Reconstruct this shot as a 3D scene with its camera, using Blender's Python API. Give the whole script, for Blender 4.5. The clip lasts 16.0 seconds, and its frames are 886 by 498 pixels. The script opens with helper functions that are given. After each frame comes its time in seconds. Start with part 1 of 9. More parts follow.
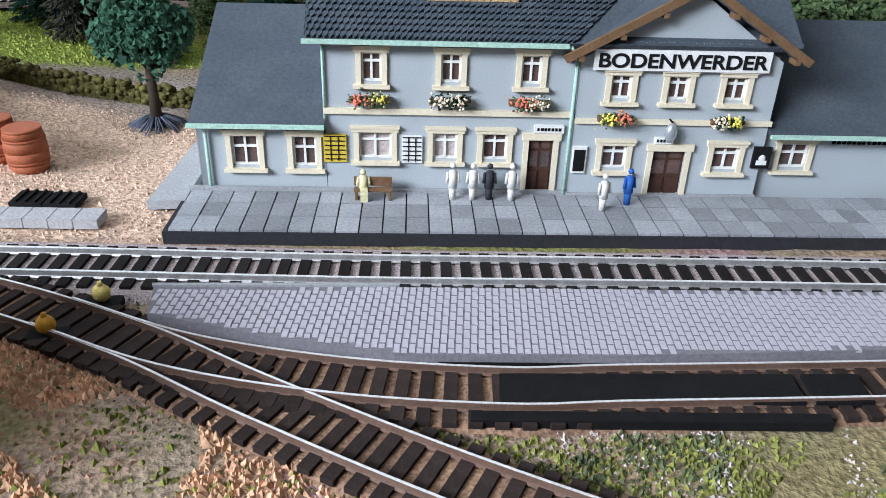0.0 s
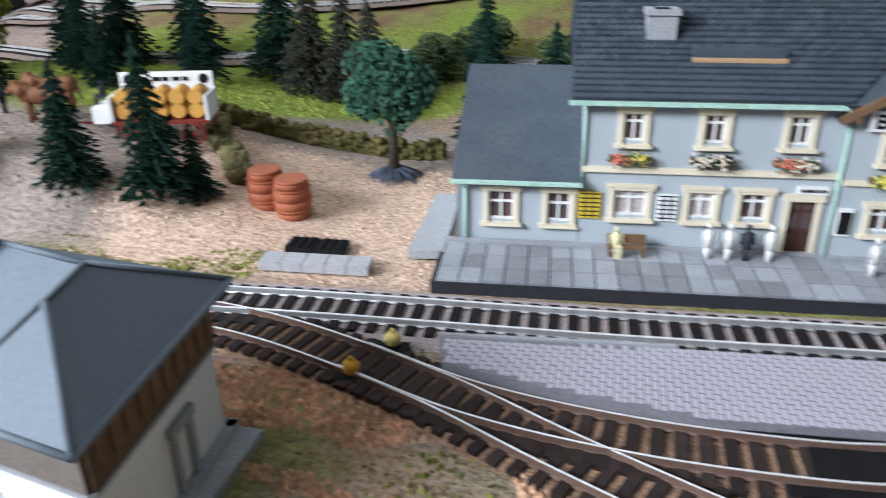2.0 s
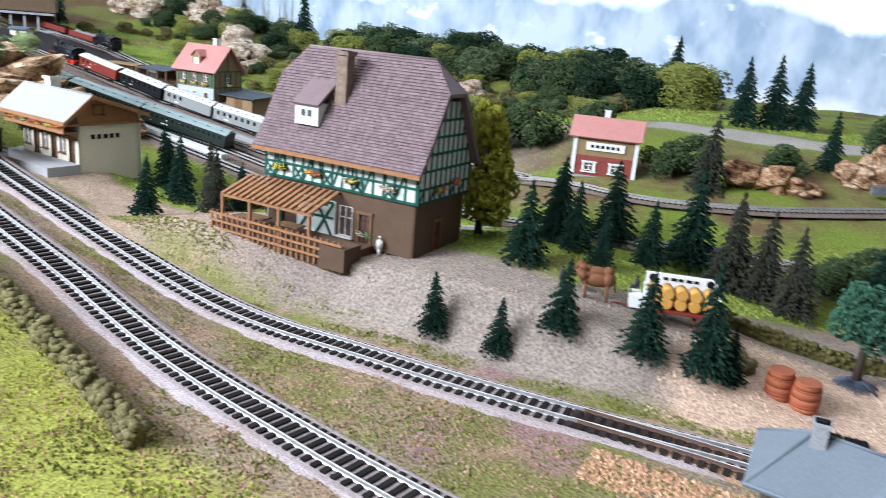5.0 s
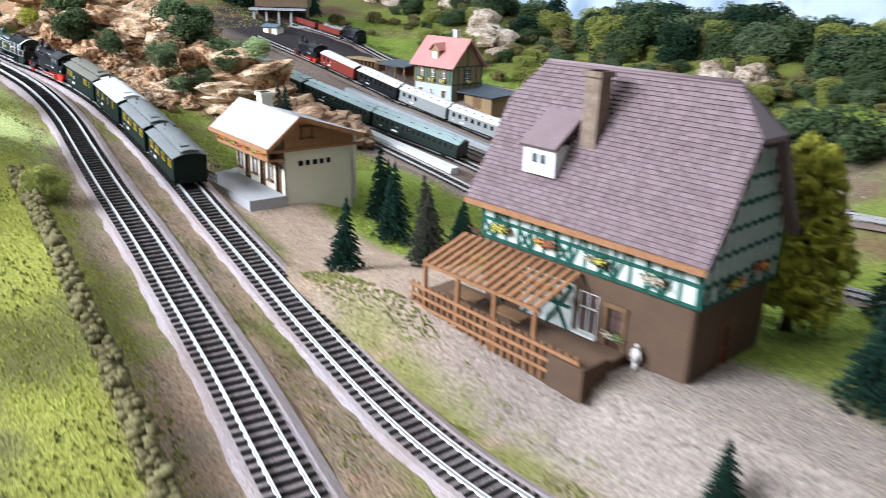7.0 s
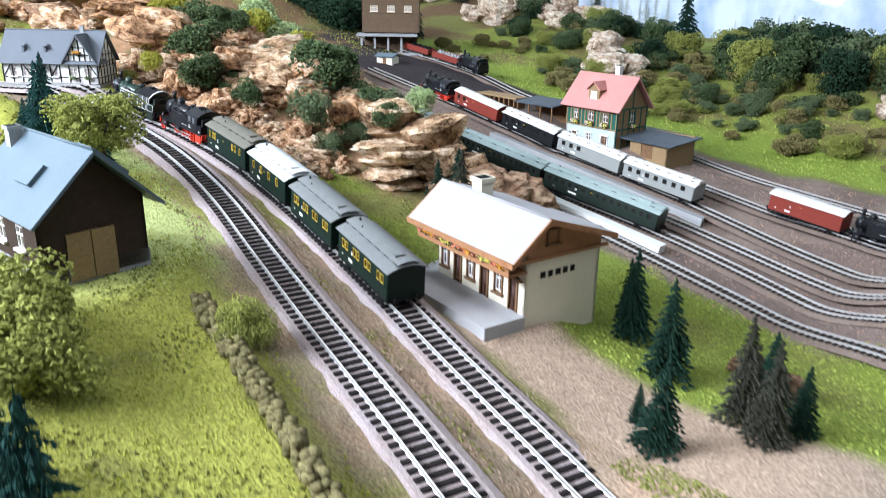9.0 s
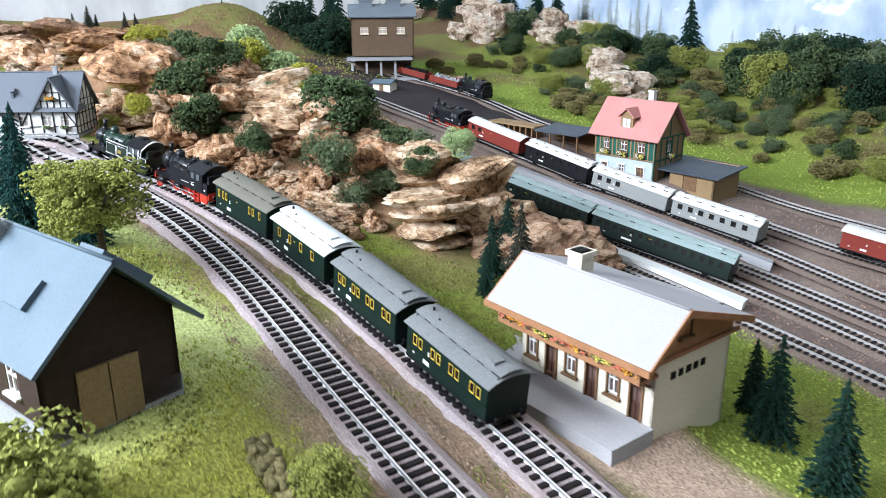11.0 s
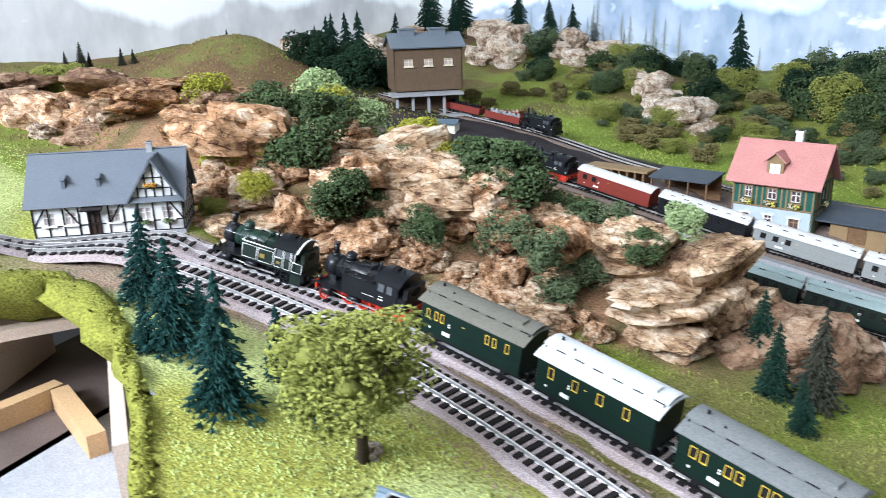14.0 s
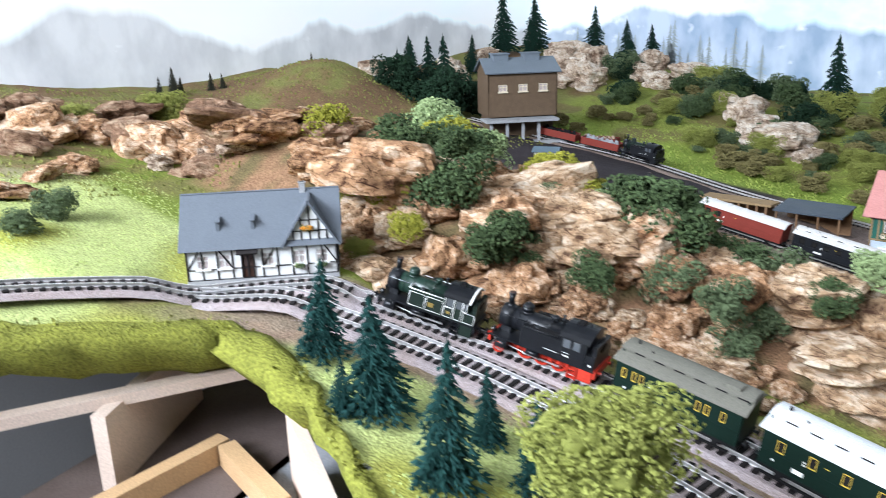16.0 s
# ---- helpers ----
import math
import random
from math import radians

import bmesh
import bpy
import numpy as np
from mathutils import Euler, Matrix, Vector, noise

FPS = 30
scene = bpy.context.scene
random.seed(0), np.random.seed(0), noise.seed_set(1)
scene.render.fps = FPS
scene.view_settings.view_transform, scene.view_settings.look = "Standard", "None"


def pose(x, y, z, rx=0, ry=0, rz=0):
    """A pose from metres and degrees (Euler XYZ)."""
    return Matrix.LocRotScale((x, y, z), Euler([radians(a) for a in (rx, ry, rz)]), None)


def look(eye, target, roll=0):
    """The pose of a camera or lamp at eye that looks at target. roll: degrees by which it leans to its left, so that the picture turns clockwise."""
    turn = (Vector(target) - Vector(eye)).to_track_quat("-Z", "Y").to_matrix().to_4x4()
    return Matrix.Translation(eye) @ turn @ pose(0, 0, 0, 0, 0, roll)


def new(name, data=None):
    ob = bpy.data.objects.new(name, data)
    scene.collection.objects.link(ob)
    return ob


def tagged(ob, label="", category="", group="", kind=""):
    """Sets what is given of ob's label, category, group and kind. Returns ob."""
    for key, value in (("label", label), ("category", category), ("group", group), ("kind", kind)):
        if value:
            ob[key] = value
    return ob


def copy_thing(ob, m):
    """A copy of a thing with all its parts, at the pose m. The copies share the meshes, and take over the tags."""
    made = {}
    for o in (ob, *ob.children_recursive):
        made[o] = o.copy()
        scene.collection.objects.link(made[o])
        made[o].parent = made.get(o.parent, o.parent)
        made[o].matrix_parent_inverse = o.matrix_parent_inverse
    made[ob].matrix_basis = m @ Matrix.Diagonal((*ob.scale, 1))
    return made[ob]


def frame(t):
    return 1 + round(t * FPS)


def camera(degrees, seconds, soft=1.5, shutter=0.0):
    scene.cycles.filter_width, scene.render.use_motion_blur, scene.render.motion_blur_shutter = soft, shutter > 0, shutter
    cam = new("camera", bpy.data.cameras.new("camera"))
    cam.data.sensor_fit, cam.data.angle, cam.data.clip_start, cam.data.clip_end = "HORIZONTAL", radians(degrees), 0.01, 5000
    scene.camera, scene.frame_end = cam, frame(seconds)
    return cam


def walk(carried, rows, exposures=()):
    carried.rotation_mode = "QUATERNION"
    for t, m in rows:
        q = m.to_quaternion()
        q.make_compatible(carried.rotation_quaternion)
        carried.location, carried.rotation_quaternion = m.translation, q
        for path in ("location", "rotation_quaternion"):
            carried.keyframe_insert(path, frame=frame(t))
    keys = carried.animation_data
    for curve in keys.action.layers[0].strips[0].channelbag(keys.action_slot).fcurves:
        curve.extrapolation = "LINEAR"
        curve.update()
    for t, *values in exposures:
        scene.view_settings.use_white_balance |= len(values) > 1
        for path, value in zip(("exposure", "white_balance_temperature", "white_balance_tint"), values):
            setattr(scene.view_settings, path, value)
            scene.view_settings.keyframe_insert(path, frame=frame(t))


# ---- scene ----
cam = camera(60.0, 16.0, soft=0.7, shutter=0.6)
PATH = [
    (0, (0.0557, 0.2254, 0.1419), (0.0296, 1.1055, -0.3322), 1.87),
    (0.5, (0.0529, 0.2276, 0.1438), (0.0236, 1.1069, -0.3316), 1.66),
    (1, (0.0430, 0.2276, 0.1443), (0.0034, 1.1087, -0.3269), 2.29),
    (1.5, (0.0262, 0.2216, 0.1464), (-0.1003, 1.1023, -0.3099), 1.19),
    (2, (0.0053, 0.2155, 0.1495), (-0.1930, 1.0976, -0.2777), -0.90),
    (2.5, (-0.0092, 0.2104, 0.1473), (-0.3217, 1.0665, -0.2642), 0.02),
    (3, (-0.0184, 0.1844, 0.1594), (-0.3582, 1.0350, -0.2419), 0.45),
    (3.5, (-0.0243, 0.1561, 0.1751), (-0.3661, 1.0090, -0.2194), 1.12),
    (4, (-0.0737, 0.0853, 0.2050), (-0.4231, 0.9521, -0.1510), 2.32),
    (4.5, (-0.1123, 0.0443, 0.2316), (-0.4843, 0.9148, -0.0909), 3.33),
    (5, (-0.1730, 0.0274, 0.2211), (-0.5762, 0.8996, -0.0560), 5.06),
    (5.2, (-0.1760, 0.0440, 0.2250), (-0.6040, 0.8930, -0.0520), 4.90),
    (7.3, (-0.3450, 0.2230, 0.2400), (-1.0173, 0.8865, -0.0883), 1.14),
    (7.5, (-0.3900, 0.2339, 0.2341), (-1.0706, 0.8892, -0.0934), 0.76),
    (8, (-0.4542, 0.2237, 0.2316), (-1.1406, 0.8671, -0.1075), 0.45),
    (8.5, (-0.4990, 0.2041, 0.2501), (-1.1965, 0.8346, -0.0905), 0.16),
    (9, (-0.5491, 0.2054, 0.2755), (-1.2394, 0.8512, -0.0507), 1.07),
    (9.5, (-0.5880, 0.2080, 0.2853), (-1.2734, 0.8616, -0.0356), 1.65),
    (12, (-0.7962, 0.2438, 0.2911), (-1.4332, 0.9513, -0.0149), -1.92),
    (12.5, (-0.8523, 0.2239, 0.3038), (-1.4670, 0.9520, 0.0003), -2.18),
    (13, (-0.9104, 0.2223, 0.3105), (-1.4855, 0.9828, 0.0091), -2.67),
    (13.5, (-0.9672, 0.2146, 0.3185), (-1.5539, 0.9659, 0.0162), -2.06),
    (14, (-1.0046, 0.2038, 0.3208), (-1.5991, 0.9487, 0.0184), -1.55),
    (14.5, (-1.0320, 0.1964, 0.3177), (-1.6391, 0.9307, 0.0140), -2.08),
    (15, (-1.0439, 0.1879, 0.3238), (-1.6541, 0.9214, 0.0245), -1.54),
    (15.5, (-1.0743, 0.1756, 0.3295), (-1.6890, 0.9084, 0.0377), -1.57),
    (16, (-1.1085, 0.1674, 0.3386), (-1.7408, 0.8886, 0.0555), -1.78),
]
walk(cam, [(t, look(eye, target, roll)) for t, eye, target, roll in PATH],
     exposures=[(0.0, 1.10), (2.5, 1.06), (5.0, 1.05), (7.5, 1.14), (9.5, 1.12), (12.0, 0.97), (14.5, 0.89), (16.0, 0.85)])

# ---- light: a room with windows towards the viewer and a lit ceiling ----
world = bpy.data.worlds.new("room_air")
scene.world = world
world.use_nodes = True
world.node_tree.nodes["Background"].inputs[0].default_value = (0.93, 0.96, 1.0, 1)
world.node_tree.nodes["Background"].inputs[1].default_value = 0.008


def area_lamp(name, m, sx, sy, watts, colour):
    data = bpy.data.lights.new(name, "AREA")
    data.shape, data.size, data.size_y, data.energy, data.color = "RECTANGLE", sx, sy, watts, colour
    ob = new(name, data)
    ob.matrix_world = m
    return ob


area_lamp("window_light", look((-2.0, -1.0, 1.22), (-0.8, 0.7, 0.0)), 1.1, 0.6, 54.0, (0.79, 0.87, 1.0))
area_lamp("front_window_light", look((-1.3, -1.0, 1.15), (-1.3, 0.7, 0.0)), 1.0, 0.5, 24.0, (0.80, 0.87, 1.0))
area_lamp("ceiling_light", look((-0.6, 0.5, 1.38), (-0.6, 0.9, 0.0)), 1.6, 0.5, 7.0, (0.87, 0.92, 1.0))

# ---- geometry helpers ----
class Shape:
    """Collects faces; each primitive appends its own vertices."""

    def __init__(self):
        self.v, self.f, self.s = [], [], []

    def add(self, verts, faces, smooth=False):
        n = len(self.v)
        self.v += [tuple(p) for p in verts]
        self.f += [tuple(n + i for i in q) for q in faces]
        self.s += [smooth] * len(faces)
        return self

    def box(self, c, s, rz=0.0, top=1.0):
        x, y, z = (0.5 * a for a in s)
        ca, sa = math.cos(radians(rz)), math.sin(radians(rz))
        pts = []
        for k, h in ((1.0, -z), (top, z)):
            for i, j in ((-1, -1), (1, -1), (1, 1), (-1, 1)):
                px, py = i * x * k, j * y * k
                pts.append((c[0] + px * ca - py * sa, c[1] + px * sa + py * ca, c[2] + h))
        return self.add(pts, [(3, 2, 1, 0), (4, 5, 6, 7), (0, 1, 5, 4), (1, 2, 6, 5), (2, 3, 7, 6), (3, 0, 4, 7)])

    def span(self, a, b):
        return self.box([(p + q) / 2 for p, q in zip(a, b)], [abs(q - p) for p, q in zip(a, b)])

    def cyl(self, a, b, r, r2=None, n=12, caps=True):
        a, b = Vector(a), Vector(b)
        r2 = r if r2 is None else r2
        d = (b - a).normalized()
        e = d.orthogonal().normalized()
        g = d.cross(e)
        pts = []
        for p, q in ((a, r), (b, r2)):
            for i in range(n):
                t = 2 * math.pi * i / n
                pts.append(p + q * (math.cos(t) * e + math.sin(t) * g))
        self.add(pts, [(i, (i + 1) % n, n + (i + 1) % n, n + i) for i in range(n)], True)
        if caps:
            k = len(self.v) - 2 * n
            self.f += [tuple(k + i for i in range(n - 1, -1, -1)), tuple(k + n + i for i in range(n))]
            self.s += [False, False]
        return self

    def prism(self, poly, a, b, axis="y"):
        """A flat outline (two coordinates) drawn out from a to b along an axis."""
        put = {"y": lambda p, h: (p[0], h, p[1]), "x": lambda p, h: (h, p[0], p[1]), "z": lambda p, h: (p[0], p[1], h)}[axis]
        n = len(poly)
        pts = [put(p, a) for p in poly] + [put(p, b) for p in poly]
        return self.add(pts, [tuple(range(n - 1, -1, -1)), tuple(range(n, 2 * n))] + [(i, (i + 1) % n, n + (i + 1) % n, n + i) for i in range(n)])

    def slab(self, quad, thick):
        """A flat board: four corners in space and its thickness below them."""
        q = [Vector(p) for p in quad]
        nrm = (q[1] - q[0]).cross(q[3] - q[0]).normalized()
        pts = q + [p - nrm * thick for p in q]
        return self.add(pts, [(0, 1, 2, 3), (7, 6, 5, 4), (0, 4, 5, 1), (1, 5, 6, 2), (2, 6, 7, 3), (3, 7, 4, 0)])

    def ball(self, c, r, n=10, m=6):
        r = (r, r, r) if not hasattr(r, "__len__") else r
        pts = [(c[0], c[1], c[2] + r[2])]
        for j in range(1, m):
            p = math.pi * j / m
            for i in range(n):
                t = 2 * math.pi * i / n
                pts.append((c[0] + r[0] * math.sin(p) * math.cos(t), c[1] + r[1] * math.sin(p) * math.sin(t), c[2] + r[2] * math.cos(p)))
        pts.append((c[0], c[1], c[2] - r[2]))
        fs = [(0, 1 + i, 1 + (i + 1) % n) for i in range(n)]
        for j in range(m - 2):
            k = 1 + j * n
            fs += [(k + i, k + n + i, k + n + (i + 1) % n, k + (i + 1) % n) for i in range(n)]
        k = 1 + (m - 2) * n
        fs += [(k + i, k + n, k + (i + 1) % n) for i in range(n)]
        return self.add(pts, fs, True)

    def tube(self, path, r, n=6):
        for a, b in zip(path, path[1:]):
            self.cyl(a, b, r, r, n)
        return self

    def mesh(self, name):
        me = bpy.data.meshes.new(name)
        me.from_pydata(self.v, [], self.f)
        me.polygons.foreach_set("use_smooth", self.s)
        me.update()
        return me


def part(name, shape, material, parent=None, label="", m=None):
    ob = new(name, shape.mesh(name) if isinstance(shape, Shape) else shape)
    if material:
        ob.data.materials.append(material)
    ob.parent = parent
    if m is not None:
        ob.matrix_basis = m
    if label:
        ob["label"] = label
    return ob


def thing(name, label, category, m=None, group="", kind=""):
    ob = tagged(new(name), label, category, group, kind)
    ob.empty_display_size = 0.01
    if m is not None:
        ob.matrix_basis = m
    return ob


def solid(name, shape, material, label, category, m=None, group="", kind=""):
    return tagged(part(name, shape, material, None, "", m), label, category, group, kind)


# ---- materials ----
def material(name, base, rough=0.7, metal=0.0, second=None, scale=120.0, mix=0.5, fine=900.0, bump=0.15, vary=0.12, spec=0.14, depth=0.0006, island=False):
    """A surface with a blotched second colour, a fine grain and a little relief."""
    mt = bpy.data.materials.new(name)
    mt.use_nodes = True
    nt = mt.node_tree
    nd, ln = nt.nodes, nt.links
    bs = nd["Principled BSDF"]
    co = nd.new("ShaderNodeTexCoord")
    n1, n2 = nd.new("ShaderNodeTexNoise"), nd.new("ShaderNodeTexNoise")
    n1.inputs["Scale"].default_value, n1.inputs["Detail"].default_value = scale, 4
    n2.inputs["Scale"].default_value, n2.inputs["Detail"].default_value = fine, 3
    for n in (n1, n2):
        ln.new(co.outputs["Object"], n.inputs["Vector"])
    ramp = nd.new("ShaderNodeValToRGB")
    ramp.color_ramp.elements[0].position, ramp.color_ramp.elements[1].position = 0.5 - 0.22, 0.5 + 0.22
    second = second or tuple(c * 0.72 for c in base)
    ramp.color_ramp.elements[0].color, ramp.color_ramp.elements[1].color = (*second, 1), (*base, 1)
    ln.new(n1.outputs["Fac"], ramp.inputs["Fac"])
    blend = nd.new("ShaderNodeMix")
    blend.data_type = "RGBA"
    blend.inputs[0].default_value = mix
    blend.inputs[6].default_value = (*base, 1)
    ln.new(ramp.outputs["Color"], blend.inputs[7])
    value = nd.new("ShaderNodeHueSaturation")
    ln.new(blend.outputs[2], value.inputs["Color"])
    amount = nd.new("ShaderNodeMapRange")
    amount.inputs["To Min"].default_value, amount.inputs["To Max"].default_value = 1 - 1.8 * vary, 1 + 1.8 * vary
    amount.inputs["From Min"].default_value, amount.inputs["From Max"].default_value = 0.25, 0.75
    ln.new(n2.outputs["Fac"], amount.inputs["Value"])
    last = amount.outputs[0]
    if island:
        src = nd.new("ShaderNodeNewGeometry") if island == "island" else nd.new("ShaderNodeObjectInfo")
        m2 = nd.new("ShaderNodeMapRange")
        m2.inputs["To Min"].default_value, m2.inputs["To Max"].default_value = 0.75, 1.22
        ln.new(src.outputs["Random Per Island" if island == "island" else "Random"], m2.inputs["Value"])
        mul = nd.new("ShaderNodeMath")
        mul.operation = "MULTIPLY"
        ln.new(last, mul.inputs[0])
        ln.new(m2.outputs[0], mul.inputs[1])
        last = mul.outputs[0]
    ln.new(last, value.inputs["Value"])
    ln.new(value.outputs["Color"], bs.inputs["Base Color"])
    bs.inputs["Roughness"].default_value, bs.inputs["Metallic"].default_value = rough, metal
    bs.inputs["Specular IOR Level"].default_value = spec
    if bump:
        bp = nd.new("ShaderNodeBump")
        bp.inputs["Strength"].default_value, bp.inputs["Distance"].default_value = bump, depth
        ln.new(n2.outputs["Fac"], bp.inputs["Height"])
        ln.new(bp.outputs["Normal"], bs.inputs["Normal"])
    return mt


RAIL = material("rail_steel", (0.66, 0.66, 0.66), 0.35, 0.7, (0.42, 0.38, 0.35), 60, 0.5)
RAIL_TOP = material("polished_rail", (0.88, 0.88, 0.88), 0.4, 0.4, (0.66, 0.63, 0.60), 40, 0.5, bump=0)
RAIL_DULL = material("dull_rail", (0.52, 0.51, 0.50), 0.4, 0.5, (0.34, 0.30, 0.27), 60, 0.5)
RUSTY = material("rusty_rail", (0.13, 0.075, 0.055), 0.75, 0.1, (0.2, 0.14, 0.11), 80, 0.5)
SLEEPER = material("sleeper", (0.010, 0.009, 0.009), 0.85, 0, (0.022, 0.017, 0.016), 200, 0.6, island="object")
SLEEPER_BROWN = material("brown_sleeper", (0.040, 0.027, 0.024), 0.85, 0, (0.009, 0.008, 0.008), 200, 0.6, island="object")
BALLAST = material("ballast", (0.40, 0.35, 0.36), 0.95, 0, (0.30, 0.22, 0.19), 25, 0.6, 1300, 0.9, 0.4)
WALL_BLUE = material("pale_blue_render", (0.41, 0.45, 0.475), 0.8, 0, (0.36, 0.395, 0.42), 40, 0.5, 1500, 0.1, 0.05)
CREAM = material("cream_moulding", (0.74, 0.66, 0.50), 0.6, 0, (0.62, 0.53, 0.40), 60, 0.3, vary=0.04, bump=0.05)
SLATE = material("slate_roof", (0.05, 0.065, 0.085), 0.6, 0, (0.085, 0.1, 0.115), 60, 0.6, 900, 0.2, 0.14, island="island")
SLATE_FLAT = material("dark_slate", (0.055, 0.068, 0.085), 0.62, 0, (0.09, 0.105, 0.12), 45, 0.6, 700, 0.15, 0.12)
MINT = material("mint_gutter", (0.42, 0.62, 0.52), 0.5, 0)
TIMBER = material("brown_timber", (0.19, 0.11, 0.06), 0.7, 0, (0.11, 0.06, 0.03), 200, 0.6)
WHITE = material("white_paint", (0.78, 0.78, 0.76), 0.6, 0, vary=0.04, mix=0.15)
PANE = material("dark_pane", (0.07, 0.055, 0.055), 0.1, 0, (0.17, 0.085, 0.065), 90, 0.6, bump=0, spec=0.6)
CURTAIN = material("net_curtain", (0.5, 0.45, 0.43), 0.8, 0, (0.33, 0.24, 0.24), 500, 0.6)
GLASS = material("window_glass", (0.09, 0.1, 0.11), 0.06, 0, vary=0.02, bump=0, spec=0.7, mix=0.2)
DOOR_BROWN = material("brown_door", (0.07, 0.035, 0.025), 0.5, 0)
BLACK = material("black_paint", (0.007, 0.008, 0.010), 0.36, 0, (0.012, 0.013, 0.016), 150, 0.5, 800, 0.1, 0.15, 0.35)
BLACK_MATT = material("black_matt", (0.007, 0.007, 0.008), 0.8, 0, (0.015, 0.014, 0.014), 150, 0.5)
RED_FRAME = material("red_frame", (0.52, 0.045, 0.025), 0.5, 0, (0.38, 0.03, 0.02), 150, 0.5)
LOCO_GREEN = material("dark_green_boiler", (0.012, 0.032, 0.022), 0.33, 0, (0.008, 0.022, 0.016), 100, 0.5, spec=0.5)
LOCO_GREEN_DARK = material("bottle_green", (0.006, 0.015, 0.011), 0.4, 0, (0.010, 0.022, 0.015), 100, 0.5, spec=0.5)
CAR_GREEN = material("carriage_green", (0.005, 0.015, 0.011), 0.45, 0, (0.007, 0.019, 0.014), 80, 0.4)
ROOF_BROWN = material("brown_grey_roof", (0.15, 0.145, 0.12), 0.75, 0, (0.12, 0.115, 0.095), 60, 0.5)
ROOF_WHITE = material("silver_roof", (0.55, 0.57, 0.58), 0.55, 0, (0.45, 0.47, 0.48), 60, 0.4)
ROOF_GREY = material("grey_roof", (0.17, 0.18, 0.18), 0.7, 0, (0.12, 0.13, 0.13), 60, 0.5)
ROOF_GREENISH = material("green_grey_roof", (0.31, 0.39, 0.385), 0.6, 0, (0.25, 0.32, 0.31), 60, 0.5)
YELLOW = material("yellow_paint", (0.72, 0.5, 0.08), 0.6, 0)
CAR_GLASS = material("carriage_glass", (0.018, 0.017, 0.016), 0.18, 0, vary=0.02, bump=0, spec=0.25, mix=0.2)
BRASS = material("brass", (0.45, 0.32, 0.1), 0.4, 0.6)
LEAF_DARK = material("dark_foliage", (0.018, 0.044, 0.022), 0.85, 0, (0.008, 0.02, 0.012), 60, 0.6, 700, 0.4, 0.3, island="island")
NEEDLE = material("spruce_needles", (0.008, 0.029, 0.020), 0.85, 0, (0.013, 0.038, 0.023), 50, 0.6, 900, 0.3, 0.3, island="island")
NEEDLE_BROWN = material("brown_needles", (0.045, 0.045, 0.032), 0.9, 0, (0.025, 0.03, 0.022), 60, 0.6, 900, 0.3, 0.3, island="island")
LEAF_MID = material("mid_green_foliage", (0.078, 0.115, 0.046), 0.9, 0, (0.02, 0.038, 0.02), 5, 0.7, 60, 0.4, 0.3, island="island")
LEAF_OLIVE = material("olive_foliage", (0.29, 0.31, 0.08), 0.9, 0, (0.19, 0.21, 0.05), 50, 0.6, 700, 0.4, 0.3, island="island")
LEAF_YELLOW = material("yellow_green_foliage", (0.33, 0.32, 0.045), 0.9, 0, (0.20, 0.21, 0.03), 60, 0.6, 700, 0.4, 0.3, island="island")
LEAF_GREY = material("grey_green_foliage", (0.12, 0.16, 0.08), 0.9, 0, (0.06, 0.09, 0.045), 50, 0.6, 700, 0.4, 0.3, island="island")
LEAF_PALE = material("pale_foliage", (0.33, 0.42, 0.2), 0.9, 0, (0.2, 0.28, 0.12), 50, 0.6, 700, 0.4, 0.3, island="island")
BARK = material("bark", (0.06, 0.045, 0.035), 0.9, 0)


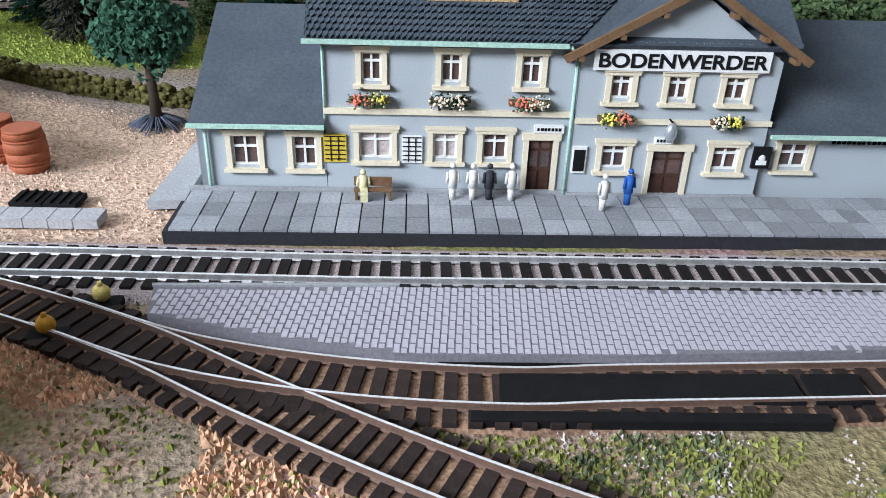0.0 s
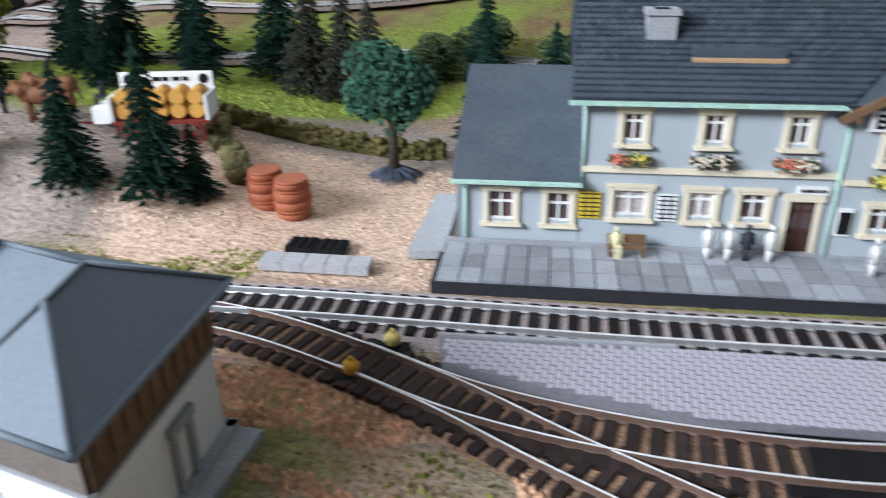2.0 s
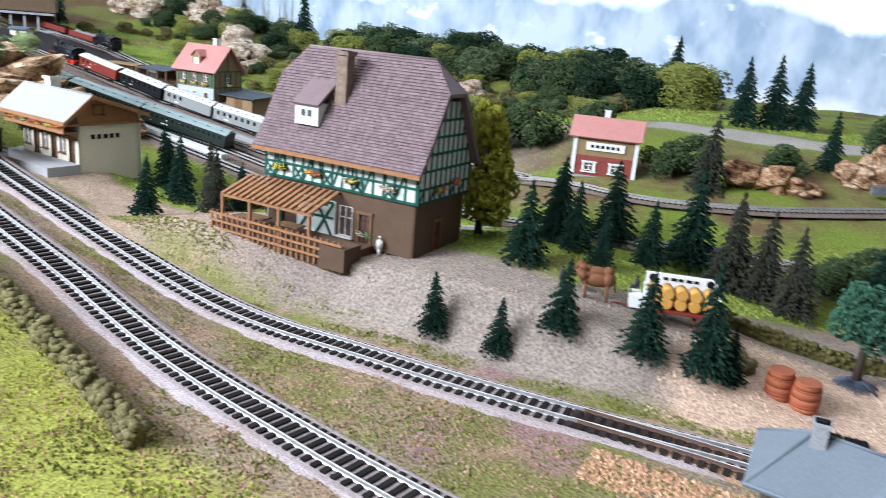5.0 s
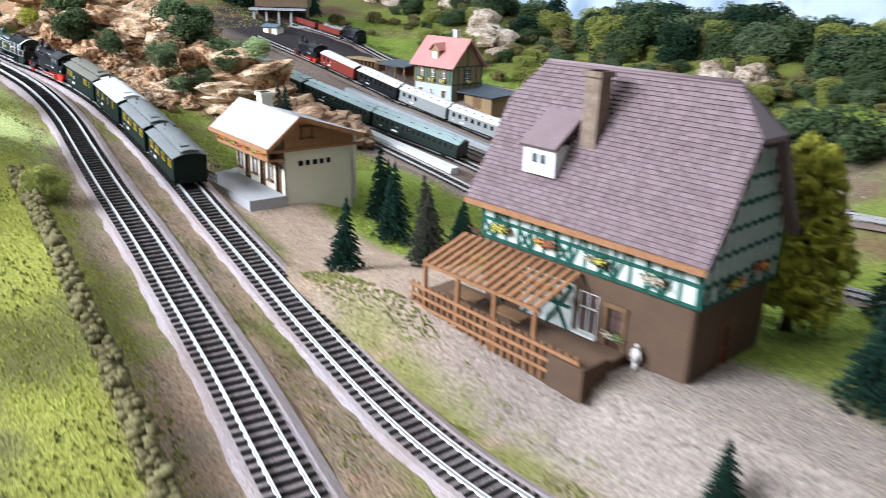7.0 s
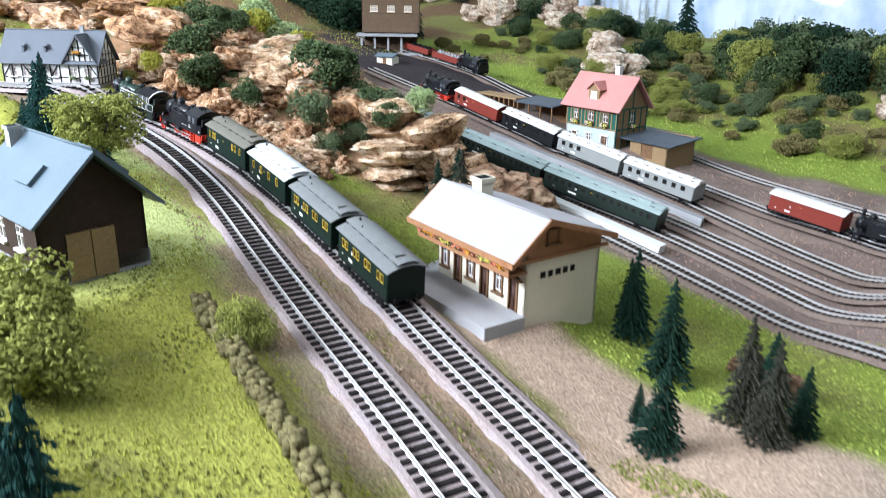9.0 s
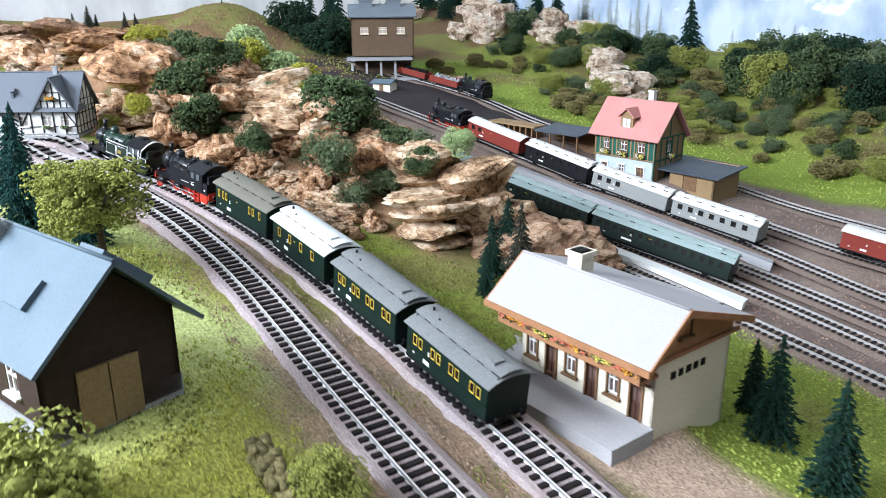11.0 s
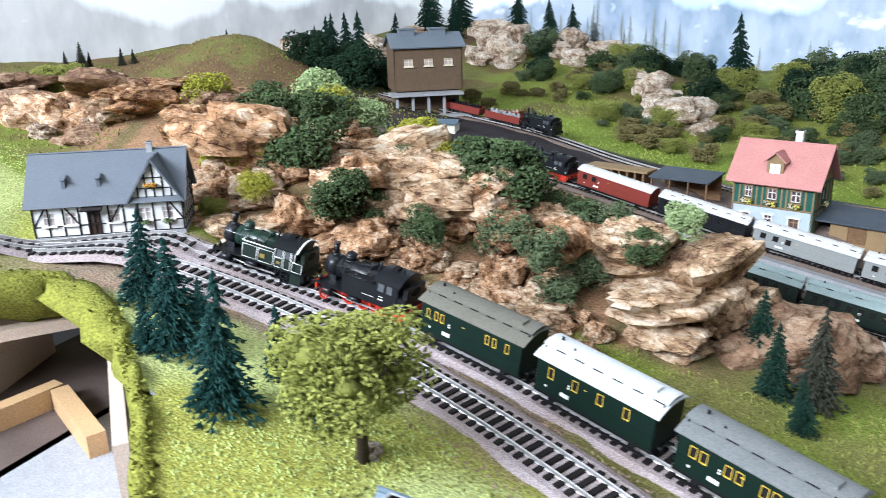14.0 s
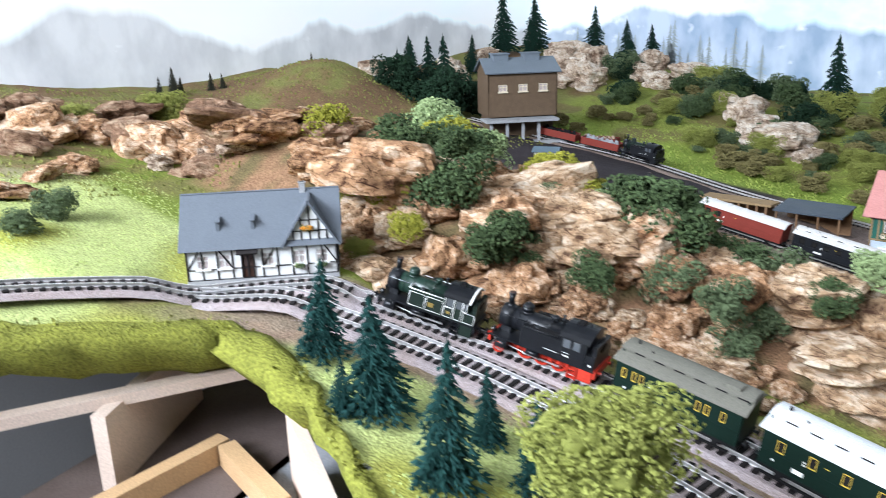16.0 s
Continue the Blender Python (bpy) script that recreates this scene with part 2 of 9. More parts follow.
def rock_material(name, pale, mid, dark, bias=0.5):
    """Layered cork rock: pale, orange and dark mineral bands over each rock's own size, with crevice shade drawn in."""
    mt = bpy.data.materials.new(name)
    mt.use_nodes = True
    nd, ln = mt.node_tree.nodes, mt.node_tree.links
    bs = nd["Principled BSDF"]
    bs.inputs["Roughness"].default_value, bs.inputs["Specular IOR Level"].default_value = 0.95, 0.1
    co, info = nd.new("ShaderNodeTexCoord"), nd.new("ShaderNodeObjectInfo")
    shift = nd.new("ShaderNodeVectorMath")
    shift.operation = "MULTIPLY_ADD"
    ln.new(info.outputs["Random"], shift.inputs[0])
    shift.inputs[1].default_value = (31.0, 17.0, 23.0)
    ln.new(co.outputs["Object"], shift.inputs[2])

    def tex(scale, detail, stretch, rough=0.6):
        mp = nd.new("ShaderNodeMapping")
        mp.inputs["Scale"].default_value = stretch
        ln.new(shift.outputs[0], mp.inputs["Vector"])
        t = nd.new("ShaderNodeTexNoise")
        t.inputs["Scale"].default_value, t.inputs["Detail"].default_value, t.inputs["Roughness"].default_value = scale, detail, rough
        ln.new(mp.outputs["Vector"], t.inputs["Vector"])
        return t.outputs["Fac"]
    bands, blotch, grain = tex(1.5, 6, (1, 1, 1.5), 0.7), tex(4.5, 5, (1, 1, 1.2)), tex(13.0, 6, (1, 1, 1.3), 0.7)
    both = nd.new("ShaderNodeMath")
    both.operation = "MULTIPLY_ADD"
    ln.new(blotch, both.inputs[0])
    both.inputs[1].default_value = 0.55
    ln.new(bands, both.inputs[2])
    own = nd.new("ShaderNodeMath")
    own.operation = "MULTIPLY_ADD"
    ln.new(info.outputs["Random"], own.inputs[0])
    own.inputs[1].default_value = 0.08
    ln.new(both.outputs[0], own.inputs[2])
    split = nd.new("ShaderNodeTexVoronoi")
    split.feature = "DISTANCE_TO_EDGE"
    split.inputs["Scale"].default_value = 2.6
    flat = nd.new("ShaderNodeMapping")
    flat.inputs["Scale"].default_value = (1, 1, 2.4)
    wob = nd.new("ShaderNodeVectorMath")
    wob.operation = "MULTIPLY_ADD"
    ln.new(grain, wob.inputs[0])
    wob.inputs[1].default_value = (0.35, 0.35, 0.35)
    ln.new(shift.outputs[0], wob.inputs[2])
    ln.new(wob.outputs[0], flat.inputs["Vector"])
    ln.new(flat.outputs["Vector"], split.inputs["Vector"])
    # thin lines along the cell edges pull the colour dark, as shaded crevices
    crevice_shade = nd.new("ShaderNodeMapRange")
    crevice_shade.inputs["From Min"].default_value, crevice_shade.inputs["From Max"].default_value = 0.0, 0.05
    crevice_shade.inputs["To Min"].default_value, crevice_shade.inputs["To Max"].default_value = -0.20, 0.0
    ln.new(split.outputs["Distance"], crevice_shade.inputs["Value"])
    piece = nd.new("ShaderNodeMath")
    ln.new(crevice_shade.outputs[0], piece.inputs[0])
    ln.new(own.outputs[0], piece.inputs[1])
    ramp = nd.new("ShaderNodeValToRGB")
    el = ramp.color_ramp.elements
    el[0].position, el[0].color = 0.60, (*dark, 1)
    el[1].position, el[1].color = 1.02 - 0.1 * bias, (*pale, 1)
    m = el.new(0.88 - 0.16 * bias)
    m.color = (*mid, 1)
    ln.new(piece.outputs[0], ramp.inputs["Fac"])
    val = nd.new("ShaderNodeHueSaturation")
    amount = nd.new("ShaderNodeMapRange")
    amount.inputs["From Min"].default_value, amount.inputs["From Max"].default_value = 0.3, 0.7
    amount.inputs["To Min"].default_value, amount.inputs["To Max"].default_value = 0.66, 1.15
    ln.new(grain, amount.inputs["Value"])
    ln.new(amount.outputs[0], val.inputs["Value"])
    ln.new(ramp.outputs["Color"], val.inputs["Color"])
    ln.new(val.outputs["Color"], bs.inputs["Base Color"])
    bp = nd.new("ShaderNodeBump")
    bp.inputs["Strength"].default_value, bp.inputs["Distance"].default_value = 1.0, 0.003
    ln.new(grain, bp.inputs["Height"])
    ln.new(bp.outputs["Normal"], bs.inputs["Normal"])
    return mt


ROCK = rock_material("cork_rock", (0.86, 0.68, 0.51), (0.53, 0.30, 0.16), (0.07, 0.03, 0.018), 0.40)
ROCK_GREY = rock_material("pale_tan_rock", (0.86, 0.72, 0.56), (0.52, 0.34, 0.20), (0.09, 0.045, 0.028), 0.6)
CONCRETE = material("grey_concrete", (0.34, 0.35, 0.36), 0.85, 0, (0.26, 0.26, 0.27), 60, 0.5)
PLASTER_WHITE = material("white_plaster", (0.72, 0.73, 0.72), 0.8, 0, (0.62, 0.63, 0.62), 40, 0.4, vary=0.04)
WOOD_BOARD = material("pale_board", (0.5, 0.33, 0.18), 0.7, 0, (0.4, 0.25, 0.13), 25, 0.5)
PALE_WOOD = material("planed_board", (0.62, 0.5, 0.42), 0.6, 0, (0.55, 0.42, 0.34), 25, 0.5)
PLY_GREY = material("grey_underboard", (0.33, 0.34, 0.36), 0.8, 0)

# ---- ground ----
def smooth(a, b, v):
    t = min(1.0, max(0.0, (v - a) / (b - a)))
    return t * t * (3 - 2 * t)


def lump(x, y, k, s=0.0):
    return noise.noise(Vector((x * k + s, y * k - s, s)))


MAIN = [(0.7, 0.506), (0.4, 0.489), (0.208, 0.478), (0.111, 0.472), (0.013, 0.465), (-0.109, 0.459), (-0.245, 0.449), (-0.35, 0.446), (-0.42, 0.449), (-0.537, 0.462), (-0.68, 0.486), (-0.8, 0.511), (-0.886, 0.529), (-0.97, 0.548), (-1.1, 0.573), (-1.2, 0.588), (-1.29, 0.596), (-1.38, 0.590), (-1.45, 0.575), (-1.51, 0.552), (-1.56, 0.516), (-1.605, 0.452), (-1.634, 0.39), (-1.654, 0.32), (-1.67, 0.2)]
FRONT = [(-0.03, 0.24), (-0.1, 0.268), (-0.203, 0.294), (-0.258, 0.307), (-0.355, 0.327), (-0.452, 0.351), (-0.512, 0.367), (-0.646, 0.402), (-0.771, 0.431), (-0.851, 0.449), (-0.967, 0.473), (-1.07, 0.496), (-1.19, 0.523), (-1.29, 0.537), (-1.37, 0.539), (-1.45, 0.530), (-1.51, 0.513), (-1.56, 0.485), (-1.60, 0.445)]


def main_y(x):
    """Where the main line runs, seen along the layout."""
    pts = [(-1.6, 0.47), (-1.45, 0.575), (-1.29, 0.596), (-1.1, 0.573), (-0.886, 0.527), (-0.68, 0.486), (-0.537, 0.462), (-0.35, 0.447), (0.1, 0.47), (0.7, 0.50)]
    for (a, b), (c, d) in zip(pts, pts[1:]):
        if x <= c:
            return b + (d - b) * max(0.0, (x - a) / (c - a))
    return 0.5


def front_y(x):
    for (a, b), (c, d) in zip(FRONT, FRONT[1:]):
        if c <= x <= a:
            return b + (d - b) * (x - a) / (c - a)
    return -1.0


PADS = [(-1.09, 0.36, 0.07), (-1.615, 0.525, 0.07), (-1.26, 1.21, 0.08), (-0.945, 0.625, 0.056)]


def aside(x, y):
    """How far a place lies to the low side of the line along which the layout is tilted."""
    v = 0.77 * (x + 0.6) + 0.64 * (y - 0.47)
    return v if v < 0.12 else 0.12 + 0.08 * math.tanh((v - 0.12) / 0.08)


def grade(x, y):
    """The western half climbs towards the half-timbered house; the tracks and houses stand on level benches."""
    k = smooth(-0.40, -0.66, x)
    if k == 0.0:
        return 0.0
    if -1.52 < x:
        c = min((main_y(x), front_y(x)), key=lambda q: abs(y - q))
        d = y - c
        if abs(d) < 0.044:
            y = c + math.copysign(max(0.0, abs(d) - 0.022) * 2.0, d)
    v = aside(x, y)
    for px, py, r in PADS:
        v += (aside(px, py) - v) * smooth(1.5 * r, 0.9 * r, math.hypot(x - px, y - py))
    return -0.194 * k * v


def ground_level(x, y):
    left = min(0.045, max(0.0, 0.2 * (y - 1.0)))
    right = min(0.10, max(0.0, 0.2 * (y - 0.74)))
    k = smooth(-0.82, -0.66, x)
    return left * (1 - k) + right * k + grade(x, y)


ROCK_FOOT = [(-1.9, 0.62), (-1.66, 0.62), (-1.60, 0.58), (-1.52, 0.605), (-1.48, 0.625), (-1.42, 0.642), (-1.35, 0.662), (-1.29, 0.69), (-1.2, 0.70), (-1.08, 0.72)]


def behind_foot(x, y):
    """Distance behind the foot of the rock cutting."""
    for (a, b), (c, d) in zip(ROCK_FOOT, ROCK_FOOT[1:]):
        if a <= x <= c:
            return y - (b + (d - b) * (x - a) / (c - a))
    return -1.0


def ground_z(x, y):
    """Height of the landscape: level by the tracks, rising to the back."""
    tilt = grade(x, y)
    z = ground_level(x, y) - tilt
    # the mound under the tavern
    z = max(z, 0.042 * smooth(0.495, 0.53, y) * smooth(-0.80, -0.62, x) * smooth(-0.10, -0.36, x) * (1 - 0.6 * smooth(0.66, 0.8, y)))
    # the wooded slope along the back wall
    z += 0.145 * smooth(1.42, 2.1, y) * smooth(-0.35, -1.0, x) * (0.9 + 0.2 * lump(x, y, 2.0))
    # the rock cutting, and the hill behind the half-timbered house
    z += 0.07 * smooth(0.0, 0.12, behind_foot(x, y)) * smooth(0.94, 0.87, y) * smooth(-1.14, -1.40, x)
    z += 0.012 * smooth(-1.95, -2.2, x) * smooth(0.80, 1.05, y) * smooth(1.5, 1.25, y)
    z += 0.062 * math.exp(-(((x + 2.30) / 0.13) ** 2 + ((y - 1.18) / 0.14) ** 2))
    flat = smooth(0.62, 0.72, y) if y > 0.3 else 0.0
    return z + tilt + 0.0035 * lump(x, y, 14) * (0.25 + flat) + 0.0012 * lump(x, y, 60, 3.0) - 0.001


MEADOW, OLIVE, EARTH, RUST, PINK = (0.37, 0.385, 0.085), (0.23, 0.23, 0.075), (0.33, 0.262, 0.185), (0.40, 0.28, 0.19), (0.40, 0.23, 0.25)
# meadow green paled to mint: window sheen put into the colour
SHEEN_GRASS = (0.47, 0.54, 0.21)
ROAD, SANDY, CINDER, LAWN = (0.35, 0.295, 0.25), (0.66, 0.48, 0.35), (0.22, 0.17, 0.145), (0.21, 0.28, 0.05)


def blend(a, b, k):
    return tuple(p + (q - p) * k for p, q in zip(a, b))


def lawn_edge(x):
    """Near edge of the lawn behind the road."""
    pts = [(-1.0, 0.64), (-0.66, 0.64), (-0.5, 0.60), (-0.394, 0.60), (-0.32, 0.582), (-0.23, 0.655), (-0.09, 0.755), (0.2, 0.82)]
    for (a, b), (c, d) in zip(pts, pts[1:]):
        if x <= c:
            return b + (d - b) * max(0.0, (x - a) / (c - a))
    return 0.82


def cover(x, y):
    """Base colour of what lies on the ground there."""
    n, m = lump(x, y, 9, 1.0), lump(x, y, 35, 2.0)
    my = main_y(x)
    c = blend(EARTH, OLIVE, smooth(-0.15, 0.25, n + 0.4 * m))
    c = blend(c, RUST, 0.8 * smooth(0.0, 0.25, m - 0.6 * n))
    if x > -0.35:
        c = blend(c, PINK, 0.75 * smooth(0.05, 0.3, lump(x, y, 16, 7.0) - 0.2 * smooth(-0.1, 0.1, x)))
        c = blend(c, OLIVE, 0.6 * smooth(0.08, 0.16, x) * smooth(0.42, 0.38, y))
    by = my - 0.055 if x < -1.1 else my - 0.075 - 0.05 * smooth(-0.9, -0.3, x)
    c = blend(c, blend(MEADOW, OLIVE, smooth(0.1, 0.4, n + 0.5 * m)), smooth(by - 0.035, by - 0.055, y + 0.008 * m) * smooth(-0.22, -0.30, x))
    # western meadow takes the paled colour that stands for window sheen
    c = blend(c, blend(SHEEN_GRASS, MEADOW, smooth(0.0, 0.3, n)), smooth(-1.0, -1.1, x + 0.03 * n) * smooth(by - 0.02, by - 0.04, y) + smooth(-1.62, -1.66, x) * smooth(0.62, 0.57, y) * smooth(-2.0, -1.9, x))
    back = smooth(my + 0.03, my + 0.045, y + 0.006 * m)
    c = blend(c, blend(blend(ROAD, CINDER, 0.5 * smooth(0.1, 0.4, n)), (0.50, 0.375, 0.275), smooth(-0.52, -0.72, x)), back * smooth(0.715, 0.69, y + 0.01 * n) * smooth(-1.02, -0.95, x))
    c = blend(c, SANDY, smooth(-0.235, -0.215, x + 0.01 * m) * smooth(-0.04, -0.06, x) * smooth(0.475, 0.49, y) * smooth(0.635, 0.62, y + 0.006 * m))
    lawn = smooth(-0.008, 0.014, y - lawn_edge(x) + 0.012 * n) if x > -1.0 else smooth(my + 0.05, my + 0.07, y)
    c = blend(c, blend(LAWN, OLIVE, smooth(0.0, 0.3, n)), lawn)
    c = blend(c, blend(OLIVE, (0.21, 0.14, 0.075), smooth(-0.15, 0.2, m)), smooth(0.86, 0.93, y + 0.03 * n) * smooth(-0.62, -0.52, x) * smooth(1.24, 1.16, y) * smooth(-0.3, 0.15, n))
    c = blend(c, (0.55, 0.50, 0.45), smooth(1.235, 1.255, y) * smooth(1.40, 1.36, y) * smooth(-0.44, -0.40, x))
    yard = smooth(0.845, 0.87, y + 0.02 * n) * smooth(1.40, 1.36, y)
    yard *= smooth(-0.45, -0.6, x)
    c = blend(c, blend(CINDER, (0.3, 0.24, 0.2), smooth(0, 0.3, n)), yard)
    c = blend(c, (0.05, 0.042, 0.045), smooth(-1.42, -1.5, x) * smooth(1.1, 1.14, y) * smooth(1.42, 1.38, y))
    c = blend(c, (0.25, 0.35, 0.06), smooth(1.38, 1.42, y))
    hill = smooth(1.52, 1.62, y + 0.05 * n)
    c = blend(c, blend((0.27, 0.32, 0.07), (0.23, 0.20, 0.075), smooth(-0.05, 0.3, n + 0.5 * m)), hill)
    c = blend(c, blend((0.3, 0.18, 0.10), (0.16, 0.13, 0.06), smooth(-0.1, 0.2, m)), smooth(0.0, 0.02, behind_foot(x, y)) * smooth(0.94, 0.91, y) * smooth(-1.14, -1.2, x))
    c = blend(c, blend(OLIVE, (0.2, 0.13, 0.07), smooth(-0.1, 0.2, n)), smooth(-2.03, -2.1, x))
    c = blend(c, (0.24, 0.15, 0.08), 0.7 * smooth(-1.85, -2.0, x) * smooth(1.3, 1.2, y) * smooth(-0.1, 0.2, m))
    return c


NOTCH = [(-1.2, 0.05), (-1.285, 0.345), (-1.36, 0.39), (-1.47, 0.438), (-1.545, 0.44), (-1.607, 0.307), (-1.66, 0.05)]


def in_notch(x, y):
    hit = False
    for (a, b), (c, d) in zip(NOTCH, NOTCH[1:] + NOTCH[:1]):
        if (b > y) != (d > y) and x < (c - a) * (y - b) / (d - b) + a:
            hit = not hit
    return hit


def build_ground():
    x0, y0, step, nx, ny = -2.56, 0.02, 0.0115, 300, 198
    v, col = [], []
    for j in range(ny + 1):
        for i in range(nx + 1):
            x, y = x0 + i * step, y0 + j * step
            v.append((x, y, ground_z(x, y)))
            col.append(cover(x, y))
    f = []
    for j in range(ny):
        for i in range(nx):
            if not in_notch(x0 + (i + 0.5) * step, y0 + (j + 0.5) * step):
                k = j * (nx + 1) + i
                f.append((k, k + 1, k + nx + 2, k + nx + 1))
    me = bpy.data.meshes.new("ground")
    me.from_pydata(v, [], f)
    me.polygons.foreach_set("use_smooth", [True] * len(f))
    at = me.attributes.new("cover", "FLOAT_COLOR", "POINT")
    at.data.foreach_set("color", [c for p in col for c in (*p, 1.0)])
    mt = material("scatter_ground", (0.3, 0.3, 0.1), 0.95, 0, scale=90, fine=520, bump=0.9, vary=0.3, depth=0.0016, spec=0.1)
    nd, ln = mt.node_tree.nodes, mt.node_tree.links
    src = nd.new("ShaderNodeAttribute")
    src.attribute_name = "cover"
    mx = next(n for n in nd if n.type == "MIX")
    ln.new(src.outputs["Color"], mx.inputs[6])
    dark = nd.new("ShaderNodeHueSaturation")
    dark.inputs["Value"].default_value, dark.inputs["Hue"].default_value = 0.62, 0.485
    ln.new(src.outputs["Color"], dark.inputs["Color"])
    hold = nd.new("ShaderNodeMix")
    hold.data_type = "RGBA"
    nz = next(n for n in nd if n.type == "TEX_NOISE" and n.inputs["Scale"].default_value < 100)
    ln.new(nz.outputs["Fac"], hold.inputs[0])
    ln.new(dark.outputs["Color"], hold.inputs[6])
    ln.new(src.outputs["Color"], hold.inputs[7])
    ln.new(hold.outputs[2], mx.inputs[7])
    mx.inputs[0].default_value = 1.0
    me.materials.append(mt)
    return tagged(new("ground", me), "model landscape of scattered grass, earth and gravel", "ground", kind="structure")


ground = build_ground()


def scatter(name, label, mats, count, region, size, colour_ok=None, seed=1):
    """Loose crumbs of turf or gravel lying on the ground, one mesh."""
    rnd = random.Random(seed)
    sh = Shape()
    n = 0
    while n < count:
        x, y = rnd.uniform(region[0], region[1]), rnd.uniform(region[2], region[3])
        if in_notch(x, y) or (colour_ok and not colour_ok(x, y, rnd)):
            n += 0.2
            continue
        n += 1
        s = rnd.uniform(*size)
        a = rnd.uniform(0, 6.28)
        z = ground_z(x, y)
        pts = [(x + s * math.cos(a + k * 2.1) * rnd.uniform(0.6, 1), y + s * math.sin(a + k * 2.1) * rnd.uniform(0.6, 1), z - 0.2 * s) for k in range(3)]
        pts.append((x + rnd.uniform(-0.3, 0.3) * s, y + rnd.uniform(-0.3, 0.3) * s, z + s * rnd.uniform(0.5, 1.1)))
        sh.add(pts, [(0, 1, 3), (1, 2, 3), (2, 0, 3)])
    return solid(name, sh, mats, label, name.replace("_", " "), kind="stuff")


# ---- painted backdrop and room ----
def backdrop_material(name, sky_low, rock_dark, rock_mid, rise, mist_top, mist_amount, snow=0.60):
    """Painted mountains with snow streaks, sky with clouds and banks of mist, made to glow faintly."""
    mt = bpy.data.materials.new(name)
    mt.use_nodes = True
    nd, ln = mt.node_tree.nodes, mt.node_tree.links
    bs = nd["Principled BSDF"]
    bs.inputs["Roughness"].default_value = 0.9
    bs.inputs["Specular IOR Level"].default_value = 0.1
    co = nd.new("ShaderNodeTexCoord")
    sep = nd.new("ShaderNodeSeparateXYZ")
    ln.new(co.outputs["Object"], sep.inputs[0])

    def tex(scale, detail, stretch=(1, 1, 1), shift=(0, 0, 0)):
        mp = nd.new("ShaderNodeMapping")
        mp.inputs["Scale"].default_value, mp.inputs["Location"].default_value = stretch, shift
        ln.new(co.outputs["Object"], mp.inputs["Vector"])
        t = nd.new("ShaderNodeTexNoise")
        t.inputs["Scale"].default_value, t.inputs["Detail"].default_value = scale, detail
        ln.new(mp.outputs["Vector"], t.inputs["Vector"])
        return t.outputs["Fac"]

    def calc(op, a, b, c=0.0):
        n = nd.new("ShaderNodeMath")
        n.operation = op
        for i, s in enumerate((a, b, c)):
            if isinstance(s, (int, float)):
                n.inputs[i].default_value = s
            else:
                ln.new(s, n.inputs[i])
        return n.outputs[0]

    def step(v, lo, hi):
        n = nd.new("ShaderNodeMapRange")
        n.inputs["From Min"].default_value, n.inputs["From Max"].default_value = lo, hi
        ln.new(v, n.inputs["Value"])
        return n.outputs[0]

    def mixed(k, a, b):
        n = nd.new("ShaderNodeMix")
        n.data_type = "RGBA"
        ln.new(k, n.inputs[0])
        for i, s in ((6, a), (7, b)):
            if isinstance(s, tuple):
                n.inputs[i].default_value = (*s, 1)
            else:
                ln.new(s, n.inputs[i])
        return n.outputs[2]
    sky = mixed(step(tex(3.2, 6, (1, 1, 1.6)), 0.42, 0.6), sky_low, (0.84, 0.86, 0.89))
    ridge = calc("MULTIPLY_ADD", tex(2.4, 8, (1, 1, 0)), 0.34, rise)
    far = step(calc("SUBTRACT", ridge, sep.outputs["Z"]), -0.010, 0.010)
    rock = mixed(step(tex(9, 8, (1.3, 1, 0.8), (2, 0, 0)), 0.35, 0.62), rock_dark, rock_mid)
    rock = mixed(step(tex(11, 6, (1, 1, 1.5), (5, 1, 0)), snow - 0.03, snow + 0.10), rock, (0.86, 0.88, 0.92))
    pic = mixed(far, sky, rock)
    bank = calc("MULTIPLY_ADD", calc("SUBTRACT", mist_top, sep.outputs["Z"]), 3.0, tex(3.4, 6, (1, 1, 1.5), (7, 3, 1)))
    pic = mixed(calc("MULTIPLY", step(bank, 0.45, 0.66), mist_amount), pic, (0.86, 0.87, 0.90))
    ln.new(pic, bs.inputs["Base Color"])
    # the picture also emits its own colours, to brighten a board the lamps underlight
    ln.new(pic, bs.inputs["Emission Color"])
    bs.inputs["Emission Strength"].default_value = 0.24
    return mt


PAINT_BLUE = backdrop_material("glowing_painted_alps", (0.56, 0.76, 0.90), (0.24, 0.33, 0.46), (0.46, 0.54, 0.66), 0.17, 0.13, 0.85, 0.64)
PAINT_GREY = backdrop_material("glowing_painted_mist", (0.80, 0.88, 0.92), (0.42, 0.44, 0.47), (0.60, 0.62, 0.65), 0.16, 0.175, 0.97, 0.70)
# assumed, unseen walls and ceiling; dark grey keeps their bounced light low
ROOM_LOW_BOUNCE = material("low_bounce_wall_grey", (0.20, 0.20, 0.20), 0.9, 0, vary=0.03, scale=3, fine=200, bump=0.05)
ROOM_FLOOR = material("room_floor", (0.22, 0.2, 0.2), 0.7, 0, scale=6, fine=90)
solid("backdrop_north", Shape().span((-2.6, 2.30, -0.1), (1.6, 2.33, 1.4)), PAINT_BLUE, "painted backdrop of snowy blue mountains and clouds, given a faint glow", "backdrop", kind="structure")
solid("backdrop_west", Shape().span((-1.80, -0.03, -0.1), (2.085, 0.0, 1.4)), PAINT_GREY, "painted backdrop of misty grey mountains, given a faint glow", "backdrop", pose(-2.56, 0.21, 0, 0, 0, 90), kind="structure")
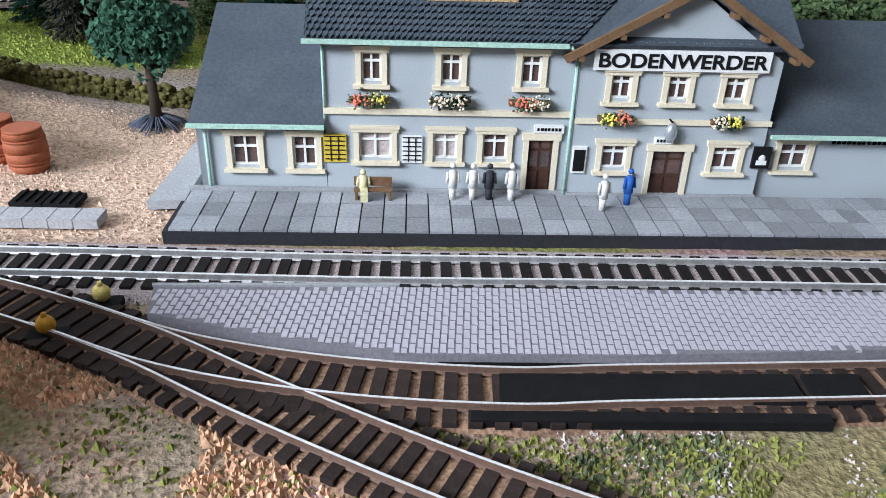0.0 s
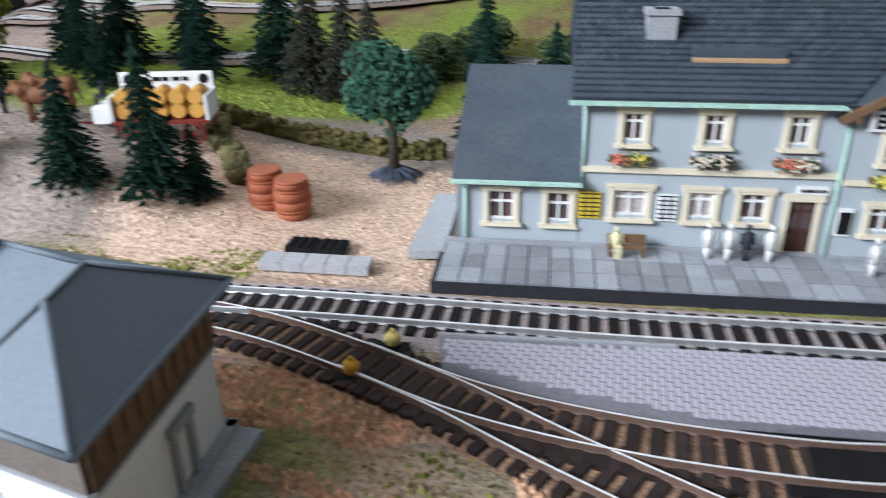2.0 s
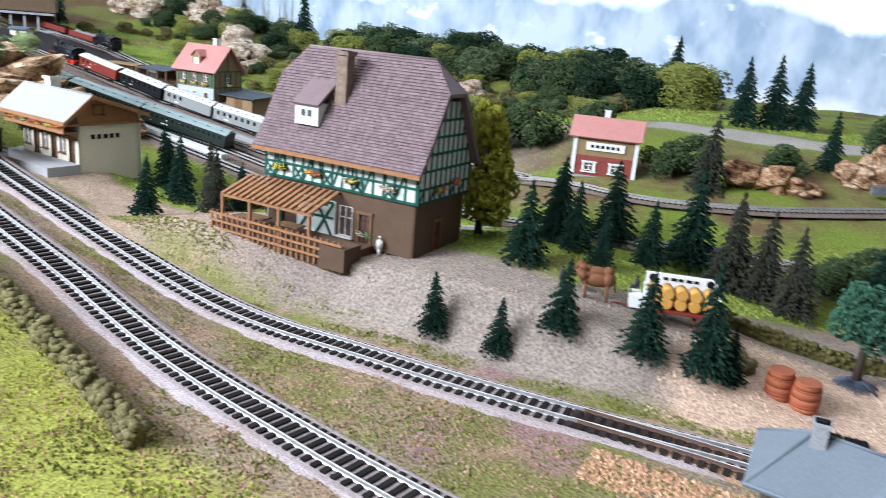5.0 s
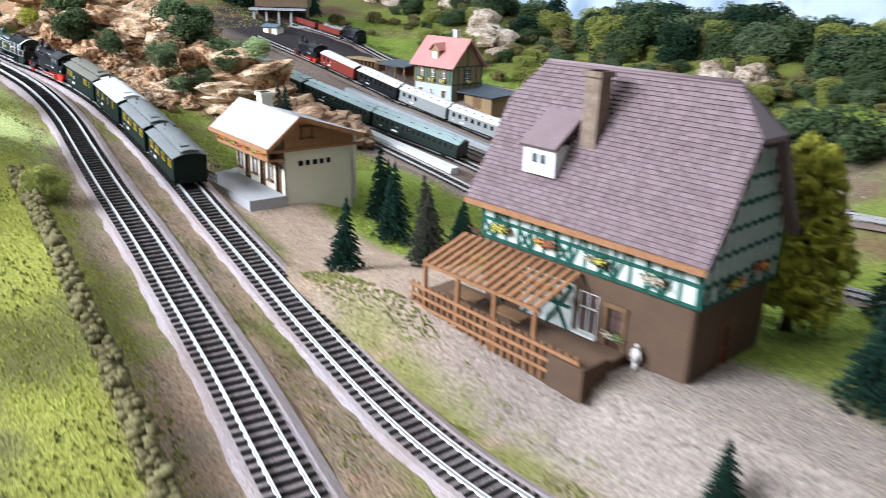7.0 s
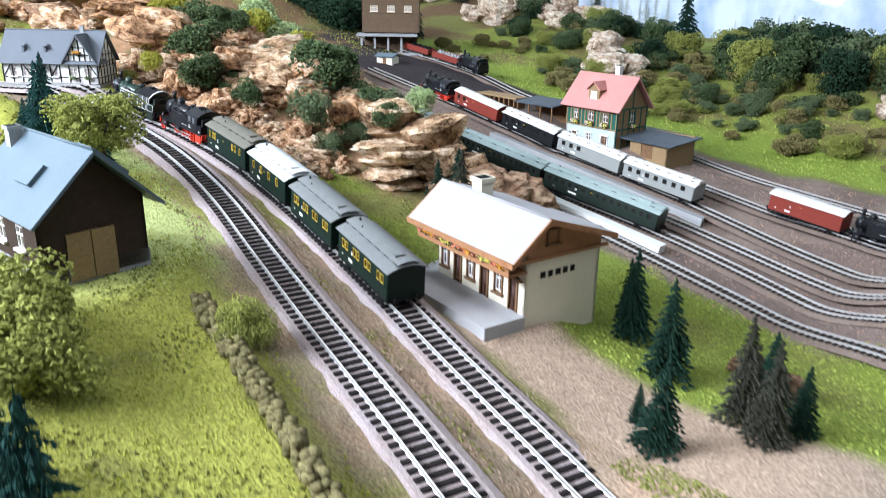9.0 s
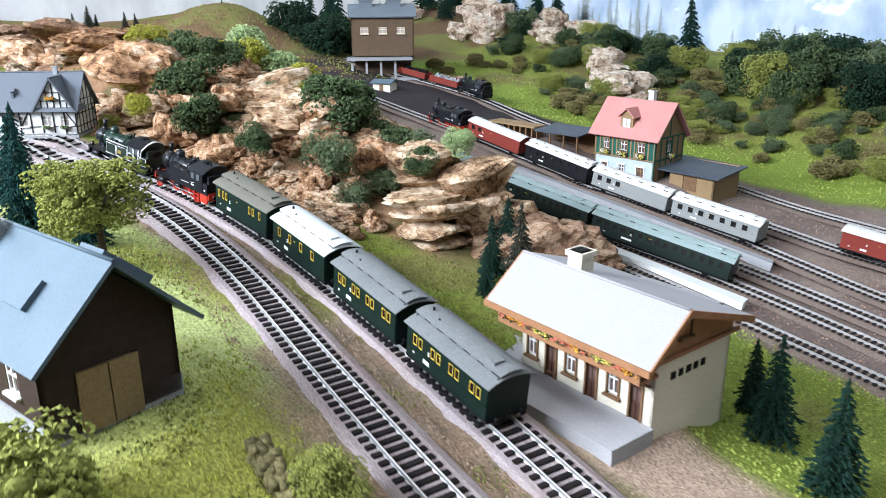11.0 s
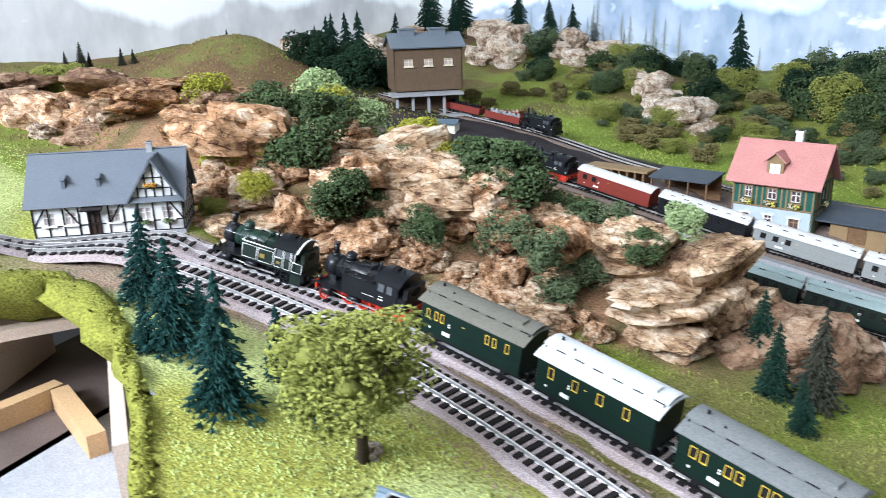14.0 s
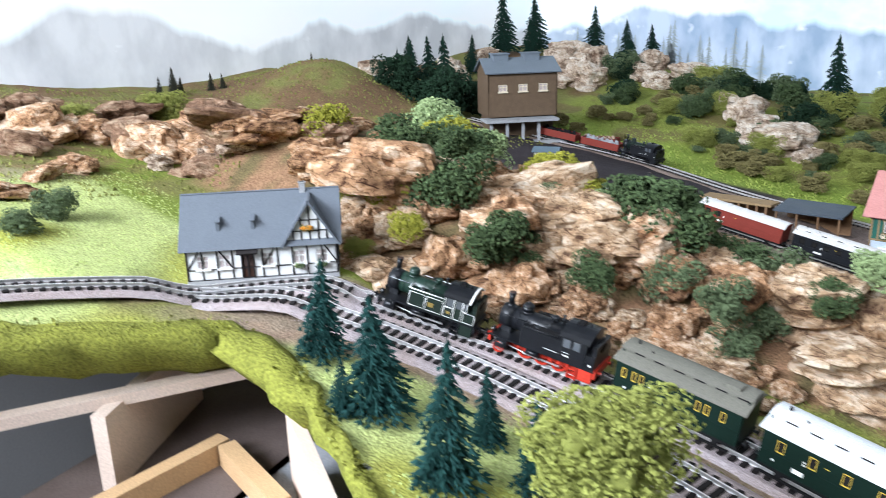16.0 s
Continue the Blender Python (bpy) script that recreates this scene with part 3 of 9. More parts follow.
solid("wall_east", Shape().span((1.6, -1.6, -1.0), (1.66, 2.33, 1.4)), ROOM_LOW_BOUNCE, "unseen room wall, dark grey to cut bounced light", "wall", kind="structure")
solid("wall_south", Shape().span((-2.66, -1.66, -1.0), (1.66, -1.6, 1.4)), ROOM_LOW_BOUNCE, "unseen room wall, dark grey to cut bounced light", "wall", kind="structure")
solid("wall_west", Shape().span((-2.69, -1.6, -1.0), (-2.6, 2.33, 1.4)), ROOM_LOW_BOUNCE, "unseen room wall, dark grey to cut bounced light", "wall", kind="structure")
solid("ceiling", Shape().span((-2.69, -1.66, 1.4), (1.66, 2.36, 1.46)), ROOM_LOW_BOUNCE, "unseen room ceiling, dark grey to cut bounced light", "ceiling", kind="structure")
solid("floor", Shape().span((-2.69, -1.66, -0.86), (1.66, 2.36, -0.8)), ROOM_FLOOR, "dark room floor below the layout", "floor", kind="structure")


# ---- layout edge and benchwork ----
BOARD_DARK = material("dark_stained_board", (0.13, 0.10, 0.09), 0.6, 0, (0.07, 0.05, 0.045), 30, 0.6)
def build_edge():
    turf = material("edge_turf", (0.24, 0.25, 0.045), 0.95, 0, (0.14, 0.145, 0.03), 50, 0.7, 500, 0.9, 0.3, depth=0.002)
    sh = Shape()
    pts = NOTCH
    rows = []
    rnd = random.Random(4)
    for (a, b), (c, d) in zip(pts, pts[1:]):
        k = max(2, int(math.hypot(c - a, d - b) / 0.012))
        for i in range(k):
            rows.append((a + (c - a) * i / k, b + (d - b) * i / k))
    rows.append(pts[-1])
    prof = [(-0.024, -0.004), (-0.014, 0.003), (-0.002, 0.004), (0.005, 0.001), (0.008, -0.007), (0.010, -0.020), (0.013, -0.034), (0.009, -0.037), (0.0, -0.032)]
    v, f = [], []
    for i, (x, y) in enumerate(rows):
        p, q = rows[max(0, i - 1)], rows[min(len(rows) - 1, i + 1)]
        t = Vector((q[0] - p[0], q[1] - p[1])).normalized()
        nx, ny = t.y, -t.x
        deep = 1.0 if y > 0.30 and x < -1.44 else 0.35
        wide = 1.0 if deep == 1.0 else 0.35
        for a, h in prof:
            a *= wide
            w = 0.004 * lump(x + a, y + h, 40, 5.0) + 0.0022 * lump(x + 3 * a, y + 3 * h, 130, 2.0)
            v.append((x + nx * (a + w), y + ny * (a + w), ground_z(x, y) + (h if h > -0.01 else h * deep) + w))
    n = len(prof)
    for i in range(len(rows) - 1):
        for j in range(n):
            f.append((i * n + j, i * n + (j + 1) % n, (i + 1) * n + (j + 1) % n, (i + 1) * n + j))
    sh.add(v, f, True)
    solid("layout_edge", sh, turf, "turf-covered rounded edge of the model landscape", "edge", kind="structure")
    fr = thing("benchwork", "pale wooden benchwork with grey boards under the layout", "benchwork", pose(0, 0, grade(-1.48, 0.36)), kind="structure")
    for (a, b), (c, d) in (((-1.186, 0.05), (-1.272, 0.345)), ((-1.272, 0.345), (-1.36, 0.402))):
        h, k = grade(a, b) - grade(-1.48, 0.36) - 0.012, grade(c, d) - grade(-1.48, 0.36) - 0.012
        part("fascia", Shape().slab([(a, b, h), (c, d, k), (c, d, k - 0.045), (a, b, h - 0.045)], 0.006), WHITE, fr)
    part("batten", Shape().box((-1.582, 0.365, -0.039), (0.012, 0.20, 0.008), -24), PALE_WOOD, fr)
    part("batten", Shape().box((-1.50, 0.450, -0.039), (0.11, 0.012, 0.008), -4), PALE_WOOD, fr)
    part("upright", Shape().box((-1.600, 0.405, -0.067), (0.13, 0.010, 0.055), 123), PALE_WOOD, fr, "pale planed upright board")
    part("upright", Shape().box((-1.42, 0.405, -0.067), (0.13, 0.008, 0.052), -28), PALE_WOOD, fr, "pale planed upright board")
    part("board", Shape().box((-1.565, 0.43, -0.098), (0.135, 0.26, 0.008), 14), BOARD_DARK, fr, "dark stained board")
    part("board", Shape().box((-1.428, 0.40, -0.098), (0.13, 0.28, 0.008), 14), PLY_GREY, fr, "grey painted board")
    part("cross_beam", Shape().box((-1.538, 0.368, -0.086), (0.012, 0.11, 0.016), 3), WOOD_BOARD, fr)
    part("cross_beam", Shape().box((-1.490, 0.410, -0.086), (0.085, 0.012, 0.016), -12), WOOD_BOARD, fr)


build_edge()


# ---- tracks ----
def curve(points, step=0.006):
    """A smooth line through the points, as evenly spaced places with their direction."""
    p = [Vector((*q, 0.0)) if len(q) == 2 else Vector(q) for q in points]
    p = [2 * p[0] - p[1]] + p + [2 * p[-1] - p[-2]]
    fine = []
    for a, b, c, d in zip(p, p[1:], p[2:], p[3:]):
        k = max(2, int((c - b).length / 0.003))
        for i in range(k):
            t = i / k
            fine.append(0.5 * ((2 * b) + (c - a) * t + (2 * a - 5 * b + 4 * c - d) * t * t + (3 * b - a - 3 * c + d) * t ** 3))
    fine.append(p[-2])
    out, left = [fine[0]], step
    for a, b in zip(fine, fine[1:]):
        while (b - a).length >= left:
            a = a + (b - a).normalized() * left
            out.append(a.copy())
            left = step
        left -= (b - a).length
    res = []
    for i, q in enumerate(out):
        t = (out[min(i + 1, len(out) - 1)] - out[max(i - 1, 0)])
        res.append((q, Vector((t.x, t.y, 0)).normalized()))
    return res


def sweep(sh, line, offset, prof, drop=0.0):
    v, f, n = [], [], len(prof)
    for q, t in line:
        side = Vector((-t.y, t.x, 0))
        for a, h in prof:
            w = q + side * (offset + a)
            v.append((w.x, w.y, q.z + h - drop))
    for i in range(len(line) - 1):
        for j in range(n):
            f.append((i * n + j, i * n + (j + 1) % n, (i + 1) * n + (j + 1) % n, (i + 1) * n + j))
    f += [tuple(range(n)), tuple(len(v) - 1 - j for j in range(n))]
    sh.add(v, f)


RAILPROF = [(-0.0010, 0.0016), (-0.0004, 0.0022), (-0.0004, 0.0032), (-0.00052, 0.0034), (-0.00052, 0.0042), (0.00052, 0.0042), (0.00052, 0.0034), (0.0004, 0.0032), (0.0004, 0.0022), (0.0010, 0.0016)]
GAUGE = 0.0165


def track(label, points, lift=0.0, sleeper=None, rail=None, bed=0.024, scale=1.0, keep=300, near=None, pitch=0.0074, stone=None, head=None, top=0.00051):
    line = curve([(x, y, 0.0) for x, y in points], pitch * scale)
    for q, t in line:
        q.z = ground_level(q.x, q.y) + lift + (0.003 * smooth(-1.46, -1.55, q.x) + 0.0008 * smooth(-0.40, -0.5, q.x) if scale == 1.0 else 0.0025 * smooth(-0.4, -0.66, q.x))
    tr = thing("railway_track", label, "track", group="railway tracks")
    sh = Shape()
    for s in (-1, 1):
        sh = Shape()
        sweep(sh, line, s * GAUGE / 2 * scale, [(a * scale, h * scale) for a, h in RAILPROF])
        rl = part("rail", sh, rail or RAIL, tr)
        sh = Shape()
        sweep(sh, line, s * GAUGE / 2 * scale, [(a * scale, h * scale) for a, h in ((-top, 0.0041), (-top, 0.00438), (top, 0.00438), (top, 0.0041))])
        part("rail_head", sh, head or RAIL_TOP, rl, "polished rail top")
    if bed:
        sh = Shape()
        sweep(sh, line[::3] + [line[-1]], 0, [(-bed * scale, -0.002), (-0.75 * bed * scale, 0.0008), (0.75 * bed * scale, 0.0008), (bed * scale, -0.002)])
        part("ballast_bed", sh, stone or BALLAST, tr)
    me = Shape().box((0, 0, 0.0011), (0.0039, 0.029, 0.0019)).mesh("sleeper")
    me.materials.append(sleeper or SLEEPER)
    chosen = sorted(range(len(line)), key=lambda i: (line[i][0] - Vector((*(near or (-0.6, 0.4)), 0))).length)[:keep]
    rest = Shape()
    for i in range(len(line)):
        q, t = line[i]
        a = math.degrees(math.atan2(t.y, t.x))
        if i in set(chosen):
            ob = part("sleeper", me, None, tr, "", pose(q.x, q.y, q.z, 0, 0, a) @ Matrix.Scale(scale, 4))
        else:
            rest.box((q.x, q.y, q.z + 0.0011 * scale), (0.0039 * scale, 0.029 * scale, 0.0019 * scale), a)
    if rest.f:
        tagged(part("sleeper_rest", rest, sleeper or SLEEPER, tr), kind="stuff")
    return line


FORK = [(-0.27, 0.448), (-0.18, 0.447), (-0.115, 0.4395), (-0.05, 0.4165), (0.0, 0.391), (0.05, 0.3675), (0.1, 0.347), (0.2, 0.31)]
LOOP = [(-0.075, 0.427), (-0.03, 0.410), (0.02, 0.4015), (0.07, 0.4005), (0.104, 0.4045), (0.183, 0.413), (0.45, 0.443)]
BED_DARK = material("dark_bed", (0.38, 0.235, 0.15), 0.95, 0, (0.10, 0.06, 0.045), 40, 0.9, 900, 0.8, 0.3)
MAIN_LINE = track("nickel main line track with black sleepers on grey ballast", MAIN, near=(-0.55, 0.46))
track("nickel front track with black sleepers on grey ballast", FRONT, near=(-0.8, 0.4))
track("rusty turnout track with brown sleepers", FORK, 0.0002, SLEEPER_BROWN, RUSTY, bed=0.0165, pitch=0.0070, stone=BED_DARK, top=0.00034)
track("rusty passing track beside the cobbled platform", LOOP, 0.0004, SLEEPER_BROWN, RUSTY, bed=0.0165, pitch=0.0070, stone=BED_DARK, top=0.00034)
YARD = [("green carriage siding", [(-1.75, 0.99), (-1.4, 0.965), (-1.17, 0.965), (-0.98, 0.985), (-0.75, 0.955), (-0.6, 0.905), (-0.471, 0.838), (-0.335, 0.828), (-0.218, 0.848), (-0.05, 0.836)]),
        ("middle yard track", [(-1.75, 1.06), (-1.4, 1.035), (-1.17, 1.03), (-0.98, 1.035), (-0.75, 1.02), (-0.537, 0.985), (-0.40, 0.956)]),
        ("white carriage track", [(-1.75, 1.13), (-1.5, 1.12), (-1.27, 1.105), (-1.03, 1.10), (-0.75, 1.06), (-0.537, 0.997), (-0.383, 0.953), (-0.234, 0.971), (-0.073, 1.037), (0.1, 1.12)]),
        ("goods track", [(-1.12, 1.165), (-0.98, 1.165), (-0.8, 1.145), (-0.6, 1.05), (-0.5, 0.99)]),
        ("depot track", [(-2.05, 1.33), (-1.9, 1.335), (-1.7, 1.36), (-1.5, 1.30), (-1.3, 1.30), (-1.0, 1.27), (-0.8, 1.22)]),
        ("front yard track", [(-1.15, 0.90), (-0.95, 0.893), (-0.75, 0.875), (-0.6, 0.83), (-0.471, 0.806), (-0.40, 0.812)])]
BALLAST_YARD = material("yard_ballast", (0.20, 0.155, 0.13), 0.95, 0, (0.12, 0.085, 0.07), 25, 0.6, 1300, 0.9, 0.4)
for name, pts in YARD:
    track("nickel " + name + " with dark sleepers", pts, 0.0003, rail=RAIL_DULL, head=RAIL_DULL, scale=0.85, keep=60, near=(-0.8, 0.95), stone=BALLAST_YARD)

# ---- building helpers ----
def panel(sh, xs, zs, solid_at, y0, y1):
    """A board with openings, as one connected skin over the grid xs by zs."""
    nx, nz = len(xs) - 1, len(zs) - 1
    ids, v, f = {}, [], []

    def at(i, j, k):
        if (i, j, k) not in ids:
            ids[(i, j, k)] = len(v)
            v.append((xs[i], (y0, y1)[k], zs[j]))
        return ids[(i, j, k)]
    on = {(i, j) for i in range(nx) for j in range(nz) if solid_at((xs[i] + xs[i + 1]) / 2, (zs[j] + zs[j + 1]) / 2)}
    for i, j in on:
        f.append((at(i, j, 0), at(i + 1, j, 0), at(i + 1, j + 1, 0), at(i, j + 1, 0)))
        f.append((at(i, j + 1, 1), at(i + 1, j + 1, 1), at(i + 1, j, 1), at(i, j, 1)))
        for di, dj, p, q in ((-1, 0, (i, j + 1), (i, j)), (1, 0, (i + 1, j), (i + 1, j + 1)), (0, -1, (i, j), (i + 1, j)), (0, 1, (i + 1, j + 1), (i, j + 1))):
            if (i + di, j + dj) not in on:
                f.append((at(*q, 0), at(*p, 0), at(*p, 1), at(*q, 1)))
    return sh.add(v, f)


def wall(house, m, w, z0, z1, holes=(), mat=None, peak=None, thick=0.0025, label=""):
    """A wall from local x 0 to w, outer face at y 0, with openings through it; peak closes a gable above."""
    sh = Shape()
    xs = sorted({0.0, w, *(h[0] for h in holes), *(h[1] for h in holes)})
    zs = sorted({z0, z1, *(h[2] for h in holes), *(h[3] for h in holes)})
    panel(sh, xs, zs, lambda x, z: not any(h[0] < x < h[1] and h[2] < z < h[3] for h in holes), 0, thick)
    if peak:
        sh.prism([(0, z1), (w, z1)] + peak, 0, thick)
    return part("wall", sh, mat, house, label, m)


def window(house, m, x0, x1, z0, z1, trim=None, sash=None, pane=None, edge=0.0022, proud=0.0012, sill=True, bars=1, cross=0.62):
    """A window in a wall: moulded surround with its sash, panes and sill."""
    sh = Shape()
    if trim:
        sh.span((x0, -proud, z0), (x0 + edge, 0.001, z1)).span((x1 - edge, -proud, z0), (x1, 0.001, z1))
        sh.span((x0 - 0.0008, -proud * 1.3, z1 - edge), (x1 + 0.0008, 0.001, z1)).span((x0 - 0.0012, -proud * 1.8, z1 - 0.0007), (x1 + 0.0012, 0.0, z1 + 0.0005))
        a, b, c, d = x0 + edge, x1 - edge, z0 + 0.0012, z1 - edge
    else:
        a, b, c, d = x0, x1, z0, z1
        sh.span((a, 0.0005, c), (a + 0.0004, 0.0016, d)).span((b - 0.0004, 0.0005, c), (b, 0.0016, d))
    w = part("window", sh, trim or sash or WHITE, house, "", m)
    part("pane", Shape().span((a, 0.0014, c), (b, 0.0018, d)), pane or PANE, w)
    t = 0.0009
    sh = Shape().span((a, 0.0004, c), (a + t, 0.0014, d)).span((b - t, 0.0004, c), (b, 0.0014, d))
    sh.span((a, 0.0004, d - t), (b, 0.0014, d)).span((a, 0.0004, c), (b, 0.0014, c + t))
    for i in range(1, bars + 1):
        x = a + (b - a) * i / (bars + 1)
        sh.span((x - t / 2, 0.0004, c), (x + t / 2, 0.0014, d))
    if cross:
        z = c + (d - c) * cross
        sh.span((a, 0.0003, z - t / 2), (b, 0.0014, z + t / 2))
    part("sash", sh, sash or WHITE, w)
    if sill:
        part("sill", Shape().span((x0 - 0.0012, -0.0028, z0 - 0.0014), (x1 + 0.0012, 0.0005, z0)), trim or sash or WHITE, w)
    return w


def door(house, m, x0, x1, z0, z1, trim, leaf, edge=0.0022):
    sh = Shape().span((x0, -0.0012, z0), (x0 + edge, 0.001, z1)).span((x1 - edge, -0.0012, z0), (x1, 0.001, z1))
    sh.span((x0 - 0.0008, -0.0016, z1 - edge), (x1 + 0.0008, 0.001, z1 + 0.0008))
    d = part("door", sh, trim, house, "", m)
    a, b, h = x0 + edge, x1 - edge, z1 - edge
    lf = Shape().span((a, 0.0012, z0), (b, 0.002, h))
    mid = (a + b) / 2
    for p, q in ((a + 0.0008, mid - 0.0005), (mid + 0.0005, b - 0.0008)):
        lf.span((p, 0.0006, z0 + 0.001), (q, 0.0013, z0 + (h - z0) * 0.42))
    part("leaf", lf, leaf, d)
    gl = Shape()
    for p, q in ((a + 0.0011, mid - 0.0007), (mid + 0.0007, b - 0.0011)):
        gl.span((p, 0.0009, z0 + (h - z0) * 0.5), (q, 0.0013, z0 + (h - z0) * 0.78)).span((p, 0.0009, z0 + (h - z0) * 0.83), (q, 0.0013, h - 0.0008))
    part("pane", gl, PANE, d)
    return d


def beams(house, m, rows, mat, proud=0.0007, w=0.0018):
    """Timber framing: each row is a beam from (x, z) to (x, z)."""
    for x0, z0, x1, z1 in rows:
        d = Vector((x1 - x0, 0, z1 - z0))
        n = Vector((-d.z, 0, d.x)).normalized() * (w / 2)
        a, b = Vector((x0, -proud, z0)), Vector((x1, -proud, z1))
        part("beam", Shape().slab([a - n, b - n, b + n, a + n], proud * 1.5), mat, house, "", m)


def grid4(q, u, v):
    a, b, c, d = (Vector(p) for p in q)
    return (a * (1 - u) + b * u) * (1 - v) + (d * (1 - u) + c * u) * v


def slates(house, quad, across, up, mat, name="slate", keep=0, point=True, thick=0.0005, mat2=None):
    """Overlapping slates in rows over a roof slope; quad runs along the eave, then up."""
    q = [Vector(p) for p in quad]
    nrm = (q[1] - q[0]).cross(q[3] - q[0]).normalized()
    rest, made = Shape(), 0
    rnd = random.Random(across * 100 + up)
    for j in range(up):
        v0, v1 = j / up, min(1.0, (j + 1.25) / up)
        for i in range(-1, across):
            off = 0.5 * (j % 2)
            u0, u1 = (i + off + 0.03) / across, (i + off + 0.97) / across
            u0, u1 = max(0.0, u0), min(1.0, u1)
            if u1 - u0 < 0.15 / across:
                continue
            um = (u0 + u1) / 2
            lift = thick * rnd.uniform(0.85, 1.25)
            low = [grid4(q, u0, v0 + 0.45 / up), grid4(q, um, v0), grid4(q, u1, v0 + 0.45 / up)] if point else [grid4(q, u0, v0), grid4(q, um, v0), grid4(q, u1, v0)]
            top = [grid4(q, u1, v1), grid4(q, u0, v1)]
            pts = [p + nrm * (lift * 1.9) for p in low] + [p + nrm * 0.0001 for p in top] + [p + nrm * 0.0001 for p in low]
            fs = [(0, 1, 2, 3, 4), (5, 6, 1, 0), (6, 7, 2, 1)]
            if made < keep:
                part(name, Shape().add(pts, fs), mat, house)
                made += 1
            else:
                rest.add(pts, fs)
    if rest.f:
        tagged(part(name + "_cover", rest, mat, house), kind="stuff")


def flowers(house, m, x, z, w, seed, colours, parent_name="flower_box"):
    rnd = random.Random(seed)
    box = part(parent_name, Shape().span((x - w / 2, -0.0042, z - 0.002), (x + w / 2, -0.0004, z)), TIMBER, house, "", m)
    gr = Shape()
    for i in range(190):
        c = (x + w * 0.5 * rnd.uniform(-1, 1) * rnd.uniform(0.5, 1.1), -0.0038 + rnd.gauss(0, 0.0010), z - 0.0006 + rnd.gauss(0, 0.0013))
        r = rnd.uniform(0.0003, 0.0008)
        gr.ball(c, (r, r, r * 0.8), 5, 3)
    part("foliage", gr, LEAF_GREY if seed % 2 else LEAF_DARK, box)
    for k, col in enumerate(colours):
        fl = Shape()
        fx = x + (k - (len(colours) - 1) / 2) * w * 0.42
        for i in range(46):
            c = (fx + rnd.gauss(0, w * 0.13), -0.0050 + rnd.gauss(0, 0.0008), z - 0.0003 + rnd.gauss(0, 0.0014))
            fl.ball(c, rnd.uniform(0.00035, 0.00075), 5, 3)
        part("blossom", fl, col, box)


def bars(parent, m, x0, x1, z, h, n, mat, seed=1, y=-0.0002):
    """Unreadable writing as plain bars."""
    rnd = random.Random(seed)
    sh, x, wd = Shape(), x0, (x1 - x0) / n
    for i in range(n):
        sh.span((x + 0.12 * wd, y - 0.0002, z), (x + wd * rnd.uniform(0.7, 0.95), y + 0.0001, z + h))
        x += wd
    return part("writing", sh, mat, parent, "", m)


BLOSSOM_RED = material("red_blossom", (0.75, 0.17, 0.1), 0.8, 0, (0.85, 0.4, 0.3), 900, 0.5)
BLOSSOM_YELLOW = material("yellow_blossom", (0.8, 0.7, 0.08), 0.8, 0, (0.85, 0.75, 0.4), 900, 0.5)
BLOSSOM_WHITE = material("white_blossom", (0.8, 0.76, 0.6), 0.8, 0, (0.8, 0.5, 0.4), 900, 0.5)
BLOSSOM_ORANGE = material("orange_blossom", (0.85, 0.35, 0.04), 0.8, 0, (0.85, 0.5, 0.1), 900, 0.5)
SILVER = material("silver_lamp", (0.6, 0.65, 0.7), 0.25, 0.7, vary=0.05)
POSTER = material("yellow_poster", (0.66, 0.48, 0.06), 0.7, 0)
PLANK_GREY = material("grey_planks", (0.3, 0.31, 0.33), 0.85, 0, (0.2, 0.21, 0.23), 60, 0.6, island="object")
COBBLE = material("pale_cobble", (0.44, 0.42, 0.47), 0.85, 0, (0.38, 0.36, 0.40), 30, 0.5, 900, 0.2, 0.05)
COBBLE_REST = material("pale_cobble_field", (0.44, 0.42, 0.47), 0.85, 0, (0.38, 0.36, 0.40), 30, 0.5, 900, 0.2, 0.05)
JOINT_GREY = material("grey_joint", (0.20, 0.19, 0.21), 0.9, 0, (0.15, 0.145, 0.16), 60, 0.6)
JOINT = material("dark_joint", (0.03, 0.03, 0.035), 0.9, 0)


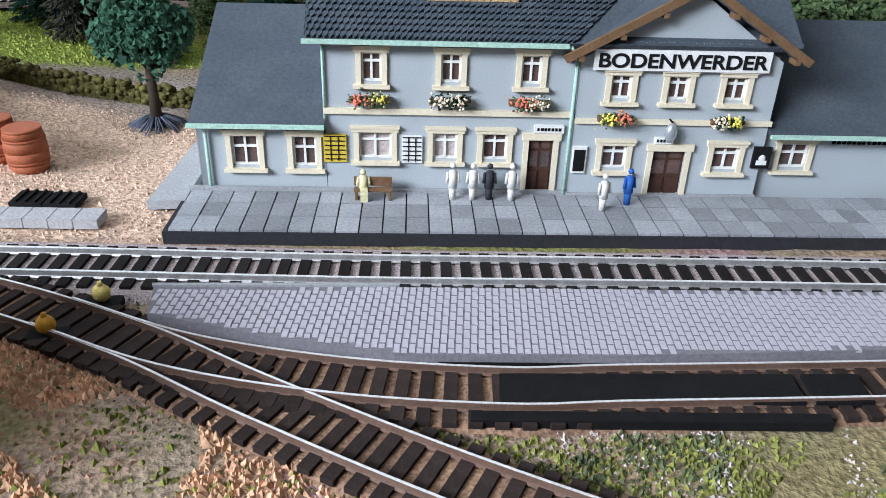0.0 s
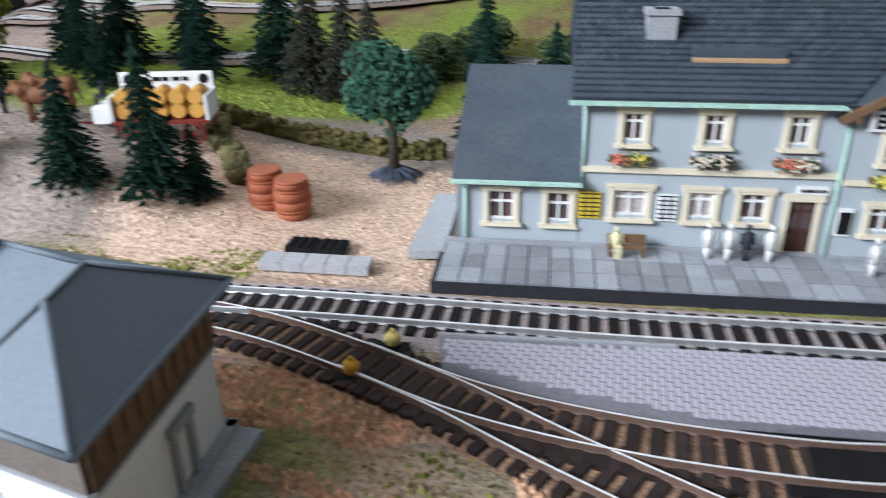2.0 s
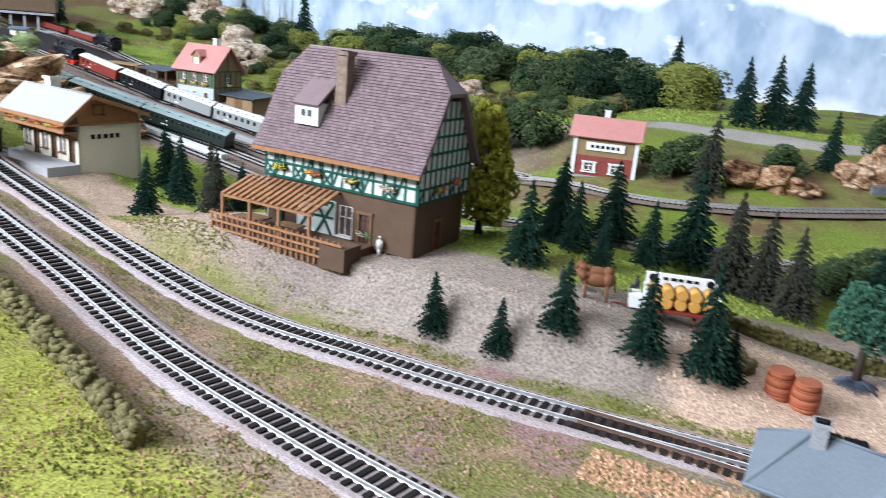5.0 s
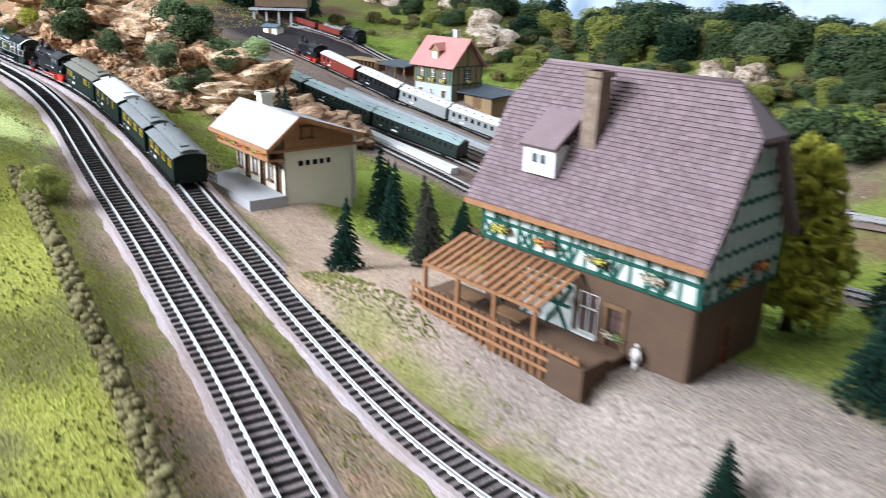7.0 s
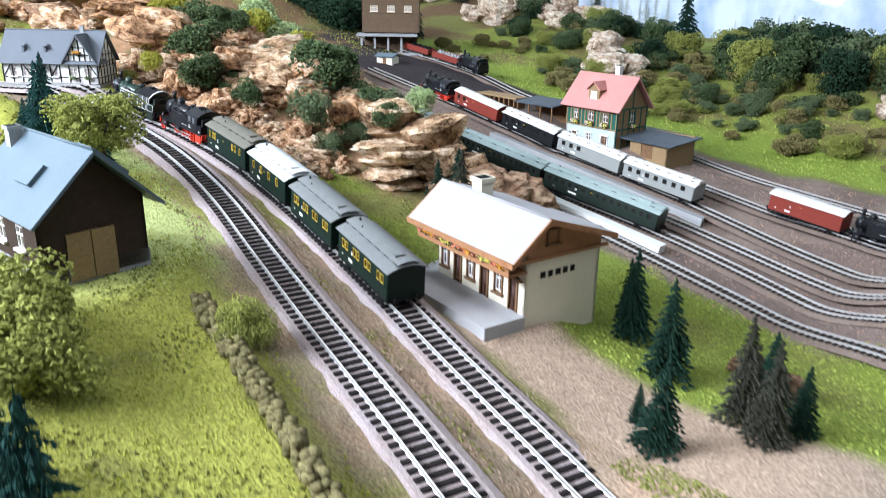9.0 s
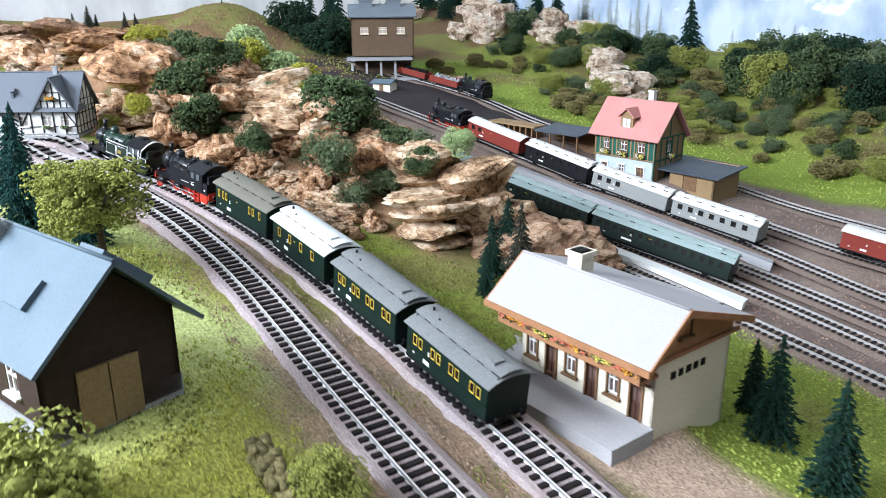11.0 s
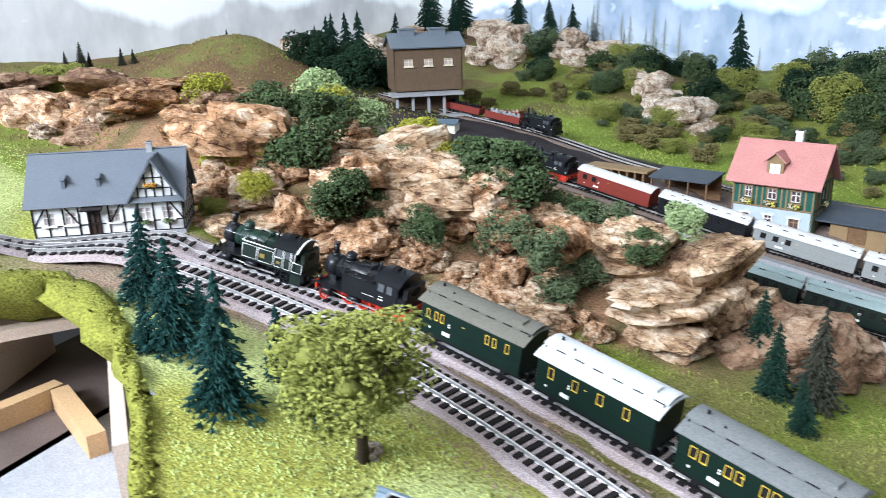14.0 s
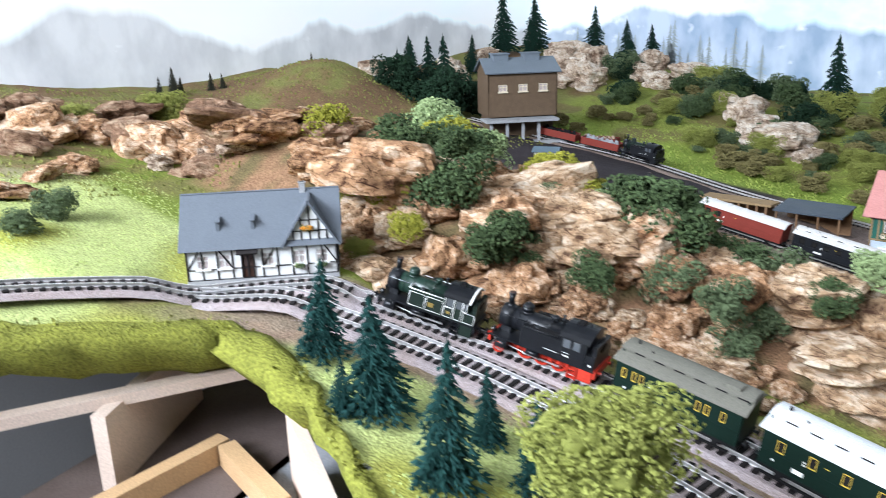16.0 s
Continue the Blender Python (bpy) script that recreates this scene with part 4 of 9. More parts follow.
# ---- the station ----
def station():
    M = pose(-0.004, 0.529, 0, 0, 0, 4.5)
    st = thing("station_house", "pale blue two-storey station with slate roof and cream window surrounds", "station", M)
    up = [(0.0131, 0.0258, 0.0522, 0.0675), (0.0453, 0.0580, 0.0522, 0.0675), (0.0780, 0.0906, 0.0522, 0.0675)]
    low = [(0.0116, 0.0297, 0.0190, 0.0342), (0.0427, 0.0575, 0.0190, 0.0342), (0.0638, 0.0788, 0.0190, 0.0342)]
    dr = (0.0835, 0.0985, 0.004, 0.0318)

    def inner(r, e=0.0022):
        return (r[0] + e, r[1] - e, r[2] + (0.0012 if r[2] > 0.006 else 0.0), r[3] - e)
    O = pose(0, 0, 0)
    wall(st, O, 0.104, 0.0, 0.0725, [inner(r) for r in up + low + [dr]], WALL_BLUE, label="pale blue rendered front wall")
    wall(st, pose(0, 0.0925, 0, 0, 0, -90), 0.09, 0.0, 0.0725, (), WALL_BLUE, [(0.045, 0.104)])
    wall(st, pose(0.187, 0.0925, 0, 0, 0, 180), 0.187, 0.0, 0.0725, (), WALL_BLUE)
    wall(st, pose(0.187, 0.0025, 0, 0, 0, 90), 0.09, 0.0, 0.066, (), WALL_BLUE)
    for r in up + low:
        window(st, O, *r, CREAM, pane=CURTAIN if r[2] < 0.03 and r[0] < 0.06 else PANE, cross=0.70)
    door(st, O, *dr, CREAM, DOOR_BROWN)
    # gabled wing, set 1.5 mm proud
    G = pose(0, -0.0015, 0)
    gup = [(0.1150, 0.1280, 0.0472, 0.0607), (0.1387, 0.1517, 0.0472, 0.0607), (0.1625, 0.1760, 0.0472, 0.0607)]
    glow = [(0.1148, 0.1300, 0.0165, 0.0305), (0.1630, 0.1788, 0.0165, 0.0305)]
    gdr = (0.137, 0.1556, 0.004, 0.0283)
    gw = pose(0.104, -0.0015, 0)

    def shift(r):
        a = inner(r)
        return (a[0] - 0.104, a[1] - 0.104, a[2], a[3])
    wall(st, gw, 0.083, 0.0, 0.0645, [shift(r) for r in gup + glow + [gdr]], WALL_BLUE, [(0.0445, 0.0915)], label="pale blue gabled front wall")
    for r in gup + glow:
        window(st, G, *r, CREAM, cross=0.70)
    door(st, G, *gdr, CREAM, DOOR_BROWN)
    part("string_course", Shape().span((-0.0005, -0.0016, 0.0398), (0.1035, 0.0, 0.0422)), CREAM, st)
    part("string_course", Shape().span((0.104, -0.0031, 0.0378), (0.1875, -0.0015, 0.0398)), CREAM, st)
    # annexes
    aw = [(-0.0422, -0.0264, 0.0145, 0.0315), (-0.0165, -0.0021, 0.0145, 0.0315)]
    wall(st, pose(-0.0540, 0.001, 0), 0.0536, 0.0, 0.036, [(r[0] + 0.0562, r[1] + 0.0518, r[2] + 0.0012, r[3] - 0.0022) for r in aw], WALL_BLUE)
    wall(st, pose(-0.0540, 0.06, 0, 0, 0, -90), 0.059, 0.0, 0.0352, (), WALL_BLUE, [(0.0, 0.0675)])
    for r in aw:
        window(st, pose(0, 0.001, 0), *r, CREAM)
    ra = [(0.194, 0.211, 0.0165, 0.0312), (0.262, 0.279, 0.0165, 0.0312)]
    wall(st, pose(0.1876, 0.002, 0), 0.12, 0.0, 0.035, [(r[0] - 0.1854, r[1] - 0.1898, r[2] + 0.0012, r[3] - 0.0022) for r in ra], WALL_BLUE)
    for r in ra:
        window(st, pose(0, 0.002, 0), *r, CREAM)
    wall(st, pose(0.3076, 0.002, 0, 0, 0, 90), 0.06, 0.0, 0.0345, (), WALL_BLUE, [(0.06, 0.066)])
    # roofs
    rf = part("roof", Shape().slab([(-0.0066, -0.005, 0.0712), (0.192, -0.005, 0.0712), (0.192, 0.045, 0.1063), (-0.0066, 0.045, 0.1063)], 0.0022)
              .slab([(0.192, 0.095, 0.0712), (-0.0066, 0.095, 0.0712), (-0.0066, 0.045, 0.1063), (0.192, 0.045, 0.1063)], 0.0022), SLATE_FLAT, st, "blue-grey slate roof")
    slates(st, [(-0.0064, -0.0052, 0.0714), (0.1, -0.0052, 0.0714), (0.15, 0.045, 0.1066), (-0.0064, 0.045, 0.1066)], 46, 18, SLATE, keep=260)
    # gable roof: two slopes meeting at a ridge that runs to the back
    for s, (e, ez) in ((-1, (0.0965, 0.0655)), (1, (0.1955, 0.0655))):
        quad = [(e, -0.0065, ez), (e, 0.06, ez), (0.1485, 0.06, 0.0945), (0.1485, -0.0065, 0.0945)]
        if s < 0:
            quad = [quad[0], quad[3], quad[2], quad[1]]
            part("gable_roof", Shape().slab([quad[0], quad[3], quad[2], quad[1]][::-1], 0.002), SLATE_FLAT, st)
        else:
            part("gable_roof", Shape().slab(quad, 0.002), SLATE_FLAT, st)
            slates(st, [(p[0] + 0.0002, p[1], p[2] + 0.0002) for p in quad], 20, 17, SLATE)
        d = Vector((0.1485 - e, 0, 0.0945 - ez))
        n = Vector((-d.z, 0, d.x)).normalized() * 0.0016
        n = n if n.z > 0 else -n
        a, b = Vector((e, -0.0078, ez)), Vector((0.1485, -0.0078, 0.0945))
        part("barge_board", Shape().add([a - n, b - n, b + n, a + n] + [p + Vector((0, 0.0018, 0)) for p in (a - n, b - n, b + n, a + n)],
             [(0, 1, 2, 3), (7, 6, 5, 4), (0, 4, 5, 1), (1, 5, 6, 2), (2, 6, 7, 3), (3, 7, 4, 0)]), TIMBER, st, "brown timber barge board")
        for f in (0.12, 0.42, 0.72):
            p = a.lerp(b, f)
            part("bracket", Shape().box((p.x, -0.0045, p.z - 0.003), (0.0022, 0.006, 0.0022)), TIMBER, st)
    part("gable_edge", Shape().slab([(0.1956, -0.0072, 0.0662), (0.1956, 0.045, 0.0662), (0.1932, 0.045, 0.068), (0.1932, -0.0072, 0.068)], 0.001), MINT, st)
    part("annex_roof", Shape().slab([(-0.0555, -0.0045, 0.0358), (0.0, -0.0045, 0.0358), (0.0, 0.062, 0.0712), (-0.0545, 0.062, 0.0712)], 0.002), SLATE_FLAT, st, "plain slate annex roof")
    part("annex_roof", Shape().slab([(0.1876, -0.0045, 0.0348), (0.312, -0.0045, 0.0348), (0.312, 0.062, 0.0695), (0.1876, 0.062, 0.0695)], 0.002), SLATE_FLAT, st, "plain slate annex roof")
    sk = part("skylight", Shape().span((0.206, 0.038, 0.0575), (0.214, 0.0455, 0.063)), CONCRETE, st)
    part("pane", Shape().slab([(0.2072, 0.0392, 0.0632), (0.2128, 0.0392, 0.0632), (0.2128, 0.0445, 0.0632), (0.2072, 0.0445, 0.0632)], 0.0004), GLASS, sk)
    ch = part("chimney", Shape().span((0.0235, 0.021, 0.08), (0.0355, 0.031, 0.1015)).span((0.0225, 0.020, 0.1005), (0.0365, 0.032, 0.1025)), CONCRETE, st, "grey-blue chimney block")
    part("flue", Shape().span((0.0265, 0.0235, 0.1025), (0.0325, 0.0285, 0.1028)), BLACK_MATT, ch)
    dm = part("dormer", Shape().span((0.042, 0.012, 0.083), (0.078, 0.03, 0.0885)), SLATE_FLAT, st, "low dormer with a pale timber strip")
    part("strip", Shape().span((0.0415, 0.0112, 0.0835), (0.0785, 0.012, 0.0853)), WOOD_BOARD, dm)
    # gutters and downpipes
    for a, b, y, z in ((-0.0072, 0.0975, -0.0062, 0.0704), (-0.056, 0.0, -0.0052, 0.0350), (0.1875, 0.312, -0.0052, 0.0340)):
        part("gutter", Shape().span((a, y - 0.001, z - 0.0008), (b, y + 0.001, z + 0.0008)), MINT, st)
    part("downpipe", Shape().tube([(0.0985, -0.0058, 0.07), (0.1025, -0.0018, 0.064), (0.1025, -0.0018, 0.003)], 0.0008), MINT, st)
    part("downpipe", Shape().tube([(-0.0500, -0.0045, 0.0345), (-0.0500, -0.0005, 0.031), (-0.0500, -0.0005, 0.003)], 0.0008), MINT, st)
    part("downpipe", Shape().tube([(0.0, -0.001, 0.0345), (0.0, -0.001, 0.069)], 0.0006), MINT, st)
    # name board
    sg = part("name_board", Shape().span((0.1086, -0.0042, 0.0608), (0.1806, -0.0030, 0.0692)), WHITE, st, "white board with heavy black letters")
    cu = bpy.data.curves.new("name", "FONT")
    cu.body, cu.size, cu.extrude, cu.offset = "BODENWERDER", 0.0078, 0.0002, 0.00019
    cu.align_x = "CENTER"
    tmp = bpy.data.objects.new("name", cu)
    scene.collection.objects.link(tmp)
    me = bpy.data.meshes.new_from_object(tmp.evaluated_get(bpy.context.evaluated_depsgraph_get()))
    bpy.data.objects.remove(tmp)
    w = max(v.co.x for v in me.vertices) - min(v.co.x for v in me.vertices)
    me.materials.clear()
    part("lettering", me, BLACK_MATT, sg, "", pose(0.1446, -0.0043, 0.0622, 90) @ Matrix.Diagonal((0.069 / w, 1, 1, 1)))
    part("upper_board", Shape().span((0.1205, -0.0036, 0.0695), (0.1725, -0.0030, 0.0722)), PLASTER_WHITE, st)
    # boards and posters
    yb = part("timetable_board", Shape().span((-0.001, -0.0012, 0.0185), (0.0085, 0.0, 0.0305)), POSTER, st, "yellow timetable board")
    gr = Shape()
    for i in range(6):
        gr.span((-0.0005, -0.0015, 0.0197 + 0.002 * i), (0.008, -0.0012, 0.0201 + 0.002 * i))
    for x in (0.0018, 0.0050):
        gr.span((x, -0.0015, 0.019), (x + 0.0004, -0.0012, 0.03))
    part("rules", gr, BLACK_MATT, yb)
    wb = part("timetable_board", Shape().span((0.0318, -0.0012, 0.0185), (0.0405, 0.0, 0.0305)), WHITE, st, "white timetable board")
    gr = Shape()
    for i in range(6):
        gr.span((0.0322, -0.0015, 0.0197 + 0.002 * i), (0.040, -0.0012, 0.0201 + 0.002 * i))
    for x in (0.0345, 0.0375):
        gr.span((x, -0.0015, 0.019), (x + 0.0004, -0.0012, 0.03))
    part("rules", gr, BLACK_MATT, wb)
    pl = part("plaque", Shape().span((0.0875, -0.0015, 0.0328), (0.1, 0.0, 0.0362)), WHITE, st)
    bars(pl, None, 0.0885, 0.099, 0.0338, 0.0013, 7, BLACK_MATT, y=-0.0015)
    pl = part("plaque", Shape().span((0.139, -0.003, 0.0293), (0.147, -0.0015, 0.0322)), WHITE, st)
    bars(pl, None, 0.1395, 0.1465, 0.0302, 0.0012, 5, BLACK_MATT, 3, y=-0.003)
    po = part("poster", Shape().span((0.1828, -0.0028, 0.0188), (0.1905, -0.0015, 0.0285)), BLACK_MATT, st, "black poster with a pale arch")
    part("picture", Shape().span((0.1845, -0.0031, 0.0205), (0.189, -0.0028, 0.0225)).ball((0.1868, -0.0029, 0.0235), (0.0016, 0.0002, 0.0016), 8, 5), WHITE, po)
    po = part("poster", Shape().span((0.1045, -0.0028, 0.0155), (0.1105, -0.0015, 0.0275)), WHITE, st, "framed poster beside the wing")
    part("picture", Shape().span((0.1051, -0.0031, 0.0165), (0.1099, -0.0028, 0.0262)), BLACK_MATT, po)
    bars(st, pose(0, 0.002, 0), 0.218, 0.245, 0.0288, 0.0017, 12, BLACK_MATT, 5)
    lp = part("lamp", Shape().ball((0.1442, -0.0055, 0.0352), (0.0026, 0.0022, 0.0042), 12, 8), SILVER, st, "silvery oval hanging lamp")
    part("arm", Shape().tube([(0.1442, -0.0014, 0.0398), (0.1442, -0.0055, 0.0398)], 0.0004), BLACK_MATT, lp)
    for i, (x, z, w, cols) in enumerate([(0.0188, 0.0472, 0.017, (BLOSSOM_RED, BLOSSOM_YELLOW)), (0.0515, 0.0470, 0.017, (BLOSSOM_WHITE, BLOSSOM_WHITE)), (0.0843, 0.0470, 0.017, (BLOSSOM_RED, BLOSSOM_WHITE))]):
        flowers(st, O, x, z, w, 11 + i, cols)
    flowers(st, G, 0.1205, 0.0415, 0.015, 21, (BLOSSOM_YELLOW, BLOSSOM_RED))
    flowers(st, G, 0.1675, 0.0405, 0.013, 22, (BLOSSOM_WHITE, BLOSSOM_YELLOW))
    part("plinth", Shape().span((-0.059, -0.0022, 0.0), (0.104, 0.0, 0.0065)).span((0.104, -0.0035, 0.0), (0.1876, 0.0, 0.006)), CONCRETE, st)
    part("side_apron", Shape().slab([(-0.0745, -0.012, 0.004), (-0.0584, -0.012, 0.005), (-0.0584, 0.058, 0.005), (-0.0715, 0.058, 0.004)], 0.004), CONCRETE, st)


station()


# ---- platforms ----
def planks_platform():
    pf = thing("plank_platform", "grey plank platform in front of the station", "platform", pose(-0.004, 0.529, 0, 0, 0, 4.5))
    me = {}
    rnd = random.Random(8)
    x, i = -0.058, 0
    base = Shape().span((-0.06, -0.0405, -0.001), (0.32, -0.0025, 0.0044))
    part("bed", base, JOINT, pf)
    while x < 0.31:
        for row in range(3):
            y0 = -0.040 + row * 0.0125
            part("plank", Shape().span((x + 0.0003, y0 + 0.0003, 0.004), (x + 0.0089, y0 + 0.0122, 0.0052 + rnd.uniform(0, 0.0003))), PLANK_GREY, pf)
        x += 0.0092


def inside(poly, x, y):
    hit = False
    for (a, b), (c, d) in zip(poly, poly[1:] + poly[:1]):
        if (b > y) != (d > y) and x < (c - a) * (y - b) / (d - b) + a:
            hit = not hit
    return hit


def cobbled_platform():
    pf = thing("cobbled_platform", "island platform paved with pale grey cobbles", "platform")
    out = [(-0.046, 0.439), (-0.0425, 0.4235), (0.003, 0.4135), (0.037, 0.409), (0.104, 0.4135), (0.186, 0.4235), (0.45, 0.452), (0.45, 0.4755), (0.201, 0.4585), (0.034, 0.4465)]
    sh = Shape()
    sh.prism(out, 0.0, 0.0074, "z")
    part("slab", sh, JOINT_GREY, pf)
    me = Shape().box((0, 0, 0.0004), (0.00190, 0.0044, 0.0010), 0, 0.93).mesh("cobble")
    me.materials.append(COBBLE)
    rest, n = Shape(), 0
    rnd = random.Random(2)
    cells = []
    j = 0
    while j * 0.0050 < 0.08:
        i = 0
        while i * 0.0023 < 0.51:
            x, y = -0.05 + i * 0.0023, 0.395 + j * 0.0050 + 0.0025 * (i % 2)
            y += 0.075 * (x + 0.05)
            def holds(yc, half):
                return all(inside(out, x + a, yc + b) for a in (-0.0007, 0.0007) for b in (-half, half))
            if holds(y, 0.0020):
                cells.append((x, y, 0.0044))
            else:
                for yc, ln in ((y + 0.0011, 0.0022), (y - 0.0011, 0.0022)):
                    if holds(yc, ln * 0.45):
                        cells.append((x, yc, ln))
            i += 1
        j += 1
    for x, y, ln in cells:
        z = 0.0067 + rnd.uniform(-0.00008, 0.00008)
        if 0.03 < x < 0.10 and n < 300 and ln > 0.004:
            part("cobble", me, None, pf, "", pose(x, y, z, 0, 0, 2.0 + rnd.uniform(-0.6, 0.6)))
            n += 1
        else:
            rest.box((x, y, z + 0.0004), (0.00190, ln, 0.001), 2.0, 0.93)
    tagged(part("cobble_field", rest, COBBLE_REST, pf), kind="stuff")
    part("kerb", Shape().slab([(-0.047, 0.4405, 0.0082), (0.034, 0.4482, 0.0082), (0.034, 0.4468, 0.0082), (-0.0465, 0.4390, 0.0082)][::-1], 0.007), CONCRETE, pf)


planks_platform()
cobbled_platform()


# ---- the train on the main line ----
def wheel(parent, x, y, z, r, mat, spokes=10, tyre=None):
    w = part("wheel", Shape().cyl((0, -0.0005, 0), (0, 0.0005, 0), r * 0.22, n=10), mat, parent, "", pose(x, y, z))
    sh = Shape()
    for k in range(spokes):
        a = 2 * math.pi * k / spokes
        sh.cyl((r * 0.15 * math.cos(a), 0, r * 0.15 * math.sin(a)), (r * 0.86 * math.cos(a), 0, r * 0.86 * math.sin(a)), 0.00028, n=4)
    part("spokes", sh, mat, w)
    rim, n = Shape(), 20
    v = []
    for k in range(n):
        a = 2 * math.pi * k / n
        for rr, yy in ((r * 0.82, -0.0009), (r, -0.0009), (r, 0.0009), (r * 0.82, 0.0009)):
            v.append((rr * math.cos(a), yy, rr * math.sin(a)))
    rim.add(v, [(4 * k + j, 4 * k + (j + 1) % 4, 4 * ((k + 1) % n) + (j + 1) % 4, 4 * ((k + 1) % n) + j) for k in range(n) for j in range(4)])
    part("tyre", rim, tyre or mat, w)


def buffer(parent, x, y, z, d, mat):
    b = part("buffer", Shape().cyl((x, y, z), (x + d * 0.003, y, z), 0.0010, n=8), mat, parent)
    part("head", Shape().cyl((x + d * 0.003, y, z), (x + d * 0.0038, y, z), 0.0024, 0.0022, n=12), BLACK if mat is not BLACK else BLACK_MATT, b)


def roof_arch(sh, x0, x1, w, z0, z1, n=8, thick=0.0009):
    """An arched roof shell from x0 to x1, half width w, eaves z0, crown z1."""
    top = []
    for i in range(n + 1):
        a = -1 + 2 * i / n
        top.append((a * w, z0 + (z1 - z0) * (1 - a * a)))
    poly = top + [(y, z - thick) for y, z in reversed(top)]
    return sh.prism(poly, x0, x1, "x")


def tank_loco(m, body, tank_mat, frame, name_label, lined, k=1.0):
    """Small side-tank steam engine, front end at local x 0, ground at z 0."""
    L = thing("steam_locomotive", name_label, "locomotive", m)
    zr = 0.0042
    rb = 0.0165
    part("running_board", Shape().span((0.004, -0.0155, rb - 0.0012), (0.0845, 0.0155, rb)), BLACK, L)
    part("main_frame", Shape().span((0.007, -0.006, 0.0075), (0.083, 0.006, rb - 0.0012)), frame if frame is RED_FRAME else BLACK_MATT, L)
    part("buffer_beam", Shape().span((0.0035, -0.0145, 0.0105), (0.0052, 0.0145, rb)), frame, L)
    part("buffer_beam", Shape().span((0.084, -0.0145, 0.0105), (0.0857, 0.0145, rb)), frame, L)
    for y in (-0.0095, 0.0095):
        buffer(L, 0.0036, y, 0.0138, -1, frame)
        buffer(L, 0.0856, y, 0.0138, 1, frame)
    part("coupling", Shape().tube([(0.0035, 0, 0.011), (-0.001, 0, 0.0105), (-0.001, 0, 0.0135)], 0.0006), BLACK_MATT, L)
    part("coupling", Shape().tube([(0.0857, 0, 0.011), (0.0915, 0, 0.0105), (0.0915, 0, 0.0135)], 0.0006), BLACK_MATT, L)
    sh = Shape().cyl((0.0165, 0, 0.0275), (0.058, 0, 0.0275), 0.0082, n=24)
    boiler = part("boiler", sh, body, L)
    bd = Shape()
    for x in (0.0205, 0.0285, 0.0365, 0.0445):
        bd.cyl((x, 0, 0.0275), (x + 0.0006, 0, 0.0275), 0.0084, n=24)
    part("boiler_band", bd, tank_mat, boiler)
    sm = part("smokebox", Shape().cyl((0.0068, 0, 0.0275), (0.0168, 0, 0.0275), 0.0085, n=24).span((0.0085, -0.0055, rb), (0.016, 0.0055, 0.0235)), BLACK, L)
    part("smokebox_door", Shape().cyl((0.0068, 0, 0.0275), (0.0058, 0, 0.0275), 0.0078, 0.006, n=20).cyl((0.0058, 0, 0.0275), (0.0050, 0, 0.0275), 0.0012, n=8), BLACK_MATT, sm)
    ch = part("chimney", Shape().cyl((0.0112, 0, 0.0345), (0.0112, 0, 0.0375), 0.0034, 0.0021, 16).cyl((0.0112, 0, 0.0375), (0.0112, 0, 0.0452), 0.0021, 0.0023, 16).cyl((0.0112, 0, 0.0445), (0.0112, 0, 0.0458), 0.0028, 0.0027, 16), BLACK, L)
    part("flue", Shape().cyl((0.0112, 0, 0.04575), (0.0112, 0, 0.0460), 0.0019, n=12), DOOR_BROWN, ch)
    dm = Shape().cyl((0.025, 0, 0.0343), (0.025, 0, 0.0362), 0.0050, 0.0044, 18).cyl((0.025, 0, 0.0362), (0.025, 0, 0.0395), 0.0044, 0.0043, 18)
    dm.ball((0.025, 0, 0.0395), (0.0044, 0.0044, 0.0026), 18, 8).cyl((0.025, 0, 0.0418), (0.025, 0, 0.0432), 0.0007, n=8)
    part("steam_dome", dm, body, L)
    part("sand_dome", Shape().cyl((0.0465, 0, 0.035), (0.0465, 0, 0.038), 0.0026, n=14).ball((0.0465, 0, 0.0382), (0.0030, 0.0030, 0.0016), 14, 6).tube([(0.0465, -0.0024, 0.038), (0.045, -0.0085, 0.031)], 0.0005), body, L)
    part("whistle", Shape().cyl((0.053, -0.001, 0.035), (0.053, -0.001, 0.0418), 0.0009, n=8).cyl((0.053, -0.001, 0.041), (0.053, -0.001, 0.0424), 0.0012, n=8), BLACK, L)
    for s in (-1, 1):
        y0, y1 = s * 0.0082, s * 0.0155
        tk = part("side_tank", Shape().span((0.0285, min(y0, y1), rb), (0.0582, max(y0, y1), 0.0305)), tank_mat, L)
        rim = Shape().tube([(0.0287, s * 0.0152, 0.0312), (0.0575, s * 0.0152, 0.0312)], 0.0005).tube([(0.0287, s * 0.0085, 0.0322), (0.0287, s * 0.0152, 0.0312)], 0.0005)
        part("rim", rim, WHITE if lined else BLACK, tk)
        if not lined:
            part("coal", Shape().span((0.034, s * 0.0118 - 0.0028, 0.0305), (0.0565, s * 0.0118 + 0.0028, 0.0322)), BLACK_MATT, tk)
        part("filler_lid", Shape().cyl((0.039, s * 0.012, 0.0305), (0.039, s * 0.012, 0.0328), 0.0018, n=12), BLACK, tk)
        # cab side with its openings
        z0, z1, t = rb, 0.0348, 0.0008
        xs = [0.0582, 0.0600, 0.0655, 0.0675, 0.0725, 0.0745, 0.0772]
        open_at = [(a, b) for a, b, hole in zip(xs, xs[1:], (0, 1, 0, 1, 0, 1 if lined else 0)) if hole]
